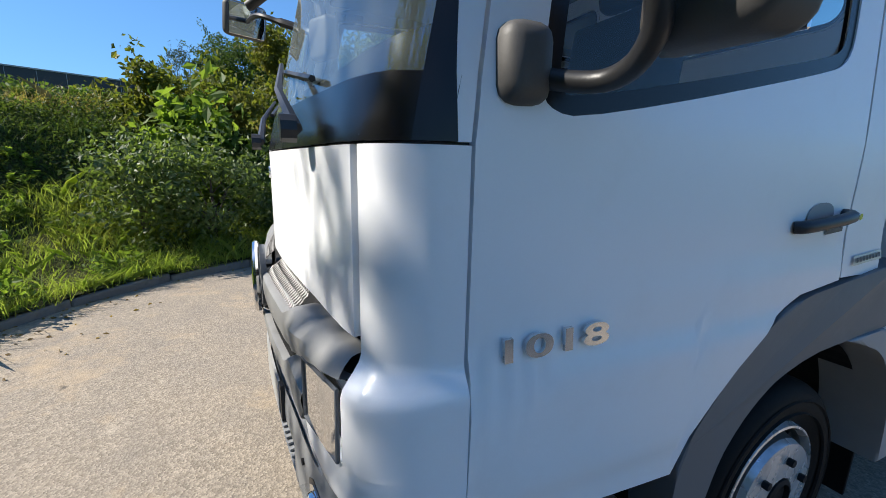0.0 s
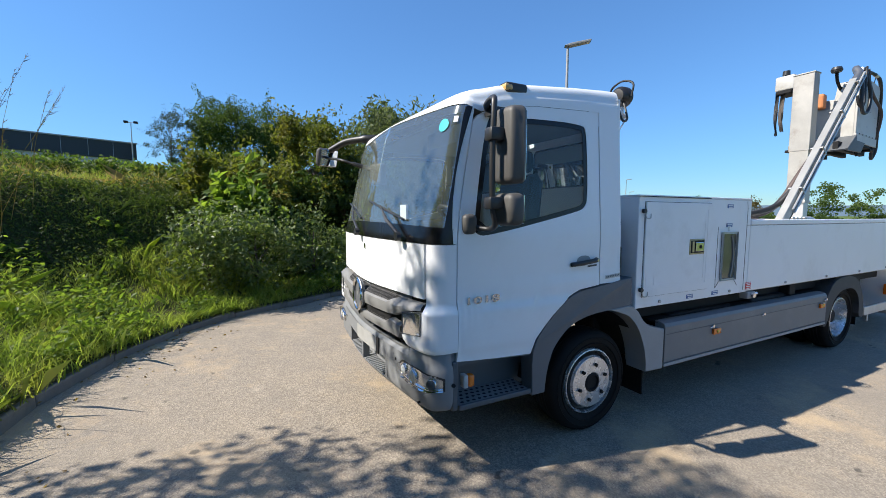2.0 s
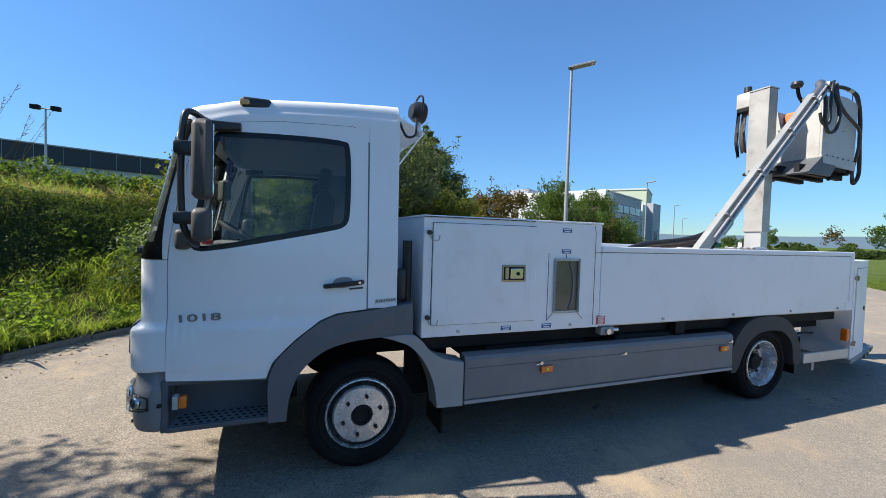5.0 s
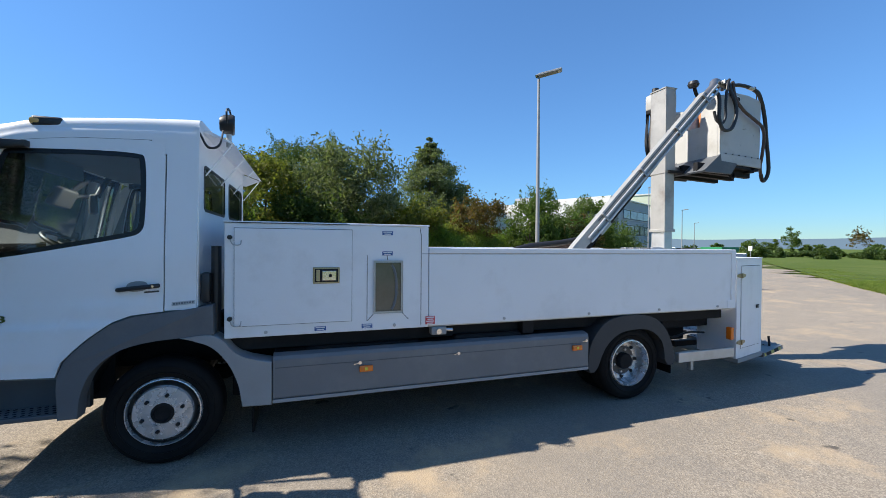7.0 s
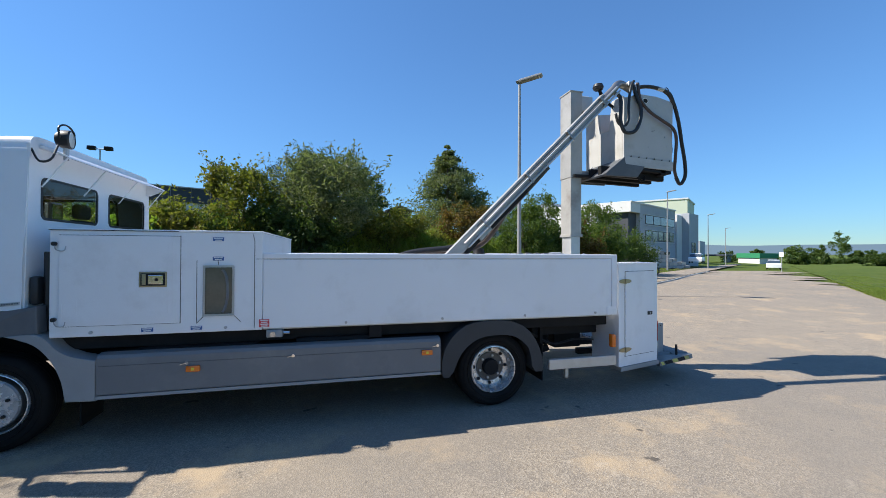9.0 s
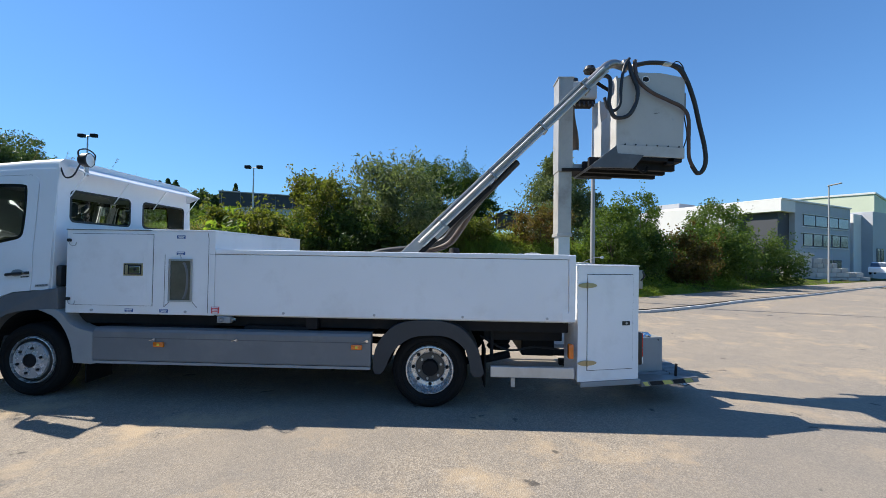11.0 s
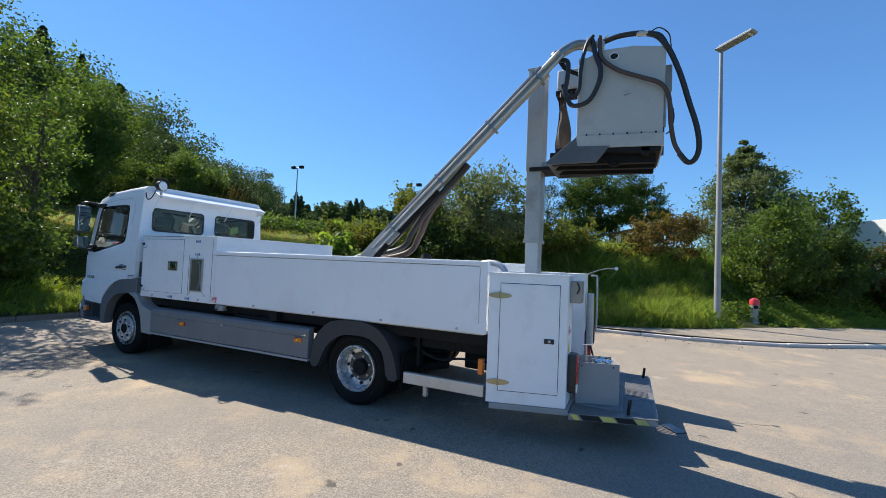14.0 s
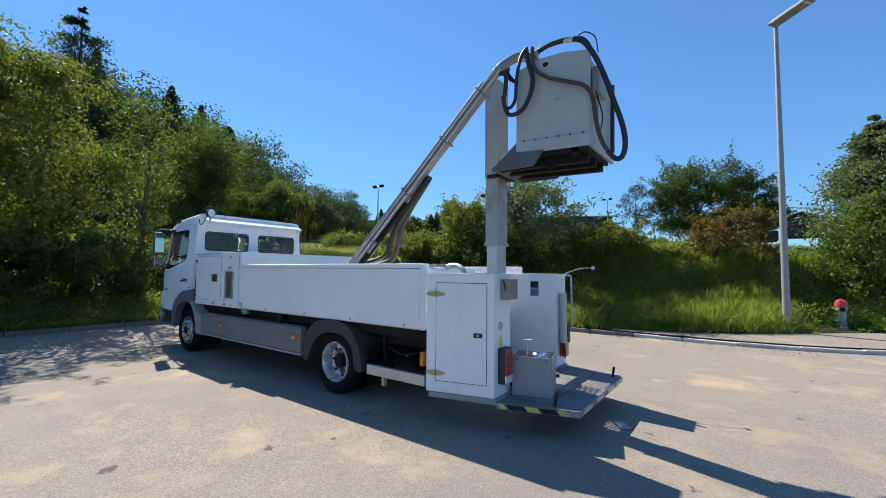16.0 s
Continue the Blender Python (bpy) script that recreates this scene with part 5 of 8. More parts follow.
for y0, y1 in ((0.04, 0.16), (2.10, 2.22)):
    part("frame_clamp", box_bm((4.28, y0, 0.78), (4.40, y1, 0.92), 0.006), DARK, truck)
for k, (a, b) in enumerate([((6.1, 0.30, 0.70), (6.95, 0.32, 0.57))]):
    a, b = Vector(a), Vector(b)
    part("air_line", tube_bm(curve_pts([a, a.lerp(b, 0.35) - Vector((0, 0, 0.1)), a.lerp(b, 0.7) - Vector((0, 0, 0.02)), b], 6), 0.013, 6), HOSE, truck, "black air line", True)

# ---- side skirts, rear arches, low bars ----
for right in (False, True):
    Y = (lambda y: 2 * YC - y) if right else (lambda y: y)
    sk = [(Y(-0.030), 0.43), (Y(-0.034), 0.44), (Y(-0.034), 0.725), (Y(-0.020), 0.752), (Y(0.03), 0.765), (Y(0.06), 0.765), (Y(0.06), 0.43)]
    skirt = part("side_skirt", prism_bm(sk, "x", 2.082, 4.975, 0.004), SKIRT, truck, "grey side skirt panel")
    part("skirt_lip", prism_bm([(Y(-0.038), 0.398), (Y(-0.038), 0.424), (Y(0.06), 0.424), (Y(0.06), 0.398)], "x", 2.082, 4.975, 0.004), LGREY, skirt)
    part("skirt_groove", box_bm((2.10, min(Y(-0.0365), Y(-0.03)), 0.662), (4.95, max(Y(-0.0365), Y(-0.03)), 0.668), 0), GREY, skirt)
    part("skirt_top", box_bm((2.082, min(Y(0.03), Y(0.3)), 0.74), (4.975, max(Y(0.03), Y(0.3)), 0.762), 0.006), DARK, skirt)
    for x in (2.79, 4.835):
        z = 0.606 if x < 3 else 0.625
        lampb = part("side_marker", box_bm((x - 0.055, min(Y(-0.034), Y(-0.058)), z - 0.026), (x + 0.055, max(Y(-0.034), Y(-0.058)), z + 0.026), 0.008, 2), AMBER, skirt, "amber side marker", True)
        part("reflector_dot", box_bm((x - 0.012, min(Y(-0.055), Y(-0.061)), z - 0.012), (x + 0.012, max(Y(-0.055), Y(-0.061)), z + 0.012), 0.002), STICKYEL, lampb)
    for x, z in ((2.74, 0.657), (3.597, 0.668), (4.94, 0.688)):
        bm = tube_bm([(x, Y(-0.033), z), (x, Y(-0.05), z)], 0.014, 12)
        tube_bm([(x, Y(-0.048), z), (x - 0.05, Y(-0.046), z - 0.01)], 0.004, 5, bm)
        part("skirt_latch", bm, CHROME, skirt, "small chrome latch", True)
    arch = chaikin([(4.99, 0.348), (5.00, 0.56), (5.055, 0.70), (5.20, 0.85), (5.36, 0.895), (5.563, 0.905), (5.76, 0.89), (5.92, 0.82), (6.045, 0.66), (6.10, 0.50), (6.133, 0.342), (5.985, 0.342), (5.97, 0.58), (5.86, 0.70), (5.74, 0.745), (5.595, 0.755), (5.42, 0.74), (5.28, 0.68), (5.166, 0.55), (5.10, 0.348)], 1)
    part("rear_arch", prism_bm(arch, "y", Y(-0.01), Y(0.55), 0.006), ARCHDARK, truck, "dull black rear wheel arch", False)
    part("rear_bar", box_bm((6.19, min(Y(0.0), Y(0.05)), 0.345), (7.03, max(Y(0.0), Y(0.05)), 0.455), 0.006), LGREY if right else ALU, truck, "aluminium underrun bar")
    part("side_marker", box_bm((6.97, min(Y(-0.005), Y(0.06)), 0.545), (7.02, max(Y(-0.005), Y(0.06)), 0.69), 0.01, 2), AMBER, truck, "amber marker lamp", True)
part("bar_bracket", box_bm((6.40, 0.03, 0.24), (6.44, 0.08, 0.36), 0.004), GALV, truck)

# ---- front equipment box ----
ebox = part("equipment_box", box_bm((1.742, 0.0, 0.905), (3.328, 2.28, 1.775), 0.008), PANEL, truck, "white full-width equipment box behind the cab")
part("box_lid", box_bm((1.735, -0.006, 1.775), (3.335, 2.286, 1.79), 0.004), PANEL, ebox)
part("lid_strip", box_bm((1.74, -0.0085, 1.7755), (2.66, -0.004, 1.7805), 0), GAP, ebox)
DX = (1.812, 2.674, 0.995, 1.735)
part("door_gap", box_bm((DX[0] - 0.004, -0.0015, DX[2] - 0.004), (DX[1] + 0.004, 0.002, DX[3] + 0.004), 0), GAP, ebox)
bd = part("box_door", box_bm((DX[0], -0.014, DX[2]), (DX[1], 0.004, DX[3]), 0.003), PANEL, ebox, "white hinged box door")
for k, (i, o) in enumerate(((0.045, 0.0), (0.095, 0.0))):
    a, b, c, d = DX[0] + 0.10 * (k + 0.2), DX[1] - 0.055 - 0.035 * k, DX[2] + 0.06 + 0.03 * k, DX[3] - 0.05 - 0.03 * k
    bm = bmesh.new()
    w = 0.0035
    for lo, hi in (((a, c), (b, c + w)), ((a, d - w), (b, d)), ((b - w, c), (b, d)), ((a, c), (a + w, c + 0.12))):
        box_bm((lo[0], -0.0158, lo[1]), (hi[0], -0.013, hi[1]), 0, 1, bm)
    part("door_crease", bm, PANEL, bd, "shallow pressed crease")
lat = part("latch_plate", box_bm((2.372, -0.020, 1.305), (2.578, -0.012, 1.435), 0.006, 2), BRASS, bd, "yellowed recessed paddle latch")
# near-black plate as the shade inside the latch recess
part("latch_recess", box_bm((2.385, -0.0215, 1.318), (2.565, -0.0195, 1.422), 0.003), GAP, lat)
part("paddle", box_bm((2.44, -0.030, 1.33), (2.552, -0.0205, 1.408), 0.005, 2), CHROME, lat, "chrome paddle handle")
part("paddle_bar", box_bm((2.395, -0.028, 1.325), (2.425, -0.021, 1.415), 0.004), BRASS, lat)
part("keyhole", tube_bm([(2.505, -0.034, 1.368), (2.505, -0.028, 1.368)], 0.014, 12), DARK, lat)
for z in (1.665, 1.055):
    hg = part("hinge_knob", tube_bm([(1.782, -0.004, z), (1.782, -0.028, z)], 0.017, 12), BLACK, ebox, "black door catch")
    part("catch_wire", tube_bm(curve_pts([(1.782, -0.02, z + 0.0), (1.80, -0.022, z - 0.05), (1.85, -0.02, z - 0.055), (1.86, -0.016, z - 0.02)], 4), 0.004, 5), GALV, hg)
part("tank_window_frame", ring_bm([(2.852, 1.045), (3.098, 1.045), (3.098, 1.485), (2.852, 1.485)], [(2.868, 1.062), (3.082, 1.062), (3.082, 1.468), (2.868, 1.468)], lambda p, off: (p[0], -0.008 - off, p[1]), 1, 40, -0.012), ALU, ebox, "aluminium frame round the sight window")
part("sight_window", box_bm((2.862, -0.004, 1.055), (3.088, 0.0015, 1.475), 0), FOGGLASS, ebox, "milky sight window showing a reel")
reel = bmesh.new()
tube_bm([(3.02 + 0.055 * math.sin(t) - 0.03, -0.0055, 1.26 + 0.19 * math.cos(t)) for t in np.linspace(0.2, 2.9, 16)], 0.012, 5, reel)
part("reel_rim", reel, SKIRT, ebox, "", True)
seam = bmesh.new()
for a, b in (((2.852, 1.04), (2.80, 0.985)), ((3.098, 1.04), (3.15, 0.985)), ((2.80, 0.985), (2.80, 1.53)), ((3.262, 0.93), (3.262, 1.70)), ((3.262, 1.70), (3.25, 1.76)), ((2.97, 1.49), (2.965, 1.53))):
    tube_bm([(a[0], -0.0005, a[1]), (b[0], -0.0005, b[1])], 0.0028, 5, seam)
part("panel_seam", seam, MIRRORGREY, ebox, "thin dark panel seams")


def sticker(x, z, w, h, bars, ground, ink, parent, y=-0.004, label="", name="sticker"):
    s = part(name, box_bm((x - w / 2, y, z - h / 2), (x + w / 2, y + 0.004, z + h / 2), 0), ground, parent, label)
    bm = bmesh.new()
    for i in range(bars):
        zz = z + h * (0.5 - (i + 0.5) / bars)
        k = 0.82 - 0.2 * (i % 2)
        box_bm((x - w * k / 2, y - 0.001, zz - h * 0.16 / bars * 1.6), (x + w * k / 2, y + 0.0005, zz + h * 0.16 / bars * 1.6), 0, 1, bm)
    part("print_bar", bm, ink, s)
    return s


for x, z in ((2.968, 1.715), (2.968, 1.545), (2.43, 0.945), (2.80, 0.945)):
    sticker(x, z, 0.088, 0.034, 2, STICKBLUE, STICKWHITE, ebox, -0.0045, "small blue instruction sticker")
sticker(3.345, 0.965, 0.085, 0.068, 4, STICKRED, STICKWHITE, truck, -0.0065, "small red warning sticker")
for x in (2.03, 3.03, 4.06, 5.0, 5.9, 6.75):
    part("bolt", tube_bm([(x, -0.001, 0.945 if x > 3.2 else 0.94), (x, -0.012, 0.945 if x > 3.2 else 0.94)], 0.013, 10), GALV, truck)
sock = part("socket_box", box_bm((3.36, 0.0, 0.83), (3.50, 0.08, 0.90), 0.01, 2), LGREY, truck, "small grey socket under the bed")
part("socket_knob", tube_bm([(3.42, 0.0, 0.865), (3.42, -0.03, 0.865)], 0.024, 12), CHROME, sock, "", True)
part("socket_plug", tube_bm([(3.50, 0.03, 0.87), (3.56, 0.02, 0.868)], 0.014, 8), CHROME, sock)
part("floor_edge", box_bm((1.75, 0.14, 0.78), (7.0, 0.40, 0.90), 0.004), DARK, truck)
part("front_duct", tube_bm([(1.665, 0.14, 0.95), (1.665, 0.14, 1.6)], 0.035, 10), BLACK, truck)
part("cab_latch", box_bm((1.575, 0.05, 1.17), (1.64, 0.14, 1.40), 0.02, 2), BLACK, truck, "black cab latch cover", True)

# ---- flatbed ----
bed = part("bed_floor", box_bm((3.33, 0.03, 0.90), (7.0, 2.25, 0.99), 0.004), ALU, truck, "aluminium bed floor")
for right in (False, True):
    Y = (lambda y: 2 * YC + 0.02 - y) if right else (lambda y: y)
    ds = part("dropside", box_bm((3.332, min(Y(0), Y(0.035)), 0.915), (6.96, max(Y(0), Y(0.035)), 1.54), 0.006), PANEL, truck, "white sheet-metal dropside")
    part("top_rail", box_bm((3.332, min(Y(-0.006), Y(0.05)), 1.543), (6.965, max(Y(-0.006), Y(0.05)), 1.592), 0.008, 2), PANEL, ds)
    part("rail_gap", box_bm((3.27, min(Y(-0.0012), Y(0.02)), 1.5395), (6.95, max(Y(-0.0012), Y(0.02)), 1.5435), 0), GREY, ds)
    part("end_post", box_bm((6.965, min(Y(-0.004), Y(0.06)), 0.912), (7.035, max(Y(-0.004), Y(0.06)), 1.59), 0.008), PANEL, truck)
    part("foot_plate", box_bm((6.90, min(Y(-0.007), Y(0.0)), 0.915), (7.03, max(Y(-0.007), Y(0.0)), 1.01), 0.003), PANEL, ds)
part("tail_rail", box_bm((6.99, 0.5, 1.38), (7.05, 1.78, 1.46), 0.006), ALU, truck)

# ---- rear cabinets, tapering inwards ----
def cabinet(Y, label):
    poly = [(7.058, Y(0.0)), (7.735, Y(0.175)), (7.735, Y(0.50)), (7.058, Y(0.50))]
    body = part("rear_cabinet", prism_bm(poly, "z", 0.315, 1.482, 0.006), PANEL, truck, label)
    part("cabinet_top", prism_bm([(7.05, Y(-0.008)), (7.745, Y(0.17)), (7.745, Y(0.505)), (7.05, Y(0.505))], "z", 1.482, 1.492, 0.002), PANEL, body)
    part("cabinet_base", prism_bm([(7.09, Y(0.0)), (7.76, Y(0.173)), (7.76, Y(0.50)), (7.09, Y(0.50))], "z", 0.262, 0.313, 0.004), LGREY, body, "grey base under the cabinet")
    return body


cab1 = cabinet(lambda y: y, "white tapered rear cabinet")
cab2 = cabinet(lambda y: 2 * YC + 0.02 - y, "white tapered rear cabinet")
ang = math.atan2(0.175, 0.677)
face = Matrix.Translation((7.058, 0.0, 0.0)) @ Matrix.Rotation(ang, 4, "Z")
gap = ring_bm([(0.10, 0.425), (0.632, 0.425), (0.632, 1.40), (0.10, 1.40)], [(0.105, 0.43), (0.627, 0.43), (0.627, 1.395), (0.105, 1.395)], lambda p, off: tuple(face @ Vector((p[0], -0.0015, p[1]))), 1, 40)
part("door_gap", gap, GAP, cab1, "dark joint round the door")
part("cabinet_door", box_bm((0.106, -0.009, 0.431), (0.626, 0.004, 1.394), 0.002), PANEL, cab1, "white cabinet door", False, face)
for z in (1.285, 0.505):
    bm = bmesh.new()
    bmesh.ops.create_circle(bm, cap_ends=True, radius=1, segments=24, matrix=face @ Matrix.Translation((0.10, -0.014, z)) @ Matrix.Rotation(radians(90), 4, "X") @ Matrix.Diagonal((0.105, 0.026, 1, 1)))
    r = bmesh.ops.extrude_face_region(bm, geom=bm.faces[:])
    bmesh.ops.translate(bm, verts=[v for v in r["geom"] if isinstance(v, bmesh.types.BMVert)], vec=(0, 0.012, 0))
    h = part("hinge", bm, BRASS, cab1, "yellowed oval strap hinge")
    part("hinge_pin", tube_bm([face @ Vector((0.10, -0.02, z - 0.028)), face @ Vector((0.10, -0.02, z + 0.028))], 0.008, 8), BRASS, h)
lk = part("door_lock", box_bm((0.50, -0.017, 0.875), (0.588, -0.008, 0.918), 0.006, 2), BLACK, cab1, "black push lock", False, face)
part("keyhole", tube_bm([(0.545, -0.0175, 0.897), (0.545, -0.021, 0.897)], 0.012, 10), GALV, lk)
tl = part("tail_lamp", box_bm((7.735, 0.245, 0.44), (7.81, 0.40, 0.78), 0.012, 2), BLACK, cab1, "tall red tail lamp", True)
for z0, z1, mt, lb in ((0.62, 0.77, RED, "red lens"), (0.525, 0.615, RED, "red lens"), (0.45, 0.52, CLEARLENS, "pale reversing lens")):
    part("lens", box_bm((7.805, 0.255, z0), (7.825, 0.39, z1), 0.006, 2), mt, tl, lb, True)
part("tail_lamp", box_bm((7.735, 1.88, 0.44), (7.81, 2.03, 0.78), 0.012, 2), RED, cab2, "tall red tail lamp", True)
sw = part("switch_box", box_bm((7.735, 0.30, 1.24), (7.835, 0.48, 1.44), 0.006), STEEL, cab1, "stainless steel switch box", False)
part("switch_lever", tube_bm(curve_pts([(7.80, 0.27, 1.33), (7.82, 0.235, 1.38), (7.80, 0.24, 1.43)], 4), 0.008, 6), BLACK, sw)
ps = part("round_sign", tube_bm([(7.736, 0.30, 0.985), (7.739, 0.30, 0.985)], 0.042, 24), STICKRED, cab1, "round red prohibition sticker")
part("sign_field", tube_bm([(7.739, 0.30, 0.985), (7.7405, 0.30, 0.985)], 0.032, 24), STICKWHITE, ps)
bm = bmesh.new()
tube_bm([(7.741, 0.30, 0.965), (7.741, 0.30, 1.005)], 0.006, 6, bm)
part("sign_mark", bm, GAP, ps)
part("warning_triangle", prism_bm([(0.255, 0.80), (0.345, 0.80), (0.30, 0.90)], "x", 7.736, 7.739), STICKYEL, cab1, "yellow warning triangle sticker")
part("panel_window", box_bm((7.38, 1.776, 1.20), (7.50, 1.782, 1.40), 0.002), STEEL, cab2, "small metal plate with a blue label")
part("panel_dark", box_bm((7.39, 1.772, 1.31), (7.49, 1.777, 1.39), 0.002), GAP, cab2)
part("panel_blue", box_bm((7.39, 1.772, 1.21), (7.49, 1.777, 1.29), 0.002), STICKBLUE, cab2)
rail = part("hand_rail", tube_bm(curve_pts([(7.78, 1.98, 1.47), (7.84, 1.98, 1.47), (7.86, 1.98, 1.40), (7.86, 1.98, 0.86), (7.84, 1.98, 0.80), (7.78, 1.98, 0.80)], 5), 0.012, 8), GALV, cab2, "galvanised grab rail", True)
part("tube_holder", tube_bm([(7.79, 1.87, 0.62), (7.79, 1.87, 1.25)], 0.045, 14), GALV, cab2, "grey upright tube", True)
part("cable_tail", tube_bm(curve_pts([(7.80, 1.86, 0.62), (7.84, 1.80, 0.50), (7.86, 1.74, 0.47)], 5), 0.012, 6), HOSE, cab2)
part("red_reflector", box_bm((7.83, 1.90, 0.62), (7.845, 1.98, 0.84), 0.01), BLACK, cab2)
for k in range(14):
    x = 7.10 + k * 0.045
    part("tread_bar", box_bm((x, 0.14 + 0.26 * (x - 7.06), 1.4905), (x + 0.012, 0.48, 1.4965), 0), ALU, cab1)

# ---- tailboard platform ----
plat = part("tail_platform", prism_bm([(7.765, 0.16), (8.20, 0.298), (8.20, 2.004), (7.765, 2.12)], "z", 0.235, 0.292, 0.004), TREAD, truck, "ribbed steel tailboard platform")
part("platform_end", prism_bm([(8.20, 0.298), (8.475, 0.385), (8.475, 0.92), (8.20, 0.92)], "z", 0.235, 0.292, 0.002), TREAD, plat)
part("platform_end", prism_bm([(8.20, 1.24), (8.475, 1.24), (8.475, 1.93), (8.20, 2.004)], "z", 0.235, 0.292, 0.002), TREAD, plat)
part("platform_end", box_bm((8.43, 0.92, 0.235), (8.475, 1.24, 0.292), 0.002), TREAD, plat)
for k in range(8):
    part("grate_bar", box_bm((8.20, 0.928 + k * 0.04, 0.262), (8.43, 0.946 + k * 0.04, 0.292), 0), TREAD, plat)
for k in range(25):
    y = 0.44 + k * 0.062
    a = 0.0 if y < 1.9 else (y - 1.9) * 3.5
    crest = prism_bm([(y, 0.291), (y + 0.009, 0.301), (y + 0.017, 0.309), (y + 0.029, 0.309), (y + 0.037, 0.301), (y + 0.046, 0.291)], "x", 7.80, 8.19 - a)
    part("platform_rib", crest, TREAD, plat, "", True)
    if not 0.88 < y < 1.24 and y < 1.88:
        part("platform_rib", prism_bm([(y, 0.291), (y + 0.009, 0.301), (y + 0.017, 0.309), (y + 0.029, 0.309), (y + 0.037, 0.301), (y + 0.046, 0.291)], "x", 8.21, 8.455), TREAD, plat, "", True)
e = Vector((8.475 - 7.765, 0.385 - 0.16, 0))
for a, b, mt in ((0.015, 0.09, HAZYEL), (0.12, 0.34, GAP), (0.35, 0.50, HAZYEL), (0.52, 0.72, GAP), (0.73, 0.86, HAZYEL), (0.87, 0.97, LGREY)):
    p0, p1 = Vector((7.765, 0.16, 0)) + e * a, Vector((7.765, 0.16, 0)) + e * b
    sh = e * 0.05
    bm = bmesh.new()
    n = Vector((e.y, -e.x, 0)).normalized() * 0.003
    vs = [p0 + n + sh + Vector((0, 0, 0.242)), p1 + n + sh + Vector((0, 0, 0.242)), p1 + n + Vector((0, 0, 0.286)), p0 + n + Vector((0, 0, 0.286))]
    bm.faces.new([bm.verts.new(v) for v in vs])
    part("hazard_stripe", bm, mt, plat)
for y in (0.62, 1.0, 1.4, 1.75):
    part("edge_plate", box_bm((8.474, y - 0.12, 0.245), (8.480, y + 0.12, 0.285), 0.002), ALU, plat)
for x, y in ((8.24, 0.40), (8.40, 1.78)):
    part("platform_pin", tube_bm([(x, y, 0.29), (x + 0.015, y + 0.02, 0.42)], 0.014, 8), DARK, plat, "short steel pin", True)
for y in (0.9, 1.4):
    part("platform_arm", box_bm((7.1, y - 0.04, 0.25), (7.9, y + 0.04, 0.33), 0.01), DARK, plat)

# metal bin standing on the platform
bin_ = thing("metal_bin", "open grey sheet-metal bin standing on the tailboard", "bin", (7.79, 0.44, 0.305))
bin_.rotation_euler[2] = 0.26
wall = 0.006
bm = bmesh.new()
for lo, hi in (((0, 0, 0), (0.385, 0.33, wall)), ((0, 0, wall), (0.385, wall, 0.38)), ((0, 0.33 - wall, wall), (0.385, 0.33, 0.38)), ((0, wall, wall), (wall, 0.33 - wall, 0.38)), ((0.385 - wall, wall, wall), (0.385, 0.33 - wall, 0.38))):
    box_bm(lo, hi, 0.001, 1, bm)
part("body", bm, LGREY, bin_)
for x in (0.05, 0.33):
    part("bolt", tube_bm([(x, 0.0, 0.35), (x, -0.006, 0.35)], 0.007, 8), DARK, bin_)
foil = thing("foil_bundle", "crumpled shiny metal foil in the bin", "foil", (8.00, 0.64, 0.60))
bm = bmesh.new()
bmesh.ops.create_icosphere(bm, subdivisions=3, radius=0.06)
for v in bm.verts:
    v.co *= 1 + 0.5 * noise.noise(v.co * 34)
    v.co.x *= 1.4
    v.co.z = v.co.z * 0.8 + 0.07
part("foil", bm, CHROME, foil)
part("wad", box_bm((-0.07, -0.07, -0.28), (0.07, 0.07, 0.06), 0.03, 2), DARK, foil)
bar = thing("t_bar", "thin steel T-bar leaning in the bin", "tool", (7.88, 0.60, 0.32))
bm = tube_bm([(0.0, 0.05, 0.0), (-0.02, 0.02, 0.50)], 0.008, 8)
tube_bm([(-0.05, 0.02, 0.495), (0.045, 0.02, 0.51)], 0.006, 8, bm)
part("bar", bm, GALV, bar, "", True)

# ---- bucket lift: mast ----
MX0, MX1, MY0, MY1 = 7.105, 7.29, 1.06, 1.33
mast = part("mast_foot", box_bm((MX0 + 0.02, MY0 + 0.02, 0.95), (MX1 - 0.02, MY1 - 0.02, 2.2), 0.006), ALU, truck, "square inner mast tube")
part("mast_sleeve", box_bm((MX0, MY0, 2.66), (MX1, MY1, 3.86), 0.006), MASTMETAL, mast, "square stained steel mast")
part("mast_sleeve", box_bm((MX0 + 0.008, MY0 + 0.008, 1.86), (MX1 - 0.008, MY1 - 0.008, 2.66), 0.006), MASTMETAL, mast, "stained lower mast tube")
part("mast_band", box_bm((MX0 - 0.004, MY0 - 0.004, 1.83), (MX1 + 0.004, MY1 + 0.004, 1.87), 0.004), MASTMETAL, mast)
part("mast_cap", box_bm((MX0 - 0.01, MY0 - 0.01, 3.855), (MX1 + 0.01, MY1 + 0.01, 3.872), 0.003), MASTMETAL, mast)

# arms carrying the basket
for y in (1.10, 1.33):
    part("carrier_arm", box_bm((7.18, y, 2.70), (7.78, y + 0.04, 2.765), 0.006), STEEL, truck, "steel carrier arm")
part("carrier_plate", box_bm((7.15, 1.03, 2.66), (7.44, 1.40, 2.70), 0.006), DARK, truck)

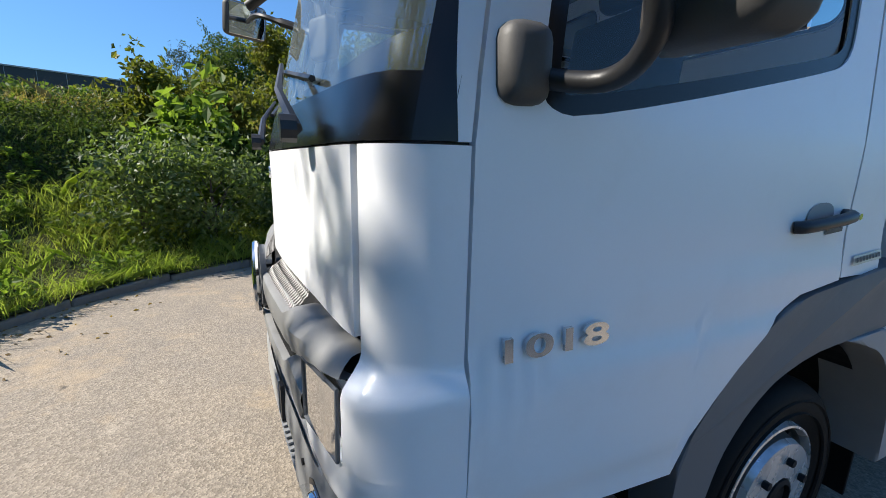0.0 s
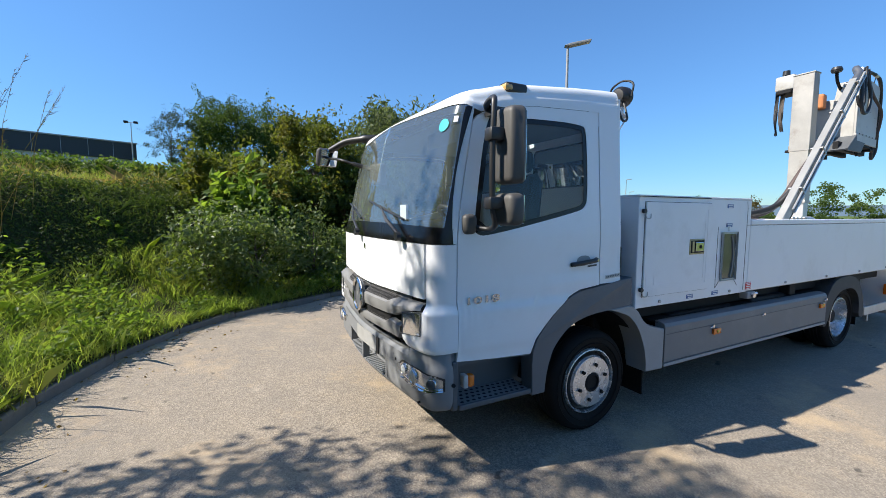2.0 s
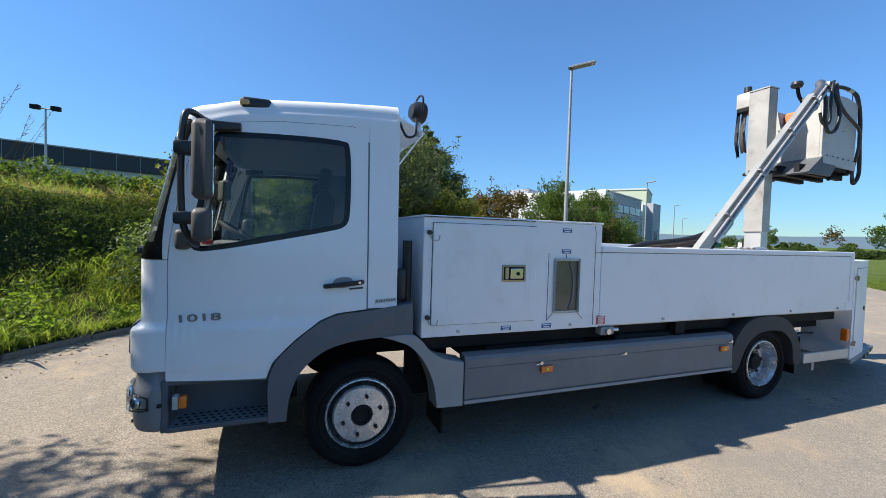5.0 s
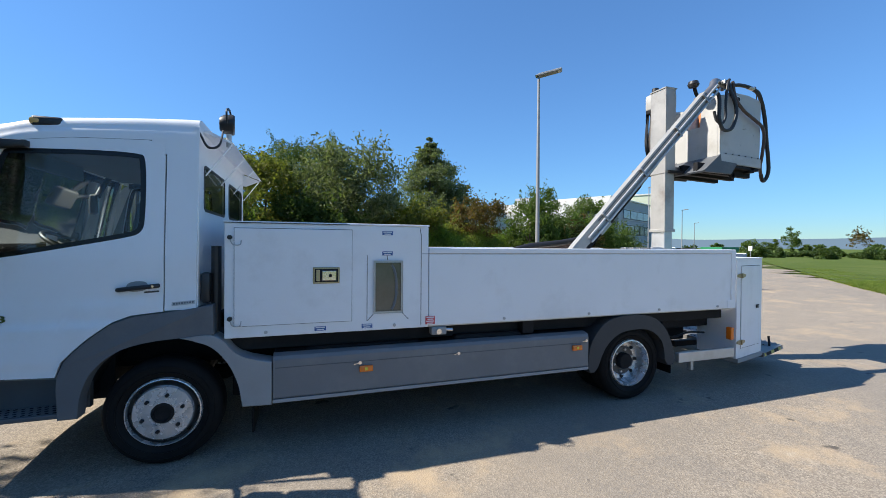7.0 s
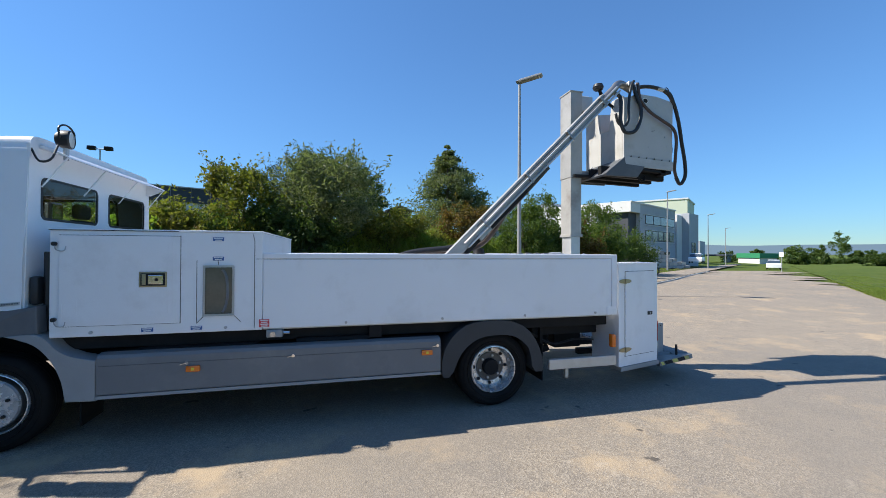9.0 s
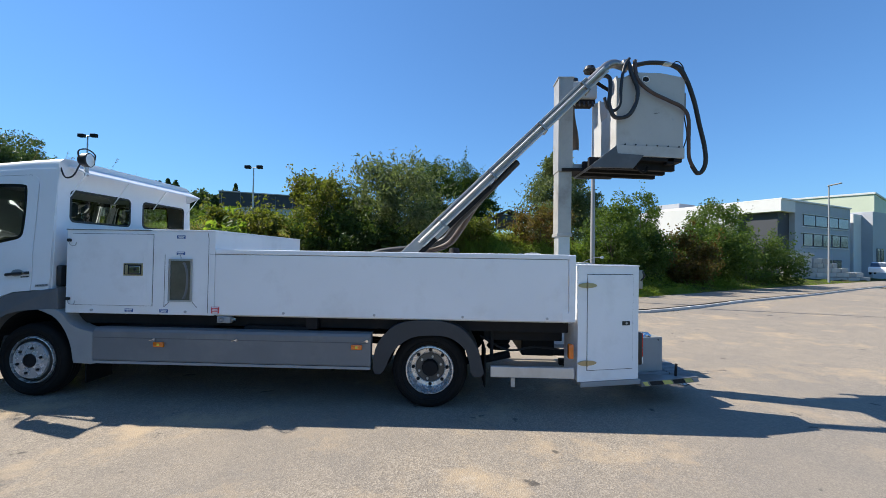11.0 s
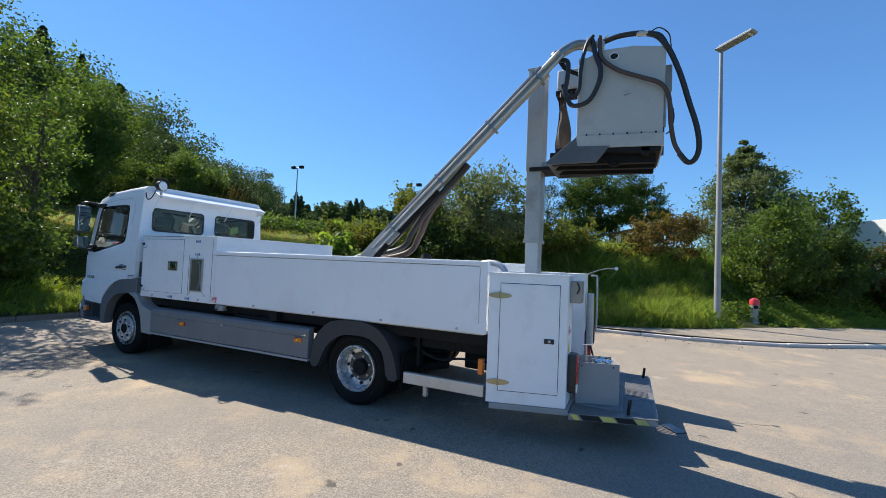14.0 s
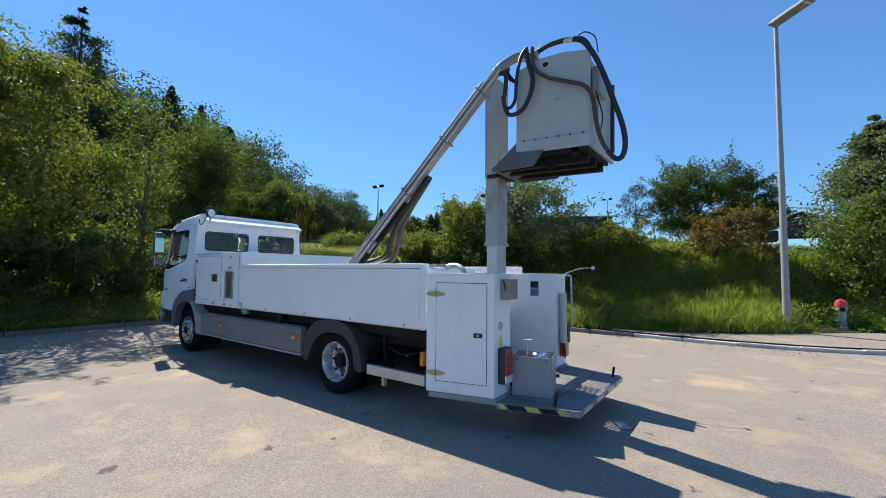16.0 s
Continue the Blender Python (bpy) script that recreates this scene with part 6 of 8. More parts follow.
# basket: walled box open at the top
BX0, BX1, BY0, BY1, BZ0, BZ1 = 7.70, 8.48, 0.72, 1.58, 2.80, 3.84
bk = part("basket_floor", box_bm((BX0, BY0, BZ0), (BX1, BY1, BZ0 + 0.03), 0.004), CREAM, truck, "underside of the lift basket")
part("basket_side", prism_bm([(BX0, BZ0), (BX1, BZ0), (BX1 + 0.02, 3.76), (BX1 - 0.01, 3.81), (8.22, 3.835), (7.90, 3.835), (7.80, 3.78), (BX0, 3.77)], "y", BY0, BY0 + 0.03, 0.006), CREAM, bk, "grey-cream basket side wall")
part("basket_side", prism_bm([(BX0, BZ0), (BX1, BZ0), (BX1 + 0.02, 3.76), (BX1 - 0.02, 3.84), (8.1, 3.84), (7.80, 3.80), (BX0, 3.77)], "y", BY1 - 0.03, BY1, 0.006), CREAM, bk, "grey-cream basket side wall")
part("basket_end", box_bm((BX1 - 0.03, BY0 + 0.03, BZ0), (BX1, BY1 - 0.03, 3.75), 0.006), CREAM, bk)
part("basket_front", prism_bm([(BY0 + 0.03, BZ0), (BY1 - 0.03, BZ0), (BY1 - 0.03, 3.72), (1.30, 3.72), (1.24, 3.40), (1.02, 3.40), (0.98, 3.80), (BY0 + 0.03, 3.80)], "x", BX0, BX0 + 0.03, 0.006), CREAM, bk, "cream front wall of the basket")
band = part("bottom_band", box_bm((BX0 - 0.012, BY0 - 0.012, BZ0 - 0.015), (BX1 + 0.014, BY0 + 0.02, BZ0 + 0.115), 0.006), CREAM, bk, "stained sheet-metal bottom band")
part("bottom_band", box_bm((BX1 - 0.02, BY0 + 0.02, BZ0 - 0.015), (BX1 + 0.014, BY1 + 0.012, BZ0 + 0.10), 0.006), CREAM, bk)
for k in range(6):
    part("rivet", tube_bm([(BX0 + 0.1 + k * 0.125, BY0 - 0.012, BZ0 + 0.118), (BX0 + 0.1 + k * 0.125, BY0 - 0.02, BZ0 + 0.118)], 0.009, 8), DARK, bk)
for x, z in ((8.36, 3.3), (8.10, 3.10), (8.40, 3.16)):
    part("rivet", tube_bm([(x, BY0 + 0.001, z), (x, BY0 - 0.008, z)], 0.008, 8), GALV, bk)
# grip opening is a near-black disc in place of shaded depth
part("grip_hole", tube_bm([(8.04, BY0 + 0.001, 3.765), (8.04, BY0 - 0.004, 3.765)], 0.035, 20), GAP, bk, "dark oval grip opening")
part("grip_ring", tube_bm([(8.04 + 0.042 * math.cos(t), BY0 - 0.003, 3.765 + 0.034 * math.sin(t)) for t in np.linspace(0, math.tau, 25)], 0.006, 6, None, False), STICKWHITE, bk)
part("scratch", tube_bm([(8.14, BY0 - 0.001, 3.36), (8.20, BY0 - 0.001, 3.375)], 0.003, 5), GREY, bk)
# sloping gusset and the dark frame under the basket
part("gusset", prism_bm([(7.40, 2.66), (7.70, 2.90), (7.71, 2.80), (8.02, 2.80), (7.90, 2.64), (7.42, 2.635)], "y", 0.70, 0.73, 0.004), GREY, bk, "sloping steel gusset plate")
part("gusset", prism_bm([(7.40, 2.66), (7.70, 2.90), (7.71, 2.80), (8.02, 2.80), (7.90, 2.64), (7.42, 2.635)], "y", 1.40, 1.43, 0.004), GREY, bk)
part("gusset_floor", prism_bm([(7.40, 2.655), (7.69, 2.885), (7.70, 2.87), (7.42, 2.635)], "y", 0.73, 1.40, 0.002), GREY, bk)
for y in (0.82, 1.05, 1.30):
    part("floor_beam", box_bm((7.42, y, 2.655), (8.44, y + 0.07, 2.79), 0.006), DARK, bk, "dark floor beam")
part("floor_beam", box_bm((8.30, 0.72, 2.71), (8.38, 1.44, 2.79), 0.006), DARK, bk)
part("floor_tray", box_bm((7.90, 0.72, 2.74), (8.47, 1.45, 2.785), 0.006), DARK, bk)
part("drip_arm", tube_bm(curve_pts([(7.95, 0.80, 2.70), (8.05, 0.80, 2.62), (8.12, 0.82, 2.68), (8.06, 0.84, 2.74)], 5), 0.016, 6), DARK, bk)
# control pod and worn canvas in the entry gap
part("control_pod", box_bm((7.37, 1.43, 3.80), (7.72, 1.70, 3.99), 0.02, 3), CREAM, bk, "cream control pod", True)
part("pod_base", box_bm((7.35, 1.46, 3.74), (7.70, 1.67, 3.80), 0.01), DARK, bk)
for k in range(5):
    part("pod_lever", tube_bm([(7.42 + 0.06 * k, 1.45, 3.76), (7.42 + 0.06 * k, 1.42, 3.69)], 0.012, 8), BLACK, bk, "", True)
for x0, w, top, n, y0, mt in ((7.35, 0.02, 3.80, 10, 1.66, BLACK), (7.37, 0.034, 3.80, 9, 1.60, CLOTH)):
    bm = bmesh.new()
    rows = []
    for i in range(n):
        z = top - i * 0.088
        rows.append([bm.verts.new((x0 + w * k * (0.75 + 0.05 * i) + 0.02 * math.sin(i * 0.7 + k), y0 + 0.03 * math.sin(k * 1.4 + i * 0.5), z - 0.03 * math.sin(k * 1.3 + x0))) for k in range(5)])
    for A, B in zip(rows, rows[1:]):
        for k in range(4):
            bm.faces.new((A[k], A[k + 1], B[k + 1], B[k]))
    bmesh.ops.solidify(bm, geom=bm.faces[:], thickness=0.008)
    part("canvas_flap", bm, mt, bk, "hanging worn canvas flap", True)
# rear outfit of the basket
part("side_box", box_bm((8.485, 0.80, 3.40), (8.56, 1.08, 3.66), 0.012, 2), LGREY, bk, "grey box on the basket's end")
part("end_rail", tube_bm([(8.52, 1.44, 2.88), (8.53, 1.44, 3.70)], 0.022, 10), BLACK, bk)
part("end_pipe", tube_bm([(8.51, 0.93, 3.05), (8.52, 0.93, 3.62)], 0.014, 8), ALU, bk)
part("inner_pad", box_bm((8.28, 1.36, 3.60), (8.42, 1.54, 3.84), 0.03, 2), PADORANGE, bk, "orange padding inside the basket")
part("knob_stem", tube_bm(curve_pts([(7.72, 0.95, 3.70), (7.55, 0.94, 3.80), (7.45, 0.925, 3.90)], 4), 0.022, 8), DARK, bk, "", True)
part("cap_knob", lathe_bm([(0.0, 0.05), (0.06, 0.04), (0.075, 0.0), (0.06, -0.035), (0.0, -0.04)], 16), BLACK, bk, "", True, Matrix.Translation((7.445, 0.921, 3.89)) @ Matrix.Rotation(radians(90), 4, "X"))
part("beacon", lathe_bm([(0.0, 0.05), (0.05, 0.04), (0.055, -0.03), (0.0, -0.04)], 16), BLACK, bk, "", True, Matrix.Translation((7.45, 1.58, 4.03)) @ Matrix.Rotation(radians(90), 4, "X"))

# ---- boom with hydraulic pipes ----
A, B = Vector((5.22, 0.572, 1.535)), Vector((7.36, 0.674, 3.632))
d = (B - A).normalized()
side_v = Vector((0, 1, 0)) - d * d.y
side_v.normalize()
up = side_v.cross(d)
if up.z < 0:
    up = -up


def beam_bm(a, b, w, h, du=0.0, bevel=0.006):
    m = Matrix.Identity(4)
    L = (b - a).length
    for i, v in enumerate((d, side_v, up)):
        for r in range(3):
            m[r][i] = v[r]
    m.translation = a + up * du
    bm = box_bm((0, -w / 2, -h / 2), (L, w / 2, h / 2), bevel)
    bm.transform(m)
    return bm


boom = part("boom", beam_bm(A, B, 0.085, 0.135), BOOMMETAL, truck, "long slanting aluminium boom")
neck = curve_pts([B - d * 0.05, B + d * 0.10, B + d * 0.22, Vector((7.60, 0.74, 3.865)), Vector((7.68, 0.77, 3.90)), Vector((7.77, 0.79, 3.89)), Vector((7.86, 0.79, 3.85))], 6)
part("boom_neck", tube_bm(neck, 0.05, 14), STEEL, boom, "curved tubular boom head", True)
for k, o in enumerate((-0.062, 0.0)):
    p = side_v * (-0.062) + up * o
    part("pipe", tube_bm([A + p + d * 0.25, B + p + d * 0.05, B + p + d * 0.22], 0.013, 8), ALU, boom, "hydraulic pipe along the boom", True)
for t in (0.2, 0.47, 0.74, 0.97):
    c0 = A.lerp(B, t)
    bmc = beam_bm(c0 - d * 0.015, c0 + d * 0.012, 0.15, 0.15, -0.01, 0.004)
    part("pipe_clamp", bmc, STEEL, boom, "dark pipe clamp")
part("boom_strip", beam_bm(A + d * 0.5, B, 0.089, 0.014, 0.035, 0), GREY, boom)
# dark under-arm and drag hoses at the foot
a2 = A - up * 0.095
part("under_arm", beam_bm(a2 + d * 0.1, a2 + d * 1.3, 0.05, 0.06), DARK, boom, "dark tilting arm under the boom")
for k, (dx, dy, dz) in enumerate(((0.0, 0.0, 0.0), (0.05, 0.08, 0.05))):
    part("foot_hose", tube_bm(curve_pts([A + d * 1.75 - up * 0.10 + side_v * 0.05, A + d * 1.1 - up * 0.12 + side_v * (0.06 + dy), Vector((5.82 + dx, 0.75 + dy, 1.93 - dz)), Vector((5.66 + dx, 0.84 + dy, 1.75 - dz)), Vector((5.36 + dx, 0.93 + dy, 1.665 - dz)), Vector((4.88 + dx, 1.02 + dy, 1.605 - dz)), Vector((4.5 + dx, 1.05 + dy, 1.48 - dz))], 6), 0.038, 10), RUSTHOSE if k else HOSE, boom, "thick dark hose at the boom's foot", True)
part("boom_knuckle", beam_bm(A + d * 0.42 - up * 0.06, A + d * 0.62 - up * 0.06, 0.11, 0.12), STEEL, boom)
part("boom_pivot", box_bm((5.0, 0.40, 0.98), (5.45, 0.75, 1.46), 0.02), STEEL, truck, "boom pivot block on the bed")

# hoses round the basket
HOSES = [
    ([(7.92, 0.76, 3.90), (8.10, 0.73, 3.925), (8.32, 0.72, 3.91), (8.48, 0.715, 3.83), (8.60, 0.735, 3.58), (8.70, 0.77, 3.25), (8.77, 0.79, 2.95), (8.79, 0.80, 2.77), (8.76, 0.82, 2.66), (8.70, 0.82, 2.64), (8.63, 0.80, 2.72)], 0.025, HOSE, "long black hose looping past the basket"),
    ([(7.90, 0.70, 3.93), (7.93, 0.675, 3.74), (8.08, 0.67, 3.60), (8.30, 0.67, 3.50), (8.45, 0.675, 3.43), (8.525, 0.69, 3.30), (8.55, 0.73, 3.0), (8.585, 0.78, 2.82), (8.645, 0.805, 2.70)], 0.021, RUSTHOSE, "brown hose across the basket's side"),
]
HEAD_HOSES = [
    ([(7.50, 0.70, 3.80), (7.60, 0.67, 3.74), (7.60, 0.655, 3.55), (7.59, 0.65, 3.42), (7.66, 0.645, 3.27), (7.81, 0.645, 3.30), (7.90, 0.65, 3.46), (7.92, 0.66, 3.62), (7.87, 0.68, 3.78), (7.82, 0.72, 3.94)], 0.024, HOSE, "black hose looped under the boom head"),
    ([(7.84, 0.70, 3.95), (7.76, 0.675, 3.82), (7.73, 0.665, 3.62), (7.72, 0.66, 3.44), (7.66, 0.665, 3.36), (7.58, 0.68, 3.40), (7.55, 0.69, 3.52)], 0.018, HOSE, "thin black hose under the boom head"),
    ([(8.34, 0.74, 3.91), (8.43, 0.76, 3.97), (8.52, 0.80, 3.92), (8.55, 0.82, 3.80)], 0.006, HOSE, "thin black cable over the basket's corner"),
    ([(8.53, 0.80, 3.40), (8.58, 0.82, 3.15), (8.56, 0.84, 2.98), (8.52, 0.83, 2.93)], 0.007, HOSE, "thin black cable on the basket's end"),
]
for ctrl, r, mt, lab in HOSES + HEAD_HOSES:
    part("hose", tube_bm(curve_pts(ctrl, 8), r, 10), mt, bk, lab, True)
part("hose_joint", tube_bm([(8.24, 0.723, 3.918), (8.34, 0.719, 3.908)], 0.026, 10), ALU, bk)
for p in ((7.86, 0.80, 3.91), (7.92, 0.76, 3.88), (7.80, 0.74, 3.92)):
    part("fitting", box_bm(tuple(c - 0.028 for c in p), tuple(c + 0.028 for c in p), 0.01, 2), ALU, bk, "metal hose fitting")
part("tap_handle", tube_bm([(7.92, 0.78, 3.93), (7.97, 0.80, 3.99)], 0.01, 6), GALV, bk)

# the basket hangs with its tail a little low
def basket_place(p):
    drop = 0.06 * sm(2.9, 3.3, p.z) * (1 - 0.8 * sm(3.8, 3.9, p.z)) + 0.035 * min(1.0, max(0.0, (p.x - 7.7) / 0.78))
    return Vector((p.x, p.y, p.z - drop))


for ob in [bk, *bk.children]:
    if ob.matrix_basis == Matrix.Identity(4):
        for v in ob.data.vertices:
            v.co = basket_place(v.co)

# fittings on the bed beside the mast
pipe = part("filler_pipe", tube_bm(curve_pts([(6.62, 0.9, 1.56), (6.76, 0.88, 1.585), (6.88, 0.86, 1.565), (6.96, 0.84, 1.50), (6.98, 0.84, 1.40)], 6), 0.034, 12), GALV, truck, "bent galvanised filler pipe", True)
part("filler_tank", box_bm((6.15, 0.55, 1.0), (6.68, 1.55, 1.565), 0.04, 3), PANEL, truck, "white tank on the bed", True)
for x in (6.22, 6.34, 6.46, 6.58):
    part("clamp_block", box_bm((x, 0.84, 1.56), (x + 0.07, 0.93, 1.605), 0.01, 2), STEEL, truck)
part("tank_cap", lathe_bm([(0.0, 0.06), (0.06, 0.055), (0.075, 0.0), (0.09, -0.03)], 20), DARK, truck, "dark round tank cap", True, Matrix.Translation((5.80, 1.17, 1.61)) @ Matrix.Rotation(radians(90), 4, "X"))
part("water_tank", box_bm((5.45, 0.75, 1.0), (6.1, 1.6, 1.58), 0.05, 3), PANEL, truck, "low white tank on the bed", True)
wl = part("work_lamp_arm", tube_bm(curve_pts([(7.72, 2.05, 1.48), (7.80, 2.09, 1.52), (7.93, 2.15, 1.565), (8.06, 2.20, 1.575)], 6), 0.005, 6), GALV, truck, "thin curved lamp arm", True)
part("lamp_head", lathe_bm([(0.0, 0.02), (0.02, 0.015), (0.024, -0.012), (0.0, -0.016)], 14), STICKWHITE, wl, "small white lamp head", True, Matrix.Translation((8.075, 2.205, 1.575)))

# ---- street furniture ----
def street_lamp(at, height, toward, label, r=0.075):
    root = thing("street_lamp", label, "street lamp", at, "street lamps")
    part("pole", tube_bm([(0, 0, -0.1), (0, 0, height * 0.45), (0, 0, height)], [r * 1.15, r * 0.9, r * 0.6], 16), LAMPGREY, root, "", True)
    t = Vector((*toward, 0)).normalized()
    m = Matrix.Rotation(math.atan2(t.y, t.x), 4, "Z")
    bm = prism_bm([(-0.12, height - 0.02), (0.05, height + 0.05), (0.80, height + 0.16), (0.84, height + 0.13), (0.80, height + 0.08), (0.0, height - 0.05)], "y", -0.15, 0.15, 0.02)
    bm.transform(m)
    part("head", bm, LAMPGREY, root, "flat grey lamp head")
    bm = prism_bm([(0.15, height + 0.0), (0.75, height + 0.075), (0.75, height + 0.07), (0.15, height - 0.006)], "y", -0.11, 0.11)
    bm.transform(m)
    part("lens", bm, STICKWHITE, root)
    return root


lp = street_lamp((10.5, 9.93, 0.12), 7.86, (0.75, -0.55), "tall galvanised street lamp beside the footway")
part("sticker_band", tube_bm([(0, 0, 1.0), (0, 0, 1.28)], 0.079, 16), AMBER, lp, "faded orange sticker band")

hyd = thing("fire_hydrant", "grey fire hydrant with a red cap on the grass", "hydrant", (11.68, 11.36, 0.13))
b_ = part("barrel", lathe_bm([(0.0, -0.05), (0.13, -0.05), (0.13, 0.03), (0.095, 0.05), (0.09, 0.45), (0.12, 0.48), (0.12, 0.56), (0.0, 0.56)], 20), LGREY, hyd, "", True, Matrix.Rotation(radians(90), 4, "X"))
b_.parent = hyd
part("cap", lathe_bm([(0.13, 0.56), (0.135, 0.60), (0.12, 0.70), (0.06, 0.75), (0.0, 0.76)], 20), STICKRED, hyd, "red cap", True, Matrix.Rotation(radians(90), 4, "X"))
part("outlet", tube_bm([(0, -0.17, 0.50), (0, 0.17, 0.50)], 0.055, 12), DARK, hyd, "", True)

# pale bars on a dark plate imitate sunlight striped by the tailboard's slots
gr = thing("drain_grate", "pale bars on the asphalt imitating sunlight through the tailboard", "drain", (8.65, 1.13, 0.0))
gr.rotation_euler[2] = radians(35)
gr.scale = (0.7, 0.7, 1)
part("grate_frame", box_bm((-0.09, -0.17, -0.03), (0.09, 0.17, 0.005), 0.003), DARK, gr)
for k in range(9):
    part("grate_bar", box_bm((-0.08, -0.155 + k * 0.035, 0.004), (0.08, -0.137 + k * 0.035, 0.010), 0.002, 1), GALV, gr)

def at_ground(x, y):
    P = np.array([[x, y]], float)
    d = side_distance(P, EDGE)
    return float(bank_z(P, d)[0] if d[0] > 0 else asphalt_z(P)[0])


# flood masts up the hill
def flood_mast(at, height, label):
    root = thing("flood_mast", label, "light mast", at, "flood masts")
    part("pole", tube_bm([(0, 0, -0.5), (0, 0, height)], [0.16, 0.09], 8), GALV, root, "", True)
    part("crossbar", tube_bm([(-1.0, 0, height), (1.0, 0, height)], 0.07, 6), GALV, root)
    for x in (-0.95, 0.95):
        part("lamp", box_bm((x - 0.42, -0.3, height - 0.15), (x + 0.42, 0.3, height + 0.35), 0.05), DARK, root)


flood_mast((-49.5, 54.5, 8.0), 10.6, "tall floodlight mast on the hillside")
flood_mast((-26.1, 58.3, at_ground(-26.1, 58.3)), 14.9 - at_ground(-26.1, 58.3), "tall floodlight mast behind the dark hall")
flood_mast((-21.7, 120.0, 11.0), 12.0, "tall floodlight mast on the hillside")

# ---- buildings ----
def wallmat(name, c):
    return surface(name, c, 0.7, var=0.06, scale=0.3, grain=3, bump=0.02, stain=tuple(a * 0.7 for a in c), stain_amt=0.25, stain_scale=0.25)


W_WHITE, W_GREY, W_DARK, W_GREEN, W_WOOD = wallmat("white_render", (0.62, 0.62, 0.60)), wallmat("grey_cladding", (0.36, 0.38, 0.41)), wallmat("dark_cladding", (0.045, 0.05, 0.06)), wallmat("pale_green_cladding", (0.55, 0.60, 0.46)), wallmat("dark_timber", (0.06, 0.04, 0.028))
PANE = surface("far_pane", (0.05, 0.07, 0.10), 0.15, var=0.15, scale=0.2, bump=0, coat=0.5)
ROOFG = surface("grey_roof", (0.12, 0.115, 0.11), 0.8, var=0.1, scale=0.5, bump=0.05)


def oriented(origin, along):
    t = Vector((*along, 0)).normalized()
    m = Matrix.Identity(4)
    m[0][0], m[1][0] = t.x, t.y
    m[0][1], m[1][1] = -t.y, t.x
    m.translation = origin
    return m


def block(root, lo, hi, mat_, name="wall", label=""):
    return part(name, box_bm(lo, hi, 0.03, 1), mat_, root, label)


def window_row(parent, x0, x1, n, y, z0, z1, gap=0.25):
    w = (x1 - x0) / n
    for k in range(n):
        f = part("window", box_bm((x0 + k * w + gap / 2, y - 0.05, z0), (x0 + (k + 1) * w - gap / 2, y + 0.05, z1), 0.01, 1), W_DARK, parent)
        part("pane", box_bm((x0 + k * w + gap / 2 + 0.07, y - 0.065, z0 + 0.07), (x0 + (k + 1) * w - gap / 2 - 0.07, y - 0.045, z1 - 0.07), 0), PANE, f)


# long dark hall on the hill
hall = thing("hall_building", "long low hall with a dark upper facade on the hill", "building", (-59.3, 106, 9.9))
hall.matrix_world = oriented((-59.3, 106, 9.9), (0.91, 0.41))
block(hall, (0, 0, -3), (40.8, 24, 5.2), W_WHITE)
block(hall, (-0.6, -0.6, 4.6), (41.4, 24.6, 8.4), W_DARK, "upper_facade", "dark blue-grey upper facade")
block(hall, (-0.8, -0.8, 8.4), (41.6, 24.8, 8.7), W_GREY, "roof")
for k in range(9):
    part("facade_post", box_bm((k * 4.6, -0.72, 4.7), (k * 4.6 + 0.07, -0.6, 8.3), 0), W_GREY, hall)
# white and grey office block by the road
off = thing("office_building", "modern white and grey office block with ribbon windows", "building", (45, 46, -2.6))
off.matrix_world = oriented((45, 46, -2.6), (0.88, 0.475))
block(off, (3.3, 0, 0), (18.7, 16, 11.6), W_GREY)
block(off, (0.6, 0.6, 0), (3.3, 16, 10.2), W_DARK, "dark_corner", "dark recessed corner under the fascia")
block(off, (-0.1, -0.05, 10.2), (3.3, 16, 11.62), W_WHITE, "white_fascia", "white fascia band over the corner")
block(off, (-0.4, 5.0, 0), (0.6, 28, 11.5), W_WHITE, "side_wing", "plain white side wall")
block(off, (0.6, 16, 0), (14, 28, 11.3), W_WHITE, "rear_wing")
window_row(off, 5.2, 18.0, 4, -0.02, 8.7, 10.1, 0.12)
window_row(off, 5.2, 18.0, 5, -0.02, 6.1, 7.7, 0.3)
window_row(off, 5.2, 16.0, 4, -0.02, 2.6, 4.4, 0.3)
for z in (8.55, 10.2, 5.95, 7.8):
    block(off, (5.0, -0.09, z - 0.05), (18.2, -0.01, z + 0.05), W_WHITE, "sill", "thin pale sill line")
block(off, (-0.1, -0.15, 11.6), (18.85, 16.2, 11.8), W_WHITE, "roof")
block(off, (3.5, 15, 11.7), (7.5, 19, 13.0), W_GREY, "roof_house", "small plant room on the roof")
grn = thing("green_hall", "tall pale green hall behind the offices", "building", (82.7, 92.5, -1.5))
grn.matrix_world = oriented((82.7, 92.5, -1.5), (0.62, -0.78))
block(grn, (0, 0, 0), (14, 16, 17.1), W_GREEN)
block(grn, (-0.2, -0.2, 17.1), (14.2, 16.2, 17.5), W_WHITE, "roof")
wht = thing("stair_tower", "plain white and grey stair tower", "building", (63.0, 56.0, -1.6))
wht.matrix_world = oriented((62.8, 55.8, -1.6), (0.88, 0.475))
block(wht, (0, 0, 0), (2.6, 10, 10.1), W_WHITE)
block(wht, (2.6, -1.2, 0), (8.0, 10, 10.5), W_GREY, "side_block")
window_row(wht, 3.6, 6.4, 2, -1.22, 3.0, 5.2, 0.4)
far = thing("far_building", "white flat-roofed building far along the road", "building", (150, 130, -3))
far.matrix_world = oriented((128, 112, -3), (0.8, 0.6))
block(far, (0, 0, 0), (14, 20, 9), W_GREY)
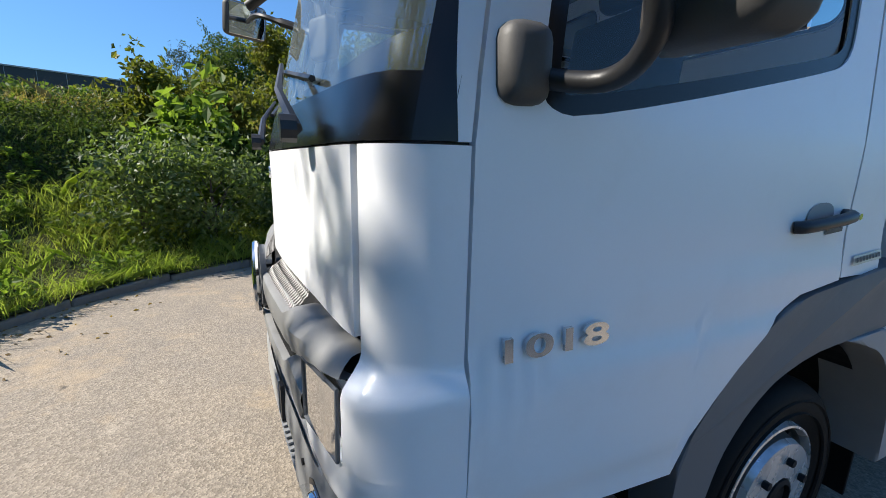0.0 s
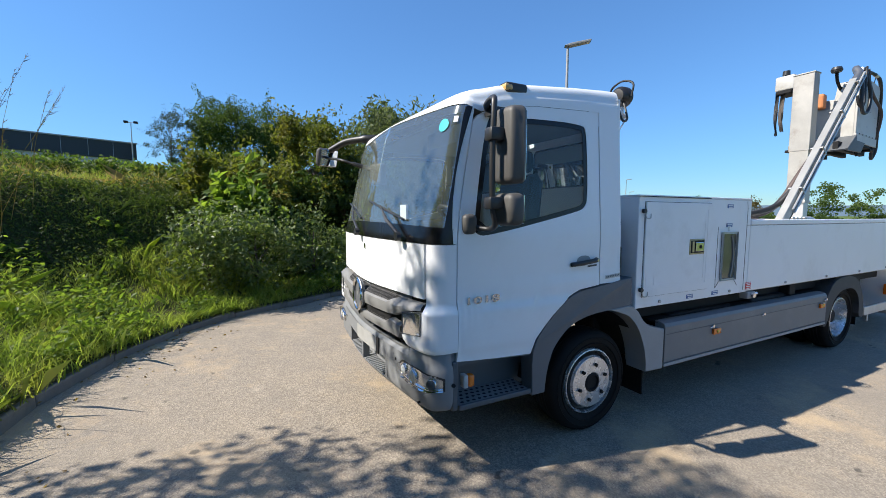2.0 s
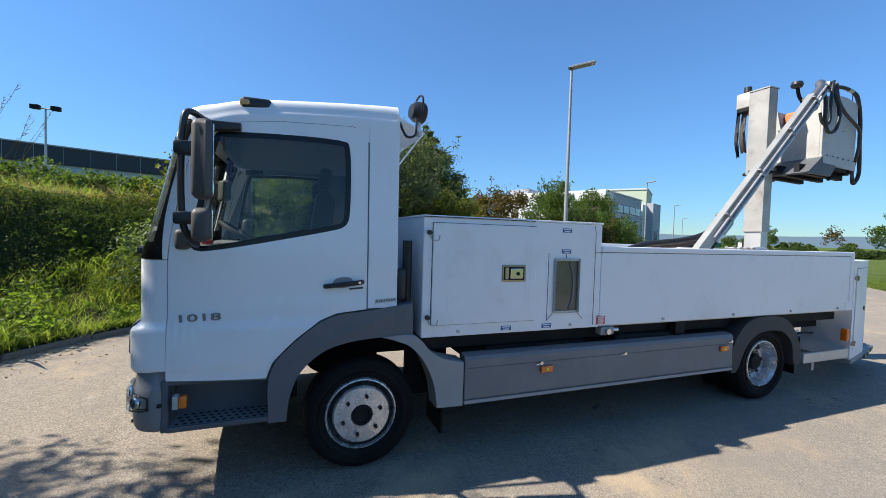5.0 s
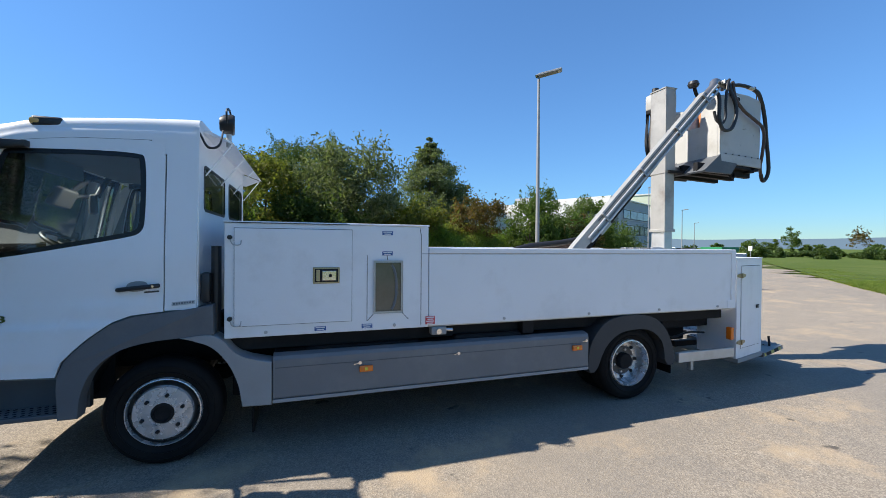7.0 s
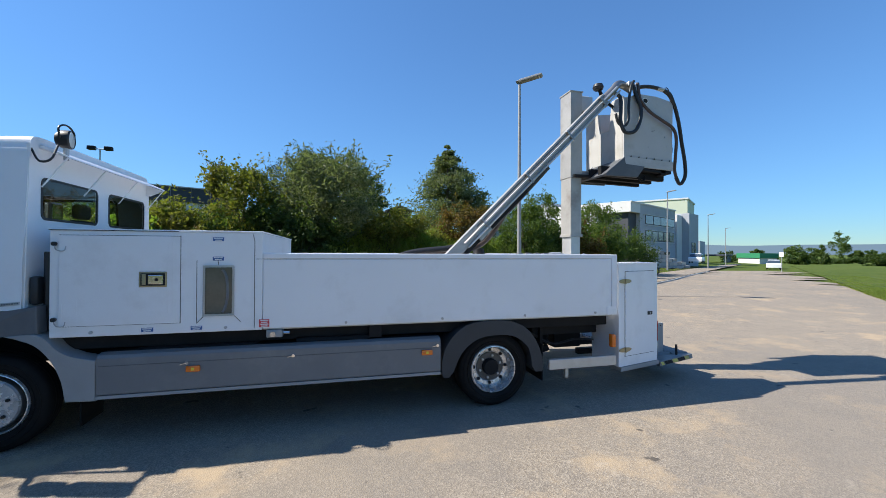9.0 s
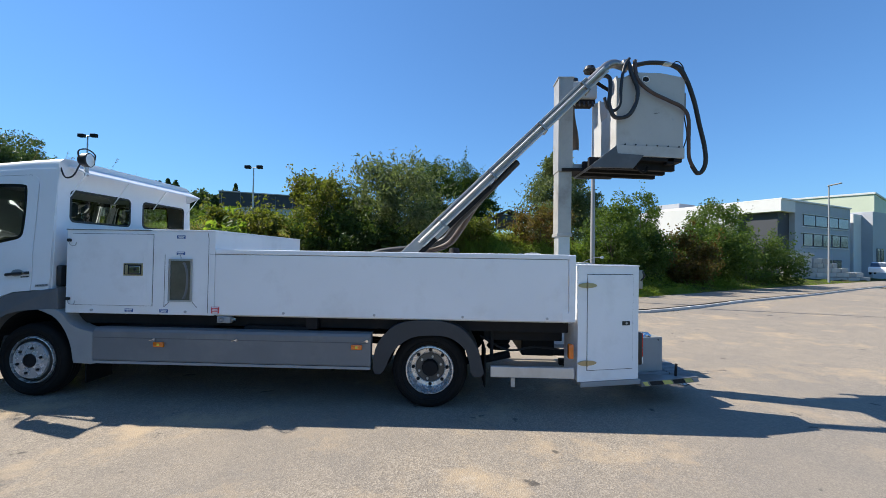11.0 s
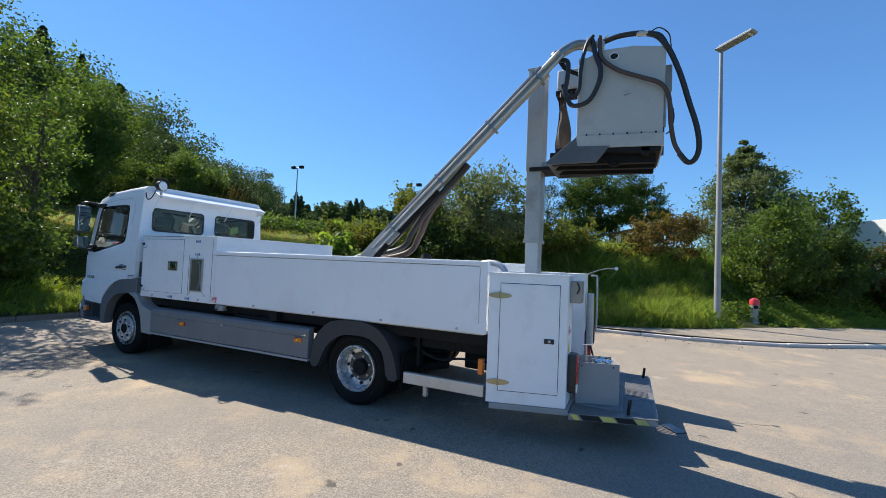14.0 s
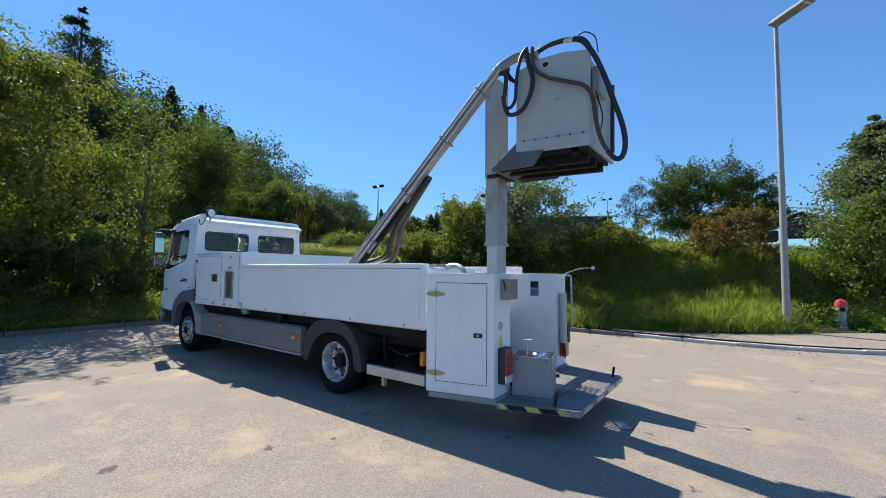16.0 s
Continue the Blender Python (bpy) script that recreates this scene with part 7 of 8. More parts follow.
block(far, (16, 4, 0), (30, 18, 9.5), W_WHITE, "wing")
window_row(far, 17, 29, 2, 3.9, 5.8, 8.0)
window_row(far, 17, 29, 2, 3.9, 2.2, 4.4)
block(far, (6, -7, 3.6), (44, -1, 4.2), W_DARK, "canopy")
for k in range(6):
    part("canopy_post", box_bm((8 + k * 7, -6.6, 0), (8.3 + k * 7, -6.3, 3.6), 0), W_GREY, far)
# wooden shed on the crest
shed = thing("shed", "dark timber shed with a shallow gable roof", "shed", (16, 96, 8.6))
block(shed, (0, 0, 0), (5.4, 6, 3.4), W_WOOD)
part("roof", prism_bm([(-0.8, 3.3), (2.7, 4.6), (6.2, 3.3), (6.2, 3.1), (2.7, 4.35), (-0.8, 3.1)], "y", -0.8, 7), ROOFG, shed)
window_row(shed, 0.8, 3.4, 2, -0.02, 2.0, 3.0, 0.15)
low = thing("low_barn", "long low barn with a brown roof", "shed", (4, 99, 8.2))
block(low, (0, 0, 0), (11.5, 6, 1.9), W_WOOD)
part("roof", prism_bm([(-0.6, 1.8), (5.5, 3.1), (12.5, 3.4), (12.5, 3.2), (5.5, 2.85), (-0.6, 1.6)], "y", -0.8, 7), surface("brown_roof", (0.15, 0.10, 0.075), 0.85, var=0.15, scale=0.8), low)
part("white_door", box_bm((1.6, -0.06, 0), (2.6, 0.02, 1.7), 0.01), W_WHITE, low)
ctn = thing("container", "pale grey corrugated container by the shed", "container", (24.2, 96, 7.4))
block(ctn, (0, 0, 0), (5.5, 3, 3.0), W_WHITE)
for k in range(18):
    part("corrugation", box_bm((0.1 + k * 0.3, -0.06, 0.1), (0.22 + k * 0.3, 0.0, 2.9), 0), W_GREY, ctn)

# block-stone retaining wall by the offices
swall = thing("stone_wall", "retaining wall of large pale stone blocks", "wall")
STONE = surface("wall_stone", (0.42, 0.40, 0.36), 0.9, var=0.2, scale=1.5, grain=20, bump=0.5, random=0.5)
blk = bmesh.new()
box_bm((-0.5, -0.5, -0.5), (0.5, 0.5, 0.5), 0.05, 2, blk)
blk_me = bpy.data.meshes.new("stone_block")
blk.to_mesh(blk_me)
blk.free()
blk_me.materials.append(STONE)
rngw = np.random.default_rng(3)
mw = oriented((38.2, 36.6, -0.6), (0.9, 0.43))
for row in range(6):
    x = rngw.uniform(-0.4, 0.4)
    while x < 15 - row * 1.9:
        L = rngw.uniform(0.8, 1.7)
        o = new("stone_block", blk_me)
        o.matrix_world = mw @ Matrix.Translation((x + L / 2, 0.12 * row + rngw.normal() * 0.04, 0.25 + row * 0.5)) @ Matrix.Diagonal((L * 0.97, 0.8, 0.48, 1))
        o.parent = swall
        x += L
street_lamp((38.0, 31.9, -0.3), 8.45, (0.6, -0.8), "tall galvanised street lamp beside the footway")
street_lamp((55.6, 43.0, -0.75), 7.9, (0.6, -0.8), "tall galvanised street lamp beside the footway")
street_lamp((82, 62.9, -1.1), 7.9, (0.6, -0.8), "tall galvanised street lamp beside the footway")


def car(at, yaw, paint, label):
    root = thing("car", label, "car", at, "parked cars")
    root.rotation_euler[2] = radians(yaw)
    part("body", prism_bm([(-2.1, 0.3), (-2.15, 0.75), (-1.95, 0.95), (1.0, 0.95), (2.0, 0.85), (2.15, 0.6), (2.1, 0.3)], "y", -0.88, 0.88, 0.08, None, 3), paint, root, "", True)
    part("cabin", prism_bm([(-1.95, 0.93), (-1.55, 1.40), (0.25, 1.44), (1.1, 0.93)], "y", -0.76, 0.76, 0.07, None, 3), PANE, root, "dark car windows", True)
    part("roof", prism_bm([(-1.5, 1.40), (-1.3, 1.46), (0.1, 1.48), (0.3, 1.42)], "y", -0.68, 0.68, 0.02), paint, root)
    for x in (-1.35, 1.35):
        for y in (-0.88, 0.70):
            w = part("wheel", lathe_bm([(0.0, 0.0), (0.2, 0.0), (0.31, 0.02), (0.32, 0.16), (0.0, 0.18)], 20), RUBBER, root, "", True, Matrix.Translation((x, y, 0.32)))
            w.parent = root
    return root


DKPAINT = surface("dark_car_paint", (0.03, 0.035, 0.04), 0.25, var=0.05, coat=0.8, bump=0)
REDPAINT = surface("dark_red_car_paint", (0.16, 0.02, 0.02), 0.25, var=0.05, coat=0.8, bump=0)
car((68.2, 43.2, -0.8), 37, WHITE, "white hatchback parked at the field's edge")
car((75.1, 48.2, -0.9), 37, DKPAINT, "dark car parked at the field's edge")
car((81.6, 53.0, -1.0), 37, REDPAINT, "dark red car parked at the field's edge")
car((57, 46.2, 0.1), 37, WHITE, "white car parked below the offices")
sg = thing("road_sign", "small road sign on a thin post by the field", "sign", (57, 34.0, -0.6))
part("post", tube_bm([(0, 0, -0.1), (0, 0, 2.4)], 0.04, 8), GALV, sg)
part("plate", box_bm((-0.04, -0.25, 1.8), (-0.01, 0.25, 2.4), 0.01), STICKWHITE, sg)
shd = thing("green_shed", "far green-roofed shed at the end of the road", "shed", (150, 108, -3.5))
block(shd, (0, 0, 0), (8, 8, 3.5), W_WHITE)
block(shd, (-0.4, -0.4, 3.5), (8.4, 8.4, 5.2), surface("green_roof", (0.03, 0.22, 0.10), 0.5), "roof")

# ---- plants ----
def unit(n, rng):
    v = rng.normal(size=(n, 3))
    return v / np.linalg.norm(v, axis=1)[:, None]


def leaf_quads(p, size, rng, aspect=0.5, flat=0.0, along=None):
    """A pointed, slightly folded leaf at each place."""
    n = len(p)
    a = unit(n, rng) if along is None else along
    a[:, 2] *= 1 - flat
    a /= np.linalg.norm(a, axis=1)[:, None]
    s = np.cross(a, unit(n, rng))
    s /= np.linalg.norm(s, axis=1)[:, None] + 1e-9
    up = np.cross(s, a)
    L = size * rng.uniform(0.6, 1.35, (n, 1))
    v = np.stack([p - a * L * 0.5, p + s * L * aspect * 0.5 + up * L * 0.08, p + a * L * 0.5, p - s * L * aspect * 0.5 + up * L * 0.08], 1)
    return v.reshape(-1, 3), np.arange(4 * n).reshape(-1, 4)


def clump_points(rng, centre, radii, n, blobs, spread=0.32, shell=0.45):
    """Places of leaves: many small clumps within an uneven ellipsoid."""
    c, r = np.array(centre), np.array(radii)
    u = unit(blobs, rng)
    k = rng.uniform(shell, 1.0, (blobs, 1)) ** 0.6
    rough = 1 + 0.22 * np.sin(u[:, :1] * 5 + rng.uniform(0, 6)) * np.cos(u[:, 1:2] * 4 + rng.uniform(0, 6))
    bc = c + u * k * r * rough
    w = rng.uniform(0.5, 1.4, blobs)
    which = rng.choice(blobs, n, p=w / w.sum())
    off = unit(n, rng) * rng.uniform(0.05, 1.0, (n, 1)) ** 0.5
    return bc[which] + off * (r.mean() * spread * w[which][:, None]) * np.array([1, 1, 0.75]), bc


def limb_mesh(rng, base, top, r0, tips, bend=0.15, sides=7):
    """A tapered trunk with limbs reaching to the tips."""
    bm = bmesh.new()
    base, top = Vector(base), Vector(top)
    H = (top - base).length
    trunk = [base.lerp(top, t) + Vector((rng.normal(), rng.normal(), 0)) * bend * 0.25 * H * t * (1 - t) for t in np.linspace(0, 1, 7)]
    tube_bm(trunk, [r0 * (1.25 if i == 0 else 1 - 0.8 * i / 6) for i in range(7)], sides, bm)
    for tip in tips:
        tip = Vector(tip)
        h = min(0.92, max(0.12, (tip.z - base.z) / H * rng.uniform(0.35, 0.75)))
        i = h * 6
        s = trunk[int(i)].lerp(trunk[min(6, int(i) + 1)], i - int(i))
        mid = s.lerp(tip, 0.5) + Vector((rng.normal(), rng.normal(), abs(rng.normal()))) * 0.06 * (tip - s).length
        rr = r0 * 0.42 * (1 - 0.7 * h)
        tube_bm([s, s.lerp(mid, 0.5), mid, tip], [rr, rr * 0.75, rr * 0.5, rr * 0.12], 5, bm, False)
    return bm


def tree(name, label, base, height, crown, n, leaf, leafmat, seed, blobs=60, r0=0.12, tips=14, cat="tree", aspect=0.5, low=0.3, group="", spread=0.32):
    """A tree or bush: crown = (rx, ry); low = where the crown begins, as a part of the height."""
    rng = np.random.default_rng(seed)
    root = thing(name, label, cat, base, group)
    rz = height * (1 - low) / 2
    c = (0, 0, height - rz)
    pts, bc = clump_points(rng, c, (crown[0], crown[1], rz), n, blobs, spread)
    shoots = bc[rng.choice(len(bc), min(len(bc), 60), replace=False)]
    way = (shoots - np.array(c)) / np.array([crown[0], crown[1], rz]) + np.array([0, 0, 0.35]) + rng.normal(size=shoots.shape) * 0.25
    way /= np.linalg.norm(way, axis=1)[:, None]
    reach = (0.5 * (crown[0] + crown[1]) * rng.uniform(0.25, 0.75, len(shoots)))[:, None]
    per = max(10, n // 420)
    t = rng.uniform(0.1, 1, (len(shoots), per, 1))
    line = shoots[:, None] + (way * reach)[:, None] * t + rng.normal(size=(len(shoots), per, 3)) * leaf * 0.55
    pts = np.concatenate([pts, line.reshape(-1, 3)])
    v, f = leaf_quads(pts, leaf, rng, aspect)
    pick = bc[rng.choice(len(bc), min(tips, len(bc)), replace=False)]
    part("trunk", limb_mesh(rng, (0, 0, -0.15), (rng.normal() * 0.1, rng.normal() * 0.1, height * 0.8), r0, pick), BARK, root, "", True)
    put("crown", mesh_of("crown", v, f), leafmat, root)
    return root


def conifer(name, label, base, height, radius, n, leaf, leafmat, seed, low=0.15, layers=16):
    rng = np.random.default_rng(seed)
    root = thing(name, label, "tree", base)
    P, tips = [], []
    per = n // (layers * 9)
    for i in range(layers):
        h = height * (low + (0.98 - low) * i / (layers - 1))
        R = radius * (0.75 + 0.25 * min(1, i / 4)) * (1 - (i / (layers - 1)) ** 1.8 * 0.94) * rng.uniform(0.8, 1.15)
        for k in range(9):
            a = rng.uniform(0, math.tau)
            L = R * rng.uniform(0.6, 1.1)
            tip = np.array([math.cos(a) * L, math.sin(a) * L, h - 0.12 * L + rng.normal() * 0.1])
            t = rng.uniform(0.15, 1, per)[:, None] ** 0.7
            line = np.array([0, 0, h]) * (1 - t) + tip * t
            P.append(line + rng.normal(size=(per, 3)) * np.array([0.16, 0.16, 0.1]) * R * (0.35 + 0.8 * t))
            if k < 3:
                tips.append(tip * 0.9 + np.array([0, 0, h * 0.1]))
    v, f = leaf_quads(np.concatenate(P), leaf, rng, 0.42)
    part("trunk", limb_mesh(rng, (0, 0, -0.3), (0, 0, height * 0.95), height * 0.016, tips, 0.02), BARK, root, "", True)
    put("crown", mesh_of("crown", v, f), leafmat, root)
    return root



# bushes and trees on the bank: name, label, x, y, height, crown radii, leaves, leaf length, material, low
BANKPLANTS = [
    ("bush", "bushy hazel shrub with pale glossy leaves on the bank", -1.4, 5.85, 1.72, (0.62, 0.6), 3600, 0.085, LEAF_HAZEL, 0.0),
    ("bush", "bushy hazel shrub with pale glossy leaves on the bank", -0.65, 6.2, 1.62, (0.85, 0.7), 4800, 0.085, LEAF_HAZEL, 0.0),
    ("bush", "leafy bright green sapling on the bank", -0.8, 7.5, 2.6, (0.6, 0.5), 1600, 0.22, LEAF_BRIGHT, 0.1),
    ("bush", "dense green shrub on the bank", 0.5, 7.0, 1.6, (0.9, 0.7), 5200, 0.085, LEAF_HAZEL, 0.0),
    ("bush", "tangled yellow-green shrub at the bank's crest", -1.2, 9.0, 2.95, (1.2, 1.1), 7000, 0.09, LEAF_YEL, 0.0),
    ("tree", "slim yellow-green willow shrub at the bank's crest", 1.15, 9.9, 4.3, (1.1, 1.15), 16000, 0.075, LEAF_YEL, 0.05),
    ("bush", "dark green shrub on the bank", 1.8, 9.4, 3.1, (1.3, 1.0), 9000, 0.09, LEAF_DARK, 0.0),
    ("tree", "silvery olive-leaved tree on the bank", 3.5, 10.2, 5.1, (1.75, 1.6), 15000, 0.17, LEAF_SILVER, 0.1),
    ("bush", "dark green shrub under the tree", 2.9, 9.2, 2.9, (1.4, 0.9), 9000, 0.09, LEAF_DARK, 0.0),
    ]
REARPLANTS = [
    ("bush", "yellow-green weeds and shrub on the bank", 5.9, 11.2, 3.1, (1.3, 1.0), 9000, 0.09, LEAF_YEL, 0.0),
    ("bush", "green shrub with reddish leaves on the bank", 7.4, 12.4, 2.3, (1.0, 0.8), 4000, 0.095, LEAF_YEL, 0.0),
    ("bush", "rust-tinged shrub at the bank's crest", 9.4, 13.2, 3.75, (1.25, 1.1), 7000, 0.085, LEAF_RUST, 0.0),
    ("bush", "dense dark green shrub beside the lamp post", 12.9, 14.4, 3.9, (1.35, 1.2), 12000, 0.09, LEAF_MID, 0.0),
    ("bush", "dense dark green shrub beside the lamp post", 14.4, 15.4, 3.2, (1.5, 1.2), 11000, 0.10, LEAF_DARK, 0.0),
    ("tree", "young green tree above the shrubs", 15.4, 17.3, 5.0, (1.0, 1.0), 7000, 0.13, LEAF_MID, 0.15),
    ("bush", "brownish green shrub by the footway", 17.4, 17.6, 3.1, (1.9, 1.4), 13000, 0.12, LEAF_RUST, 0.0),
    ("bush", "dense dark green shrub by the footway", 20.4, 19.6, 3.7, (2.0, 1.6), 13000, 0.12, LEAF_MID, 0.0),
    ("tree", "young green tree above the shrubs", 22.2, 22.5, 5.6, (1.6, 1.5), 9000, 0.16, LEAF_MID, 0.1),
    ("bush", "dense green shrub by the footway", 24.8, 23.0, 4.1, (2.3, 1.5), 12000, 0.13, LEAF_MID, 0.0),
    ("bush", "low green shrub by the footway", 27.8, 24.8, 2.4, (2.2, 1.3), 8000, 0.12, LEAF_DARK, 0.0),
]
for i, (nm, lab, x, y, top, cr, n, lf, mt, low) in enumerate(BANKPLANTS + REARPLANTS):
    z = at_ground(x, y) - 0.05
    crisp = 1.0 if lf > 0.12 or mt is LEAF_HAZEL else 1.4
    tree(nm, lab, (x, y, z), (top - z) / 1.04, cr, int(n * 0.72), lf * crisp, mt, 100 + i, 70, 0.035 * (top - z) ** 0.5, 16, "tree" if nm == "tree" else "bush", 0.3 if mt is LEAF_SILVER else 0.5, low, "shrubs on the bank", 0.46 if mt is LEAF_HAZEL else 0.32)

# tall leafy trees at the kerb before the truck
for i, (x, y, h, cr, n) in enumerate([(-5.1, 1.1, 5.7, (1.0, 0.9), 4500), (-5.6, -1.0, 6.0, (1.8, 1.7), 22000), (-5.9, -3.6, 6.3, (2.1, 2.0), 22000), (-4.2, 0.1, 2.0, (1.1, 1.2), 9000), (-4.3, -2.4, 2.4, (1.2, 1.6), 10000), (-5.0, -6.0, 6.0, (1.9, 2.0), 14000)]):
    tree("tree", "tall leafy green tree overhanging the kerb", (x, y, at_ground(x, y) - 0.1), h, cr, n, 0.11, (LEAF_MID, LEAF_YEL, LEAF_MID)[i % 3], 300 + i, 90, 0.07, 22, "tree", 0.5, 0.04, "trees at the kerb", 0.26)

# single trees far off
conifer("tree", "tall open-crowned pine above the wood", (-57.2, 9.5, at_ground(-57.2, 9.5)), 35 - at_ground(-57.2, 9.5), 7.4, 16000, 0.3, LEAF_PINE, 409, 0.4, 10)
tree("tree", "broad round-crowned green tree far up the hill", (0.8, 122, 11), 20, (11, 10), 34000, 0.55, LEAF_DARK, 401, 130, 0.5, 30, low=0.0, spread=0.26)
tree("tree", "round-crowned green tree far up the hill", (13, 125, 11), 16, (6, 6), 14000, 0.5, LEAF_DARK, 402, 70, 0.4, 20, low=0.0, spread=0.26)
tree("tree", "tall thin pine with bare trunk up the hill", (-13.6, 118, 9.5), 16.8, (5.0, 4.4), 6500, 0.34, LEAF_PINE, 403, 46, 0.22, 30, low=0.22, spread=0.26)
conifer("tree", "large grey-green spreading tree behind the shrubs", (23, 66.5, 4.0), 17.0, 8.0, 24000, 0.5, LEAF_SILVER, 404, 0.05)
tree("tree", "grey-green tree behind the shrubs", (27.5, 68, 5), 11, (4.0, 4.0), 7000, 0.5, LEAF_SILVER, 405, 60, 0.3, 20, low=0.05)


def crowd(name, label, spots, leaves, leafmat, seed, leaf, cat="trees", pointed=False):
    """Many far trees in one piece."""
    rng = np.random.default_rng(seed)
    V, F, n0 = [], [], 0
    for x, y, z, h, r in spots:
        if pointed:
            t = rng.uniform(0, 1, leaves) ** 0.7
            a = rng.uniform(0, math.tau, leaves)
            rr = r * 1.25 * (1 - t) ** 0.8 * rng.uniform(0.3, 1.1, leaves) * (0.5 + 0.5 * np.abs(np.sin(t * h * 1.1 + x) + 0.6 * np.sin(a * 3 + t * 9 + y))) + 0.1
            p = np.stack([x + np.cos(a) * rr, y + np.sin(a) * rr, z + h * (0.08 + 0.92 * t)], 1)
        else:
            p, _ = clump_points(rng, (x, y, z + h * 0.53), (r, r, h * 0.47), leaves, 26, 0.4, 0.1)
        v, f = leaf_quads(p, leaf, rng, 0.7)
        V.append(v)
        F.append(f + n0)
        n0 += len(v)
    ob = put(name, mesh_of(name, np.concatenate(V), np.concatenate(F)), leafmat)
    return tagged(ob, label, cat, kind="stuff")


rng = np.random.default_rng(7)


def polar(az, dist):
    return 6 + dist * math.cos(radians(az)), -3 + dist * math.sin(radians(az))


# wooded hillside beyond the front of the truck
spots, spots2 = [], []
for az in np.arange(138, 196, 1.25):
    for k in range(3):
        dist = 62 + 14 * k + rng.uniform(-4, 4) + (max(0, 150 - az)) * 3.2
        x, y = polar(az + rng.uniform(-0.6, 0.6), dist)
        z = at_ground(x, y)
        h = 10.5 + 10.5 * float(smooth(140, 168, np.array(az))) + rng.uniform(-2, 2.5)
        (spots if rng.random() < 0.86 else spots2).append((x, y, z - 0.5, h * (1.0 if k < 2 else 1.12), rng.uniform(3.6, 6.0)))
crowd("woodland", "dense dark green broadleaf wood on the hillside", spots, 3400, LEAF_WOOD, 11, 0.34)
crowd("conifer_wood", "dark spruces among the hillside wood", [(x, y, z, h * 1.08, r * 0.95) for x, y, z, h, r in spots2], 3000, LEAF_PINE, 12, 0.42, pointed=True)
spots, spots2 = [], []
for az in np.arange(117, 146, 0.27):
    dist = 178 + rng.uniform(-14, 14)
    x, y = polar(az + rng.uniform(-0.3, 0.3), dist)
    (spots if rng.random() < 0.5 else spots2).append((x, y, at_ground(x, y) - 0.6, rng.uniform(9.5, 13.5) + 1.8 * math.sin(az * 1.7), rng.uniform(2.0, 3.2)))
crowd("spruce_row", "row of dark spruces along the hill's skyline", [(x, y, z, h * 0.9, r * 1.3) for x, y, z, h, r in spots], 700, LEAF_WOOD, 13, 0.8, pointed=True)
crowd("far_wood", "pale green broadleaf wood along the hill's skyline", [(x, y, z, h * 0.8, r * 1.3) for x, y, z, h, r in spots2], 600, LEAF_WOOD, 16, 0.9)
# nearer round trees before the wood
for az_, dist, top, r, sd in ((154.3, 44, 17.2, 3.6, 501), (150.2, 50, 14.0, 3.4, 502), (146.2, 46, 11.2, 3.4, 503), (142.6, 47, 9.6, 3.2, 504), (158.5, 40, 13.5, 3.6, 505)):
    x, y = polar(az_, dist)
    z = at_ground(x, y)
    tree("tree", "round leafy tree at the foot of the wood", (x, y, z), top - z, (r, r), 24000, 0.18, LEAF_MID if sd % 2 else LEAF_WOOD, sd, 70, 0.2, 16, "tree", 0.6, 0.02, "trees at the wood's foot", 0.3)
# hedges before the meadow
spots = []
for az in np.arange(92, 137, 0.8):
    x, y = polar(az, 26 + rng.uniform(-2, 4))
    spots.append((x, y, at_ground(x, y) - 0.3, rng.uniform(0.7, 1.3), rng.uniform(0.9, 1.5)))
crowd("hedge", "low green hedge below the meadow", spots, 900, LEAF_MID, 14, 0.16, "hedge")
# scattered trees beyond the field, along the road's far end
spots = []
for az in np.concatenate([np.arange(8, 37.0, 0.8), np.arange(38.5, 41, 0.7)]):
    dist = 215 + rng.uniform(-30, 110)
    x, y = polar(az + rng.uniform(-0.4, 0.4), dist)
    spots.append((x, y, -3.9, rng.uniform(2.5, 6.5), rng.uniform(2, 4.5)))
crowd("far_trees", "scattered trees along the far side of the field", spots, 1500, LEAF_DARK, 15, 0.7)


def far_tree(az, width, foot, top, dist=400):
    """Place and size of a tree seen from the yard between two elevations in degrees."""
    x, y = 2 + dist * math.cos(radians(az)), -3.3 + dist * math.sin(radians(az))
    low, high = 1.6 + dist * math.tan(radians(foot)), 1.6 + dist * math.tan(radians(top))
    return x, y, low, high - low, dist * math.tan(radians(width / 2))


crowd("far_trees", "round green trees beyond the field", [far_tree(*q_) for q_ in ((30.8, 1.6, -0.8, 2.4), (34.5, 1.7, -0.8, 1.05), (32.5, 1.6, -0.8, 0.95), (22.0, 2.6, -0.9, 3.35, 300), (19.6, 2.4, -0.9, 3.7, 300), (24.6, 1.9, -1.1, 0.3, 250), (28.6, 1.3, -0.7, 0.35), (27.7, 1.2, -0.7, 0.25), (29.6, 1.0, -0.7, 0.3), (37.5, 1.2, -0.5, 0.5), (17.0, 2.6, -0.9, 2.6, 320))], 1700, LEAF_MID, 17, 1.0)
crowd("far_trees", "brownish bare-topped tree beyond the field", [far_tree(25.8, 1.9, 0.0, 2.1)], 900, LEAF_RUST, 18, 1.0)

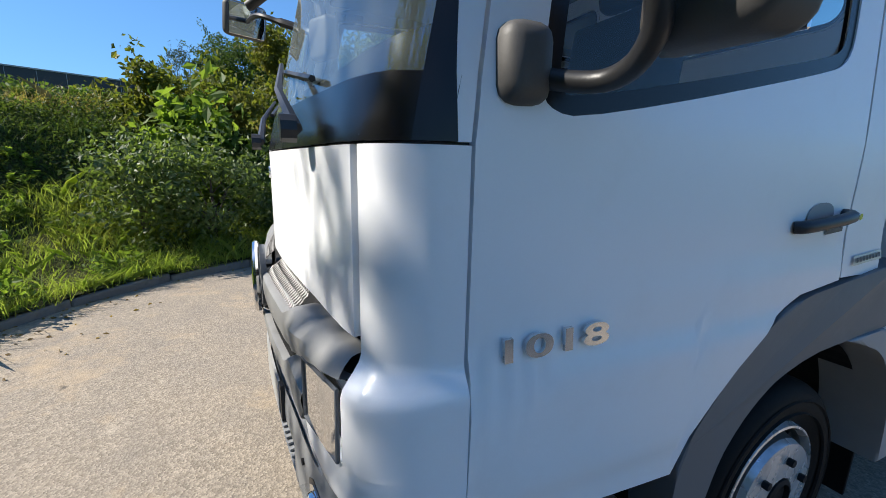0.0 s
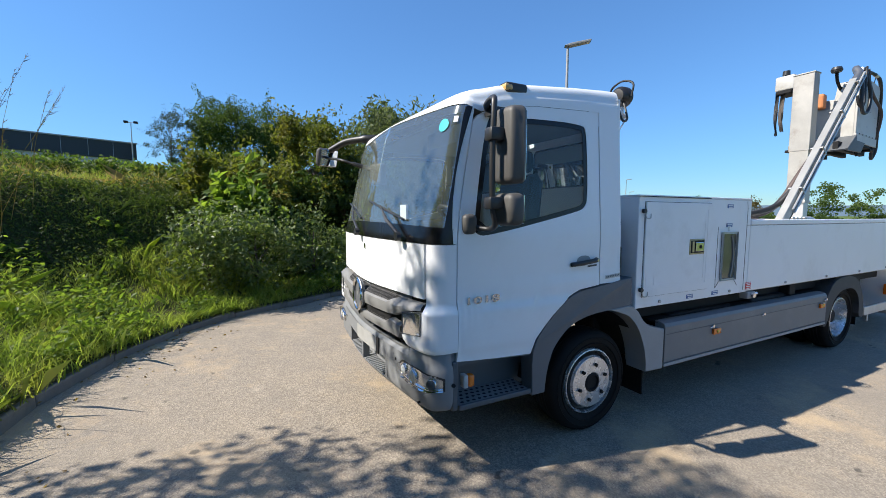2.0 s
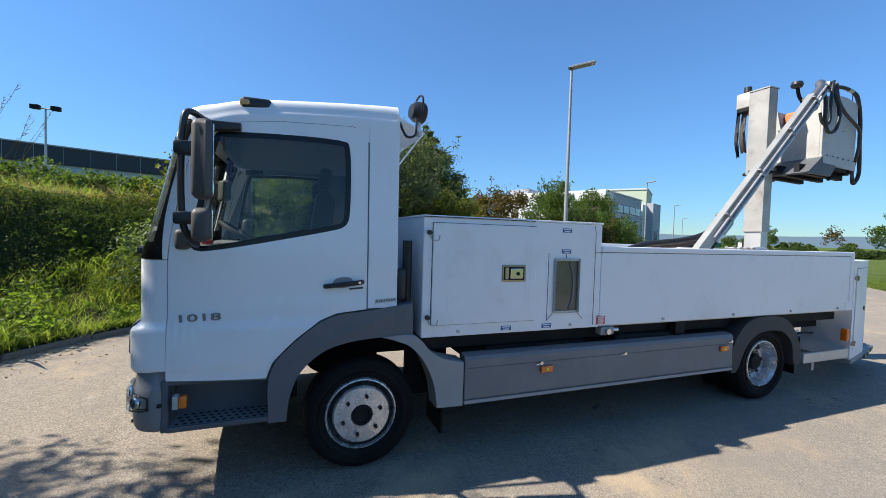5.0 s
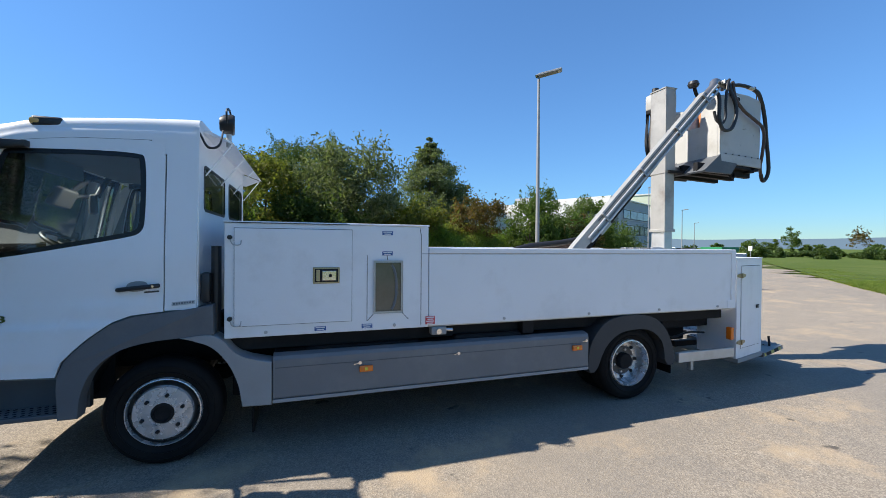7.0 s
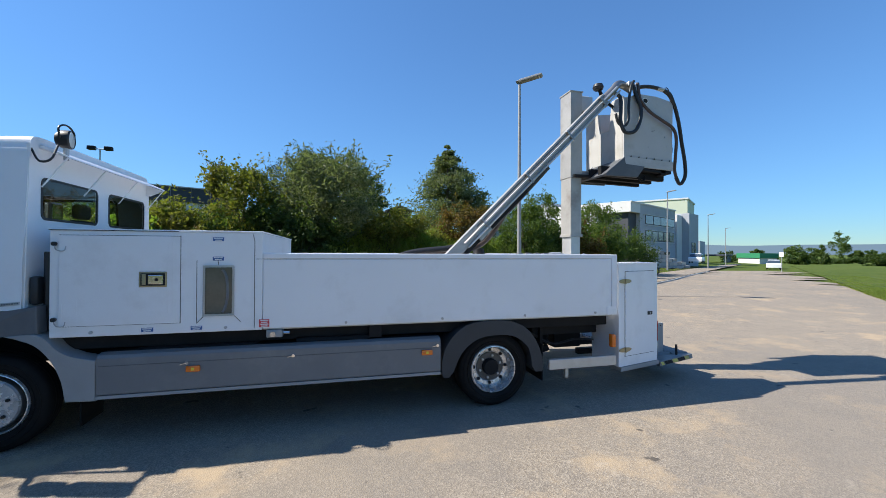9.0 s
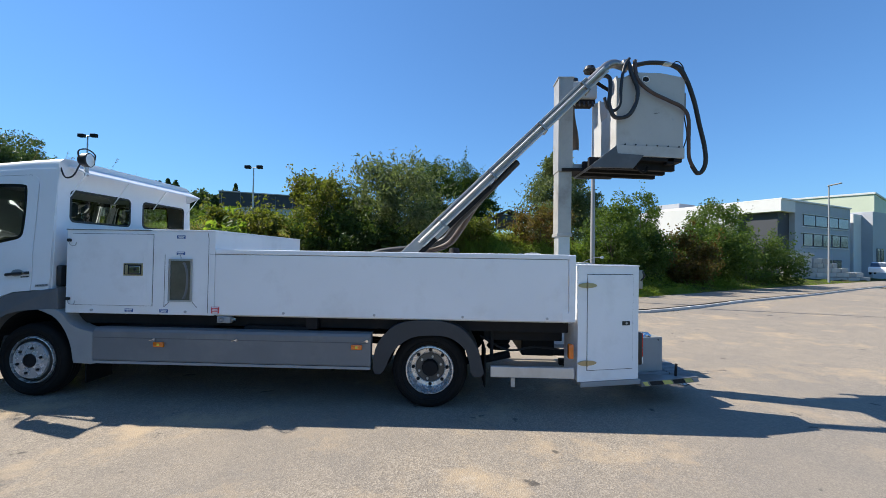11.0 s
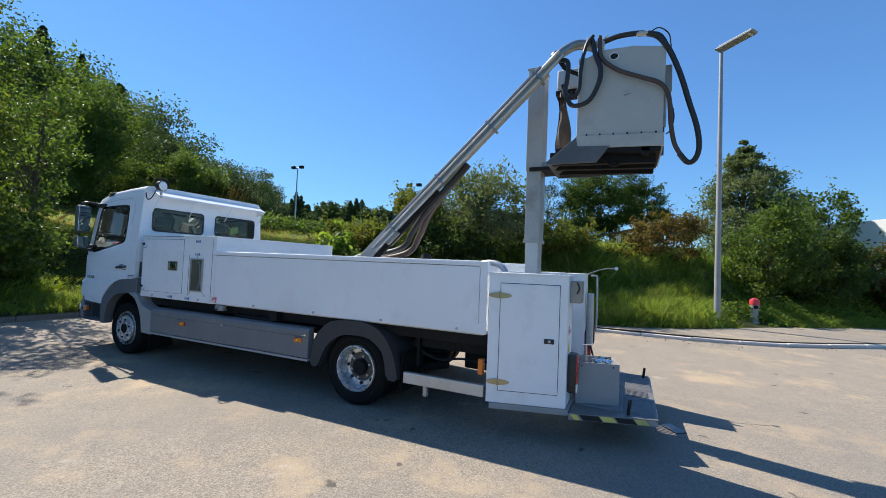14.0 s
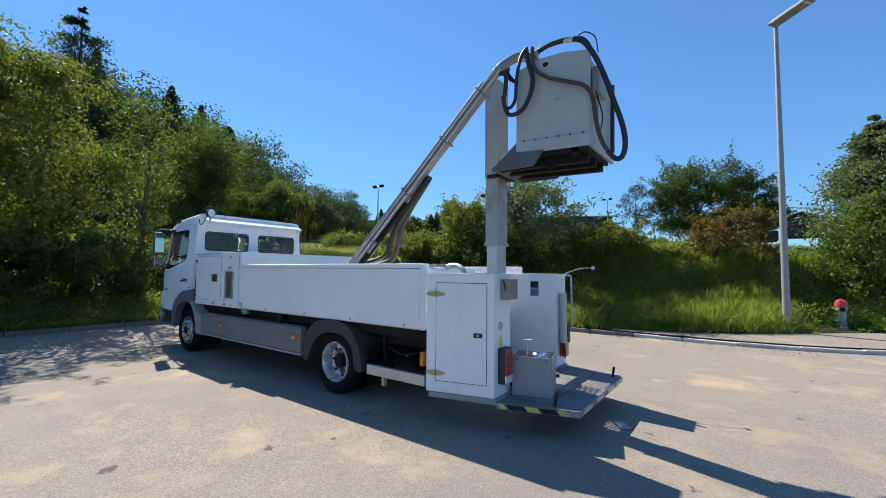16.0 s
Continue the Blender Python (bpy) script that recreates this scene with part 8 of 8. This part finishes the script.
# hills on the horizon; their haze is an even blue emission
m, nt, b, out = nodes_of("far_hills_haze")
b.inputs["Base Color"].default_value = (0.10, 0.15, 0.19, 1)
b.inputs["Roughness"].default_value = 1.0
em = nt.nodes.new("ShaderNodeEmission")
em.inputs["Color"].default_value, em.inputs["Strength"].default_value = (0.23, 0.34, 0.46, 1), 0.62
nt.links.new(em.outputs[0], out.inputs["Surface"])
az = np.radians(np.arange(-40, 80, 0.5))
top = 44 + 5 * np.sin(az * 7 + 1) + 3 * np.sin(az * 17) + 2 * np.sin(az * 31 + 2)
r = 2300.0
v = np.concatenate([np.stack([r * np.cos(az), r * np.sin(az), np.full_like(az, -60)], 1), np.stack([r * np.cos(az), r * np.sin(az), top], 1)])
n = len(az)
f = [(i, i + 1, n + i + 1, n + i) for i in range(n - 1)]
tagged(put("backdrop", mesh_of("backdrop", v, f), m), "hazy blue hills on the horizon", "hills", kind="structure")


# ---- grass on the bank and along the road ----
def blades(P, z, height, width, rng, lean=0.8):
    n = len(P)
    base = np.column_stack([P, z])
    a = rng.uniform(0, math.tau, n)
    h = height * rng.uniform(0.5, 1.4, n)
    side = np.stack([np.cos(a), np.sin(a), np.zeros(n)], 1) * (width * rng.uniform(0.6, 1.4, n))[:, None] * 0.5
    b = rng.uniform(0, math.tau, n)
    out = np.stack([np.cos(b), np.sin(b), np.zeros(n)], 1) * (h * lean * rng.uniform(0.2, 1.3, n))[:, None]
    mid = base + out * 0.3 + np.stack([0 * h, 0 * h, h * 0.6], 1)
    tip = base + out + np.stack([0 * h, 0 * h, h], 1)
    v = np.stack([base - side, base + side, mid + side * 0.7, tip, mid - side * 0.7], 1).reshape(-1, 3)
    return v, np.arange(5 * n).reshape(-1, 5)


def along(line, n, s0, s1, d0, d1, rng, power=1.0):
    q, nrm = resample(line, 0.1)
    s = rng.uniform(s0, s1, n) * 10
    i = np.clip(s.astype(int), 0, len(q) - 2)
    fr = np.clip(s - i, 0, 1)[:, None]
    d = d0 + (d1 - d0) * rng.uniform(0, 1, n) ** power
    return q[i] * (1 - fr) + q[i + 1] * fr + (nrm[i] * (1 - fr) + nrm[i + 1] * fr) * d[:, None], d


def meadow(name, label, line, n, s0, s1, d0, d1, height, width, material, seed, zf=bank_z, power=1.0, lean=0.85):
    rng = np.random.default_rng(seed)
    P, d = along(line, n, s0, s1, d0, d1, rng, power)
    keep = np.sin(P[:, 0] * 1.7 + 1) * np.sin(P[:, 1] * 1.9) + rng.uniform(-1.2, 1.4, n) > -0.75
    keep &= np.hypot(P[:, 0] - 11.7, P[:, 1] - 11.2) > 1.1
    P, d = P[keep], d[keep]
    height = np.where((P[:, 0] > 10.6) & (P[:, 1] > 9), 0.4, 1.0) * height
    hv = height * (0.72 + 0.3 * np.sin(P[:, 0] * 0.9) * np.sin(P[:, 1] * 1.3 + 2) + 0.3 * np.sin(P[:, 0] * 5.1 + 1) * np.sin(P[:, 1] * 4.3))
    v, f = blades(P, zf(P, d) - 0.02, hv, width, rng, lean)
    tagged(put(name, mesh_of(name, v, f), material), label, "grass", kind="stuff")


meadow("grass", "lush long green grass at the foot of the bank", EDGE, 85000, 11, 42, -0.05, 2.1, 0.30, 0.009, GRASS, 21, power=0.85, lean=1.15)
meadow("tall_grass", "dull green grass hanging on the steep bank", EDGE, 46000, 9, 30, 1.8, 4.2, 0.17, 0.006, LEAF_MID, 22, lean=1.2)
meadow("bank_grass", "tall sunlit grass and weeds on the bank", EDGE, 105000, 27, 40, 0.2, 5.5, 0.52, 0.012, GRASS, 27, lean=0.75)
meadow("dry_grass", "dry straw-coloured grass on the bank's crest", EDGE, 16000, 9, 30, 3.9, 5.7, 0.50, 0.0055, STRAW, 23, lean=1.05)
meadow("roadside_grass", "green grass beside the footway", EDGE, 30000, 42, 75, 0.02, 2.5, 0.22, 0.016, GRASS, 24, power=0.8)
meadow("hill_grass", "long meadow grass on top of the bank", EDGE, 22000, 9, 29, 4.2, 14.0, 0.26, 0.012, GRASS, 25)
meadow("meadow_grass", "sunlit green meadow grass above the bank", EDGE, 40000, 28, 46, 5.0, 24.0, 0.30, 0.022, GRASS, 28)
meadow("field_grass", "green grass strip beside the road", FIELD, 30000, 14, 60, -0.05, -3.2, 0.14, 0.02, GRASS, 26, zf=lambda P, d: asphalt_z(P) + 0.04)
meadow("verge_grass", "rough longer grass at the road's edge", FIELD, 26000, 12, 50, 0.12, -1.0, 0.2, 0.014, GRASS, 29, zf=lambda P, d: asphalt_z(P) + 0.02)
# bramble and ivy on the steep of the bank, yellowing along its crest
def ground_leaves(name, label, n, s0, s1, d0, d1, leaf, hmax, material, seed, cut):
    rng = np.random.default_rng(seed)
    P, d = along(EDGE, n, s0, s1, d0, d1, rng)
    lump = np.sin(P[:, 0] * 1.9 + seed) * np.sin(P[:, 1] * 1.6) + 0.5 * np.sin(P[:, 0] * 4.3) * np.sin(P[:, 1] * 3.7 + 1)
    keep = lump > cut
    P, d, lump = P[keep], d[keep], lump[keep]
    pts = np.column_stack([P, bank_z(P, d) + rng.uniform(0.0, 1.0, len(P)) * hmax * np.clip(0.45 + 0.5 * lump, 0.15, 1.2)])
    v, f = leaf_quads(pts, leaf, rng, 0.6, 0.15)
    tagged(put(name, mesh_of(name, v, f), material), label, "undergrowth", kind="stuff")


ground_leaves("brambles", "dark bramble and ivy on the steep bank", 150000, 9, 28, 1.7, 4.1, 0.05, 0.28, LEAF_IVY, 51, -2.0)
ground_leaves("undergrowth", "sunlit yellow-green undergrowth on the bank", 60000, 27, 50, 0.5, 4.8, 0.07, 0.62, LEAF_BRIGHT, 53, -0.25)
ground_leaves("crest_growth", "brownish yellow undergrowth along the bank's crest", 52000, 9, 30, 3.9, 5.5, 0.05, 0.32, LEAF_CREST, 52, -0.9)
ground_leaves("crest_growth", "yellow-green undergrowth along the bank's crest", 26000, 29, 46, 4.0, 6.8, 0.07, 0.38, LEAF_YEL, 54, -0.8)
# broad-leaved weeds low on the bank, in rosettes and small bushy plants
rng = np.random.default_rng(31)
P, d = along(EDGE, 3400, 12, 40, 0.1, 2.7, rng)
keep = np.sin(P[:, 0] * 2.3) * np.sin(P[:, 1] * 2.1 + 1) + rng.uniform(-0.5, 0.5, len(P)) > -0.25
P, d = P[keep], d[keep]
tall = rng.uniform(0.08, 0.42, len(P)) * (0.6 + 0.4 * np.sin(P[:, 0] * 1.1 + P[:, 1]))
per = 26
o = unit(len(P) * per, rng) * rng.uniform(0.2, 1.0, (len(P) * per, 1)) ** 0.5
o[:, 2] = np.abs(o[:, 2]) * 1.4
root = np.repeat(np.column_stack([P, bank_z(P, d) + 0.02]), per, 0)
pts = root + o * np.repeat(tall, per)[:, None] * np.array([0.62, 0.62, 0.75])
v, f = leaf_quads(pts, 0.075, rng, 0.55, 0.45)
tagged(put("weeds", mesh_of("weeds", v, f), LEAF_BRIGHT), "broad-leaved green weeds among the grass", "weeds", kind="stuff")
# dead leaves swept up against the kerb
P, d = along(KERB, 1500, 12, 36, -0.02, -0.8, rng, 2.2)
keep = np.sin(P[:, 0] * 1.3 + 2) * np.sin(P[:, 1] * 1.1) + rng.uniform(-0.8, 0.8, len(P)) > -0.1
P = P[keep]
v, f = leaf_quads(np.column_stack([P, asphalt_z(P) + 0.006]), 0.035, rng, 0.6, 0.9)
tagged(put("leaf_litter", mesh_of("leaf_litter", v, f), LITTER), "brown dead leaves lying along the kerb", "leaves", kind="stuff")
# grass tufts growing over the kerb stones
P, d = along(KERB, 20000, 12, 28, 0.05, 0.16, rng)
keep = np.sin(P[:, 0] * 3.1) * np.sin(P[:, 1] * 2.7 + 1) + rng.uniform(-0.5, 0.5, len(P)) > -0.05
P = P[keep]
v, f = blades(P, asphalt_z(P) + 0.07, np.full(len(P), 0.13), 0.007, rng, 1.3)
tagged(put("kerb_grass", mesh_of("kerb_grass", v, f), GRASS), "grass tufts hanging over the kerb", "grass", kind="stuff")

# ---- kerb stones, laid one by one ----
kerb = thing("kerb", "weathered concrete kerb stones along the yard's edge", "kerb", kind="structure")
stone = bmesh.new()
box_bm((-0.495, 0.0, -0.12), (0.495, 0.11, 0.08), 0.022, 3, stone)
for v_ in stone.verts:
    v_.co.z += 0.006 * math.sin(v_.co.x * 9 + 1) * (v_.co.z > 0)
    v_.co.y += 0.006 * math.sin(v_.co.x * 7) * (v_.co.y < 0.05)
stone_me = bpy.data.meshes.new("kerb_stone")
stone.to_mesh(stone_me)
stone.free()
pale_me = stone_me.copy()
stone_me.materials.append(CONCRETE)
pale_me.materials.append(WHITEKERB)
q, nrm = resample(KERB[:-1], 1.0)
rng = np.random.default_rng(5)
for i in range(len(q) - 1):
    a, b = q[i], q[i + 1]
    c = (a + b) / 2
    if c[1] < -10 or c[0] > 45:
        continue
    z = float(asphalt_z(c[None])[0])
    o = new("kerb_stone", pale_me if c[0] > 7.6 else stone_me)
    o.matrix_world = Matrix.Translation((*c, z + rng.uniform(-0.008, 0.008))) @ Matrix.Rotation(math.atan2(b[1] - a[1], b[0] - a[0]) + rng.normal() * 0.008, 4, "Z") @ Matrix.Diagonal((float(np.hypot(*(b - a))), 1, 1, 1))
    o.parent = kerb

# tall seeding reeds at the bank's edge
rng = np.random.default_rng(41)
reeds = bmesh.new()
for k in range(58):
    x, y = -4.75 + rng.normal() * 0.5, 6.3 + rng.normal() * 0.6
    z, h = at_ground(x, y) - 0.05, rng.uniform(1.3, 2.2)
    a = rng.uniform(-0.3, 1.2)
    lean = Vector((math.cos(a), math.sin(a) * 0.4, 0)) * h * rng.uniform(0.12, 0.4)
    p = [Vector((x, y, z)), Vector((x, y, z + h * 0.55)) + lean * 0.3, Vector((x, y, z + h)) + lean]
    tube_bm(p, [0.004, 0.003, 0.0015], 4, reeds, False)
    for j in range(16):
        q_ = p[1].lerp(p[2], rng.uniform(0.45, 1.0))
        tube_bm([q_, q_ + Vector((rng.normal() * 0.03 + 0.03, rng.normal() * 0.03, rng.uniform(0.02, 0.07)))], [0.004, 0.001], 3, reeds, False)
tagged(part("reeds", reeds, STRAW), "tall dry seeding reed grass on the bank", "grass", kind="stuff")
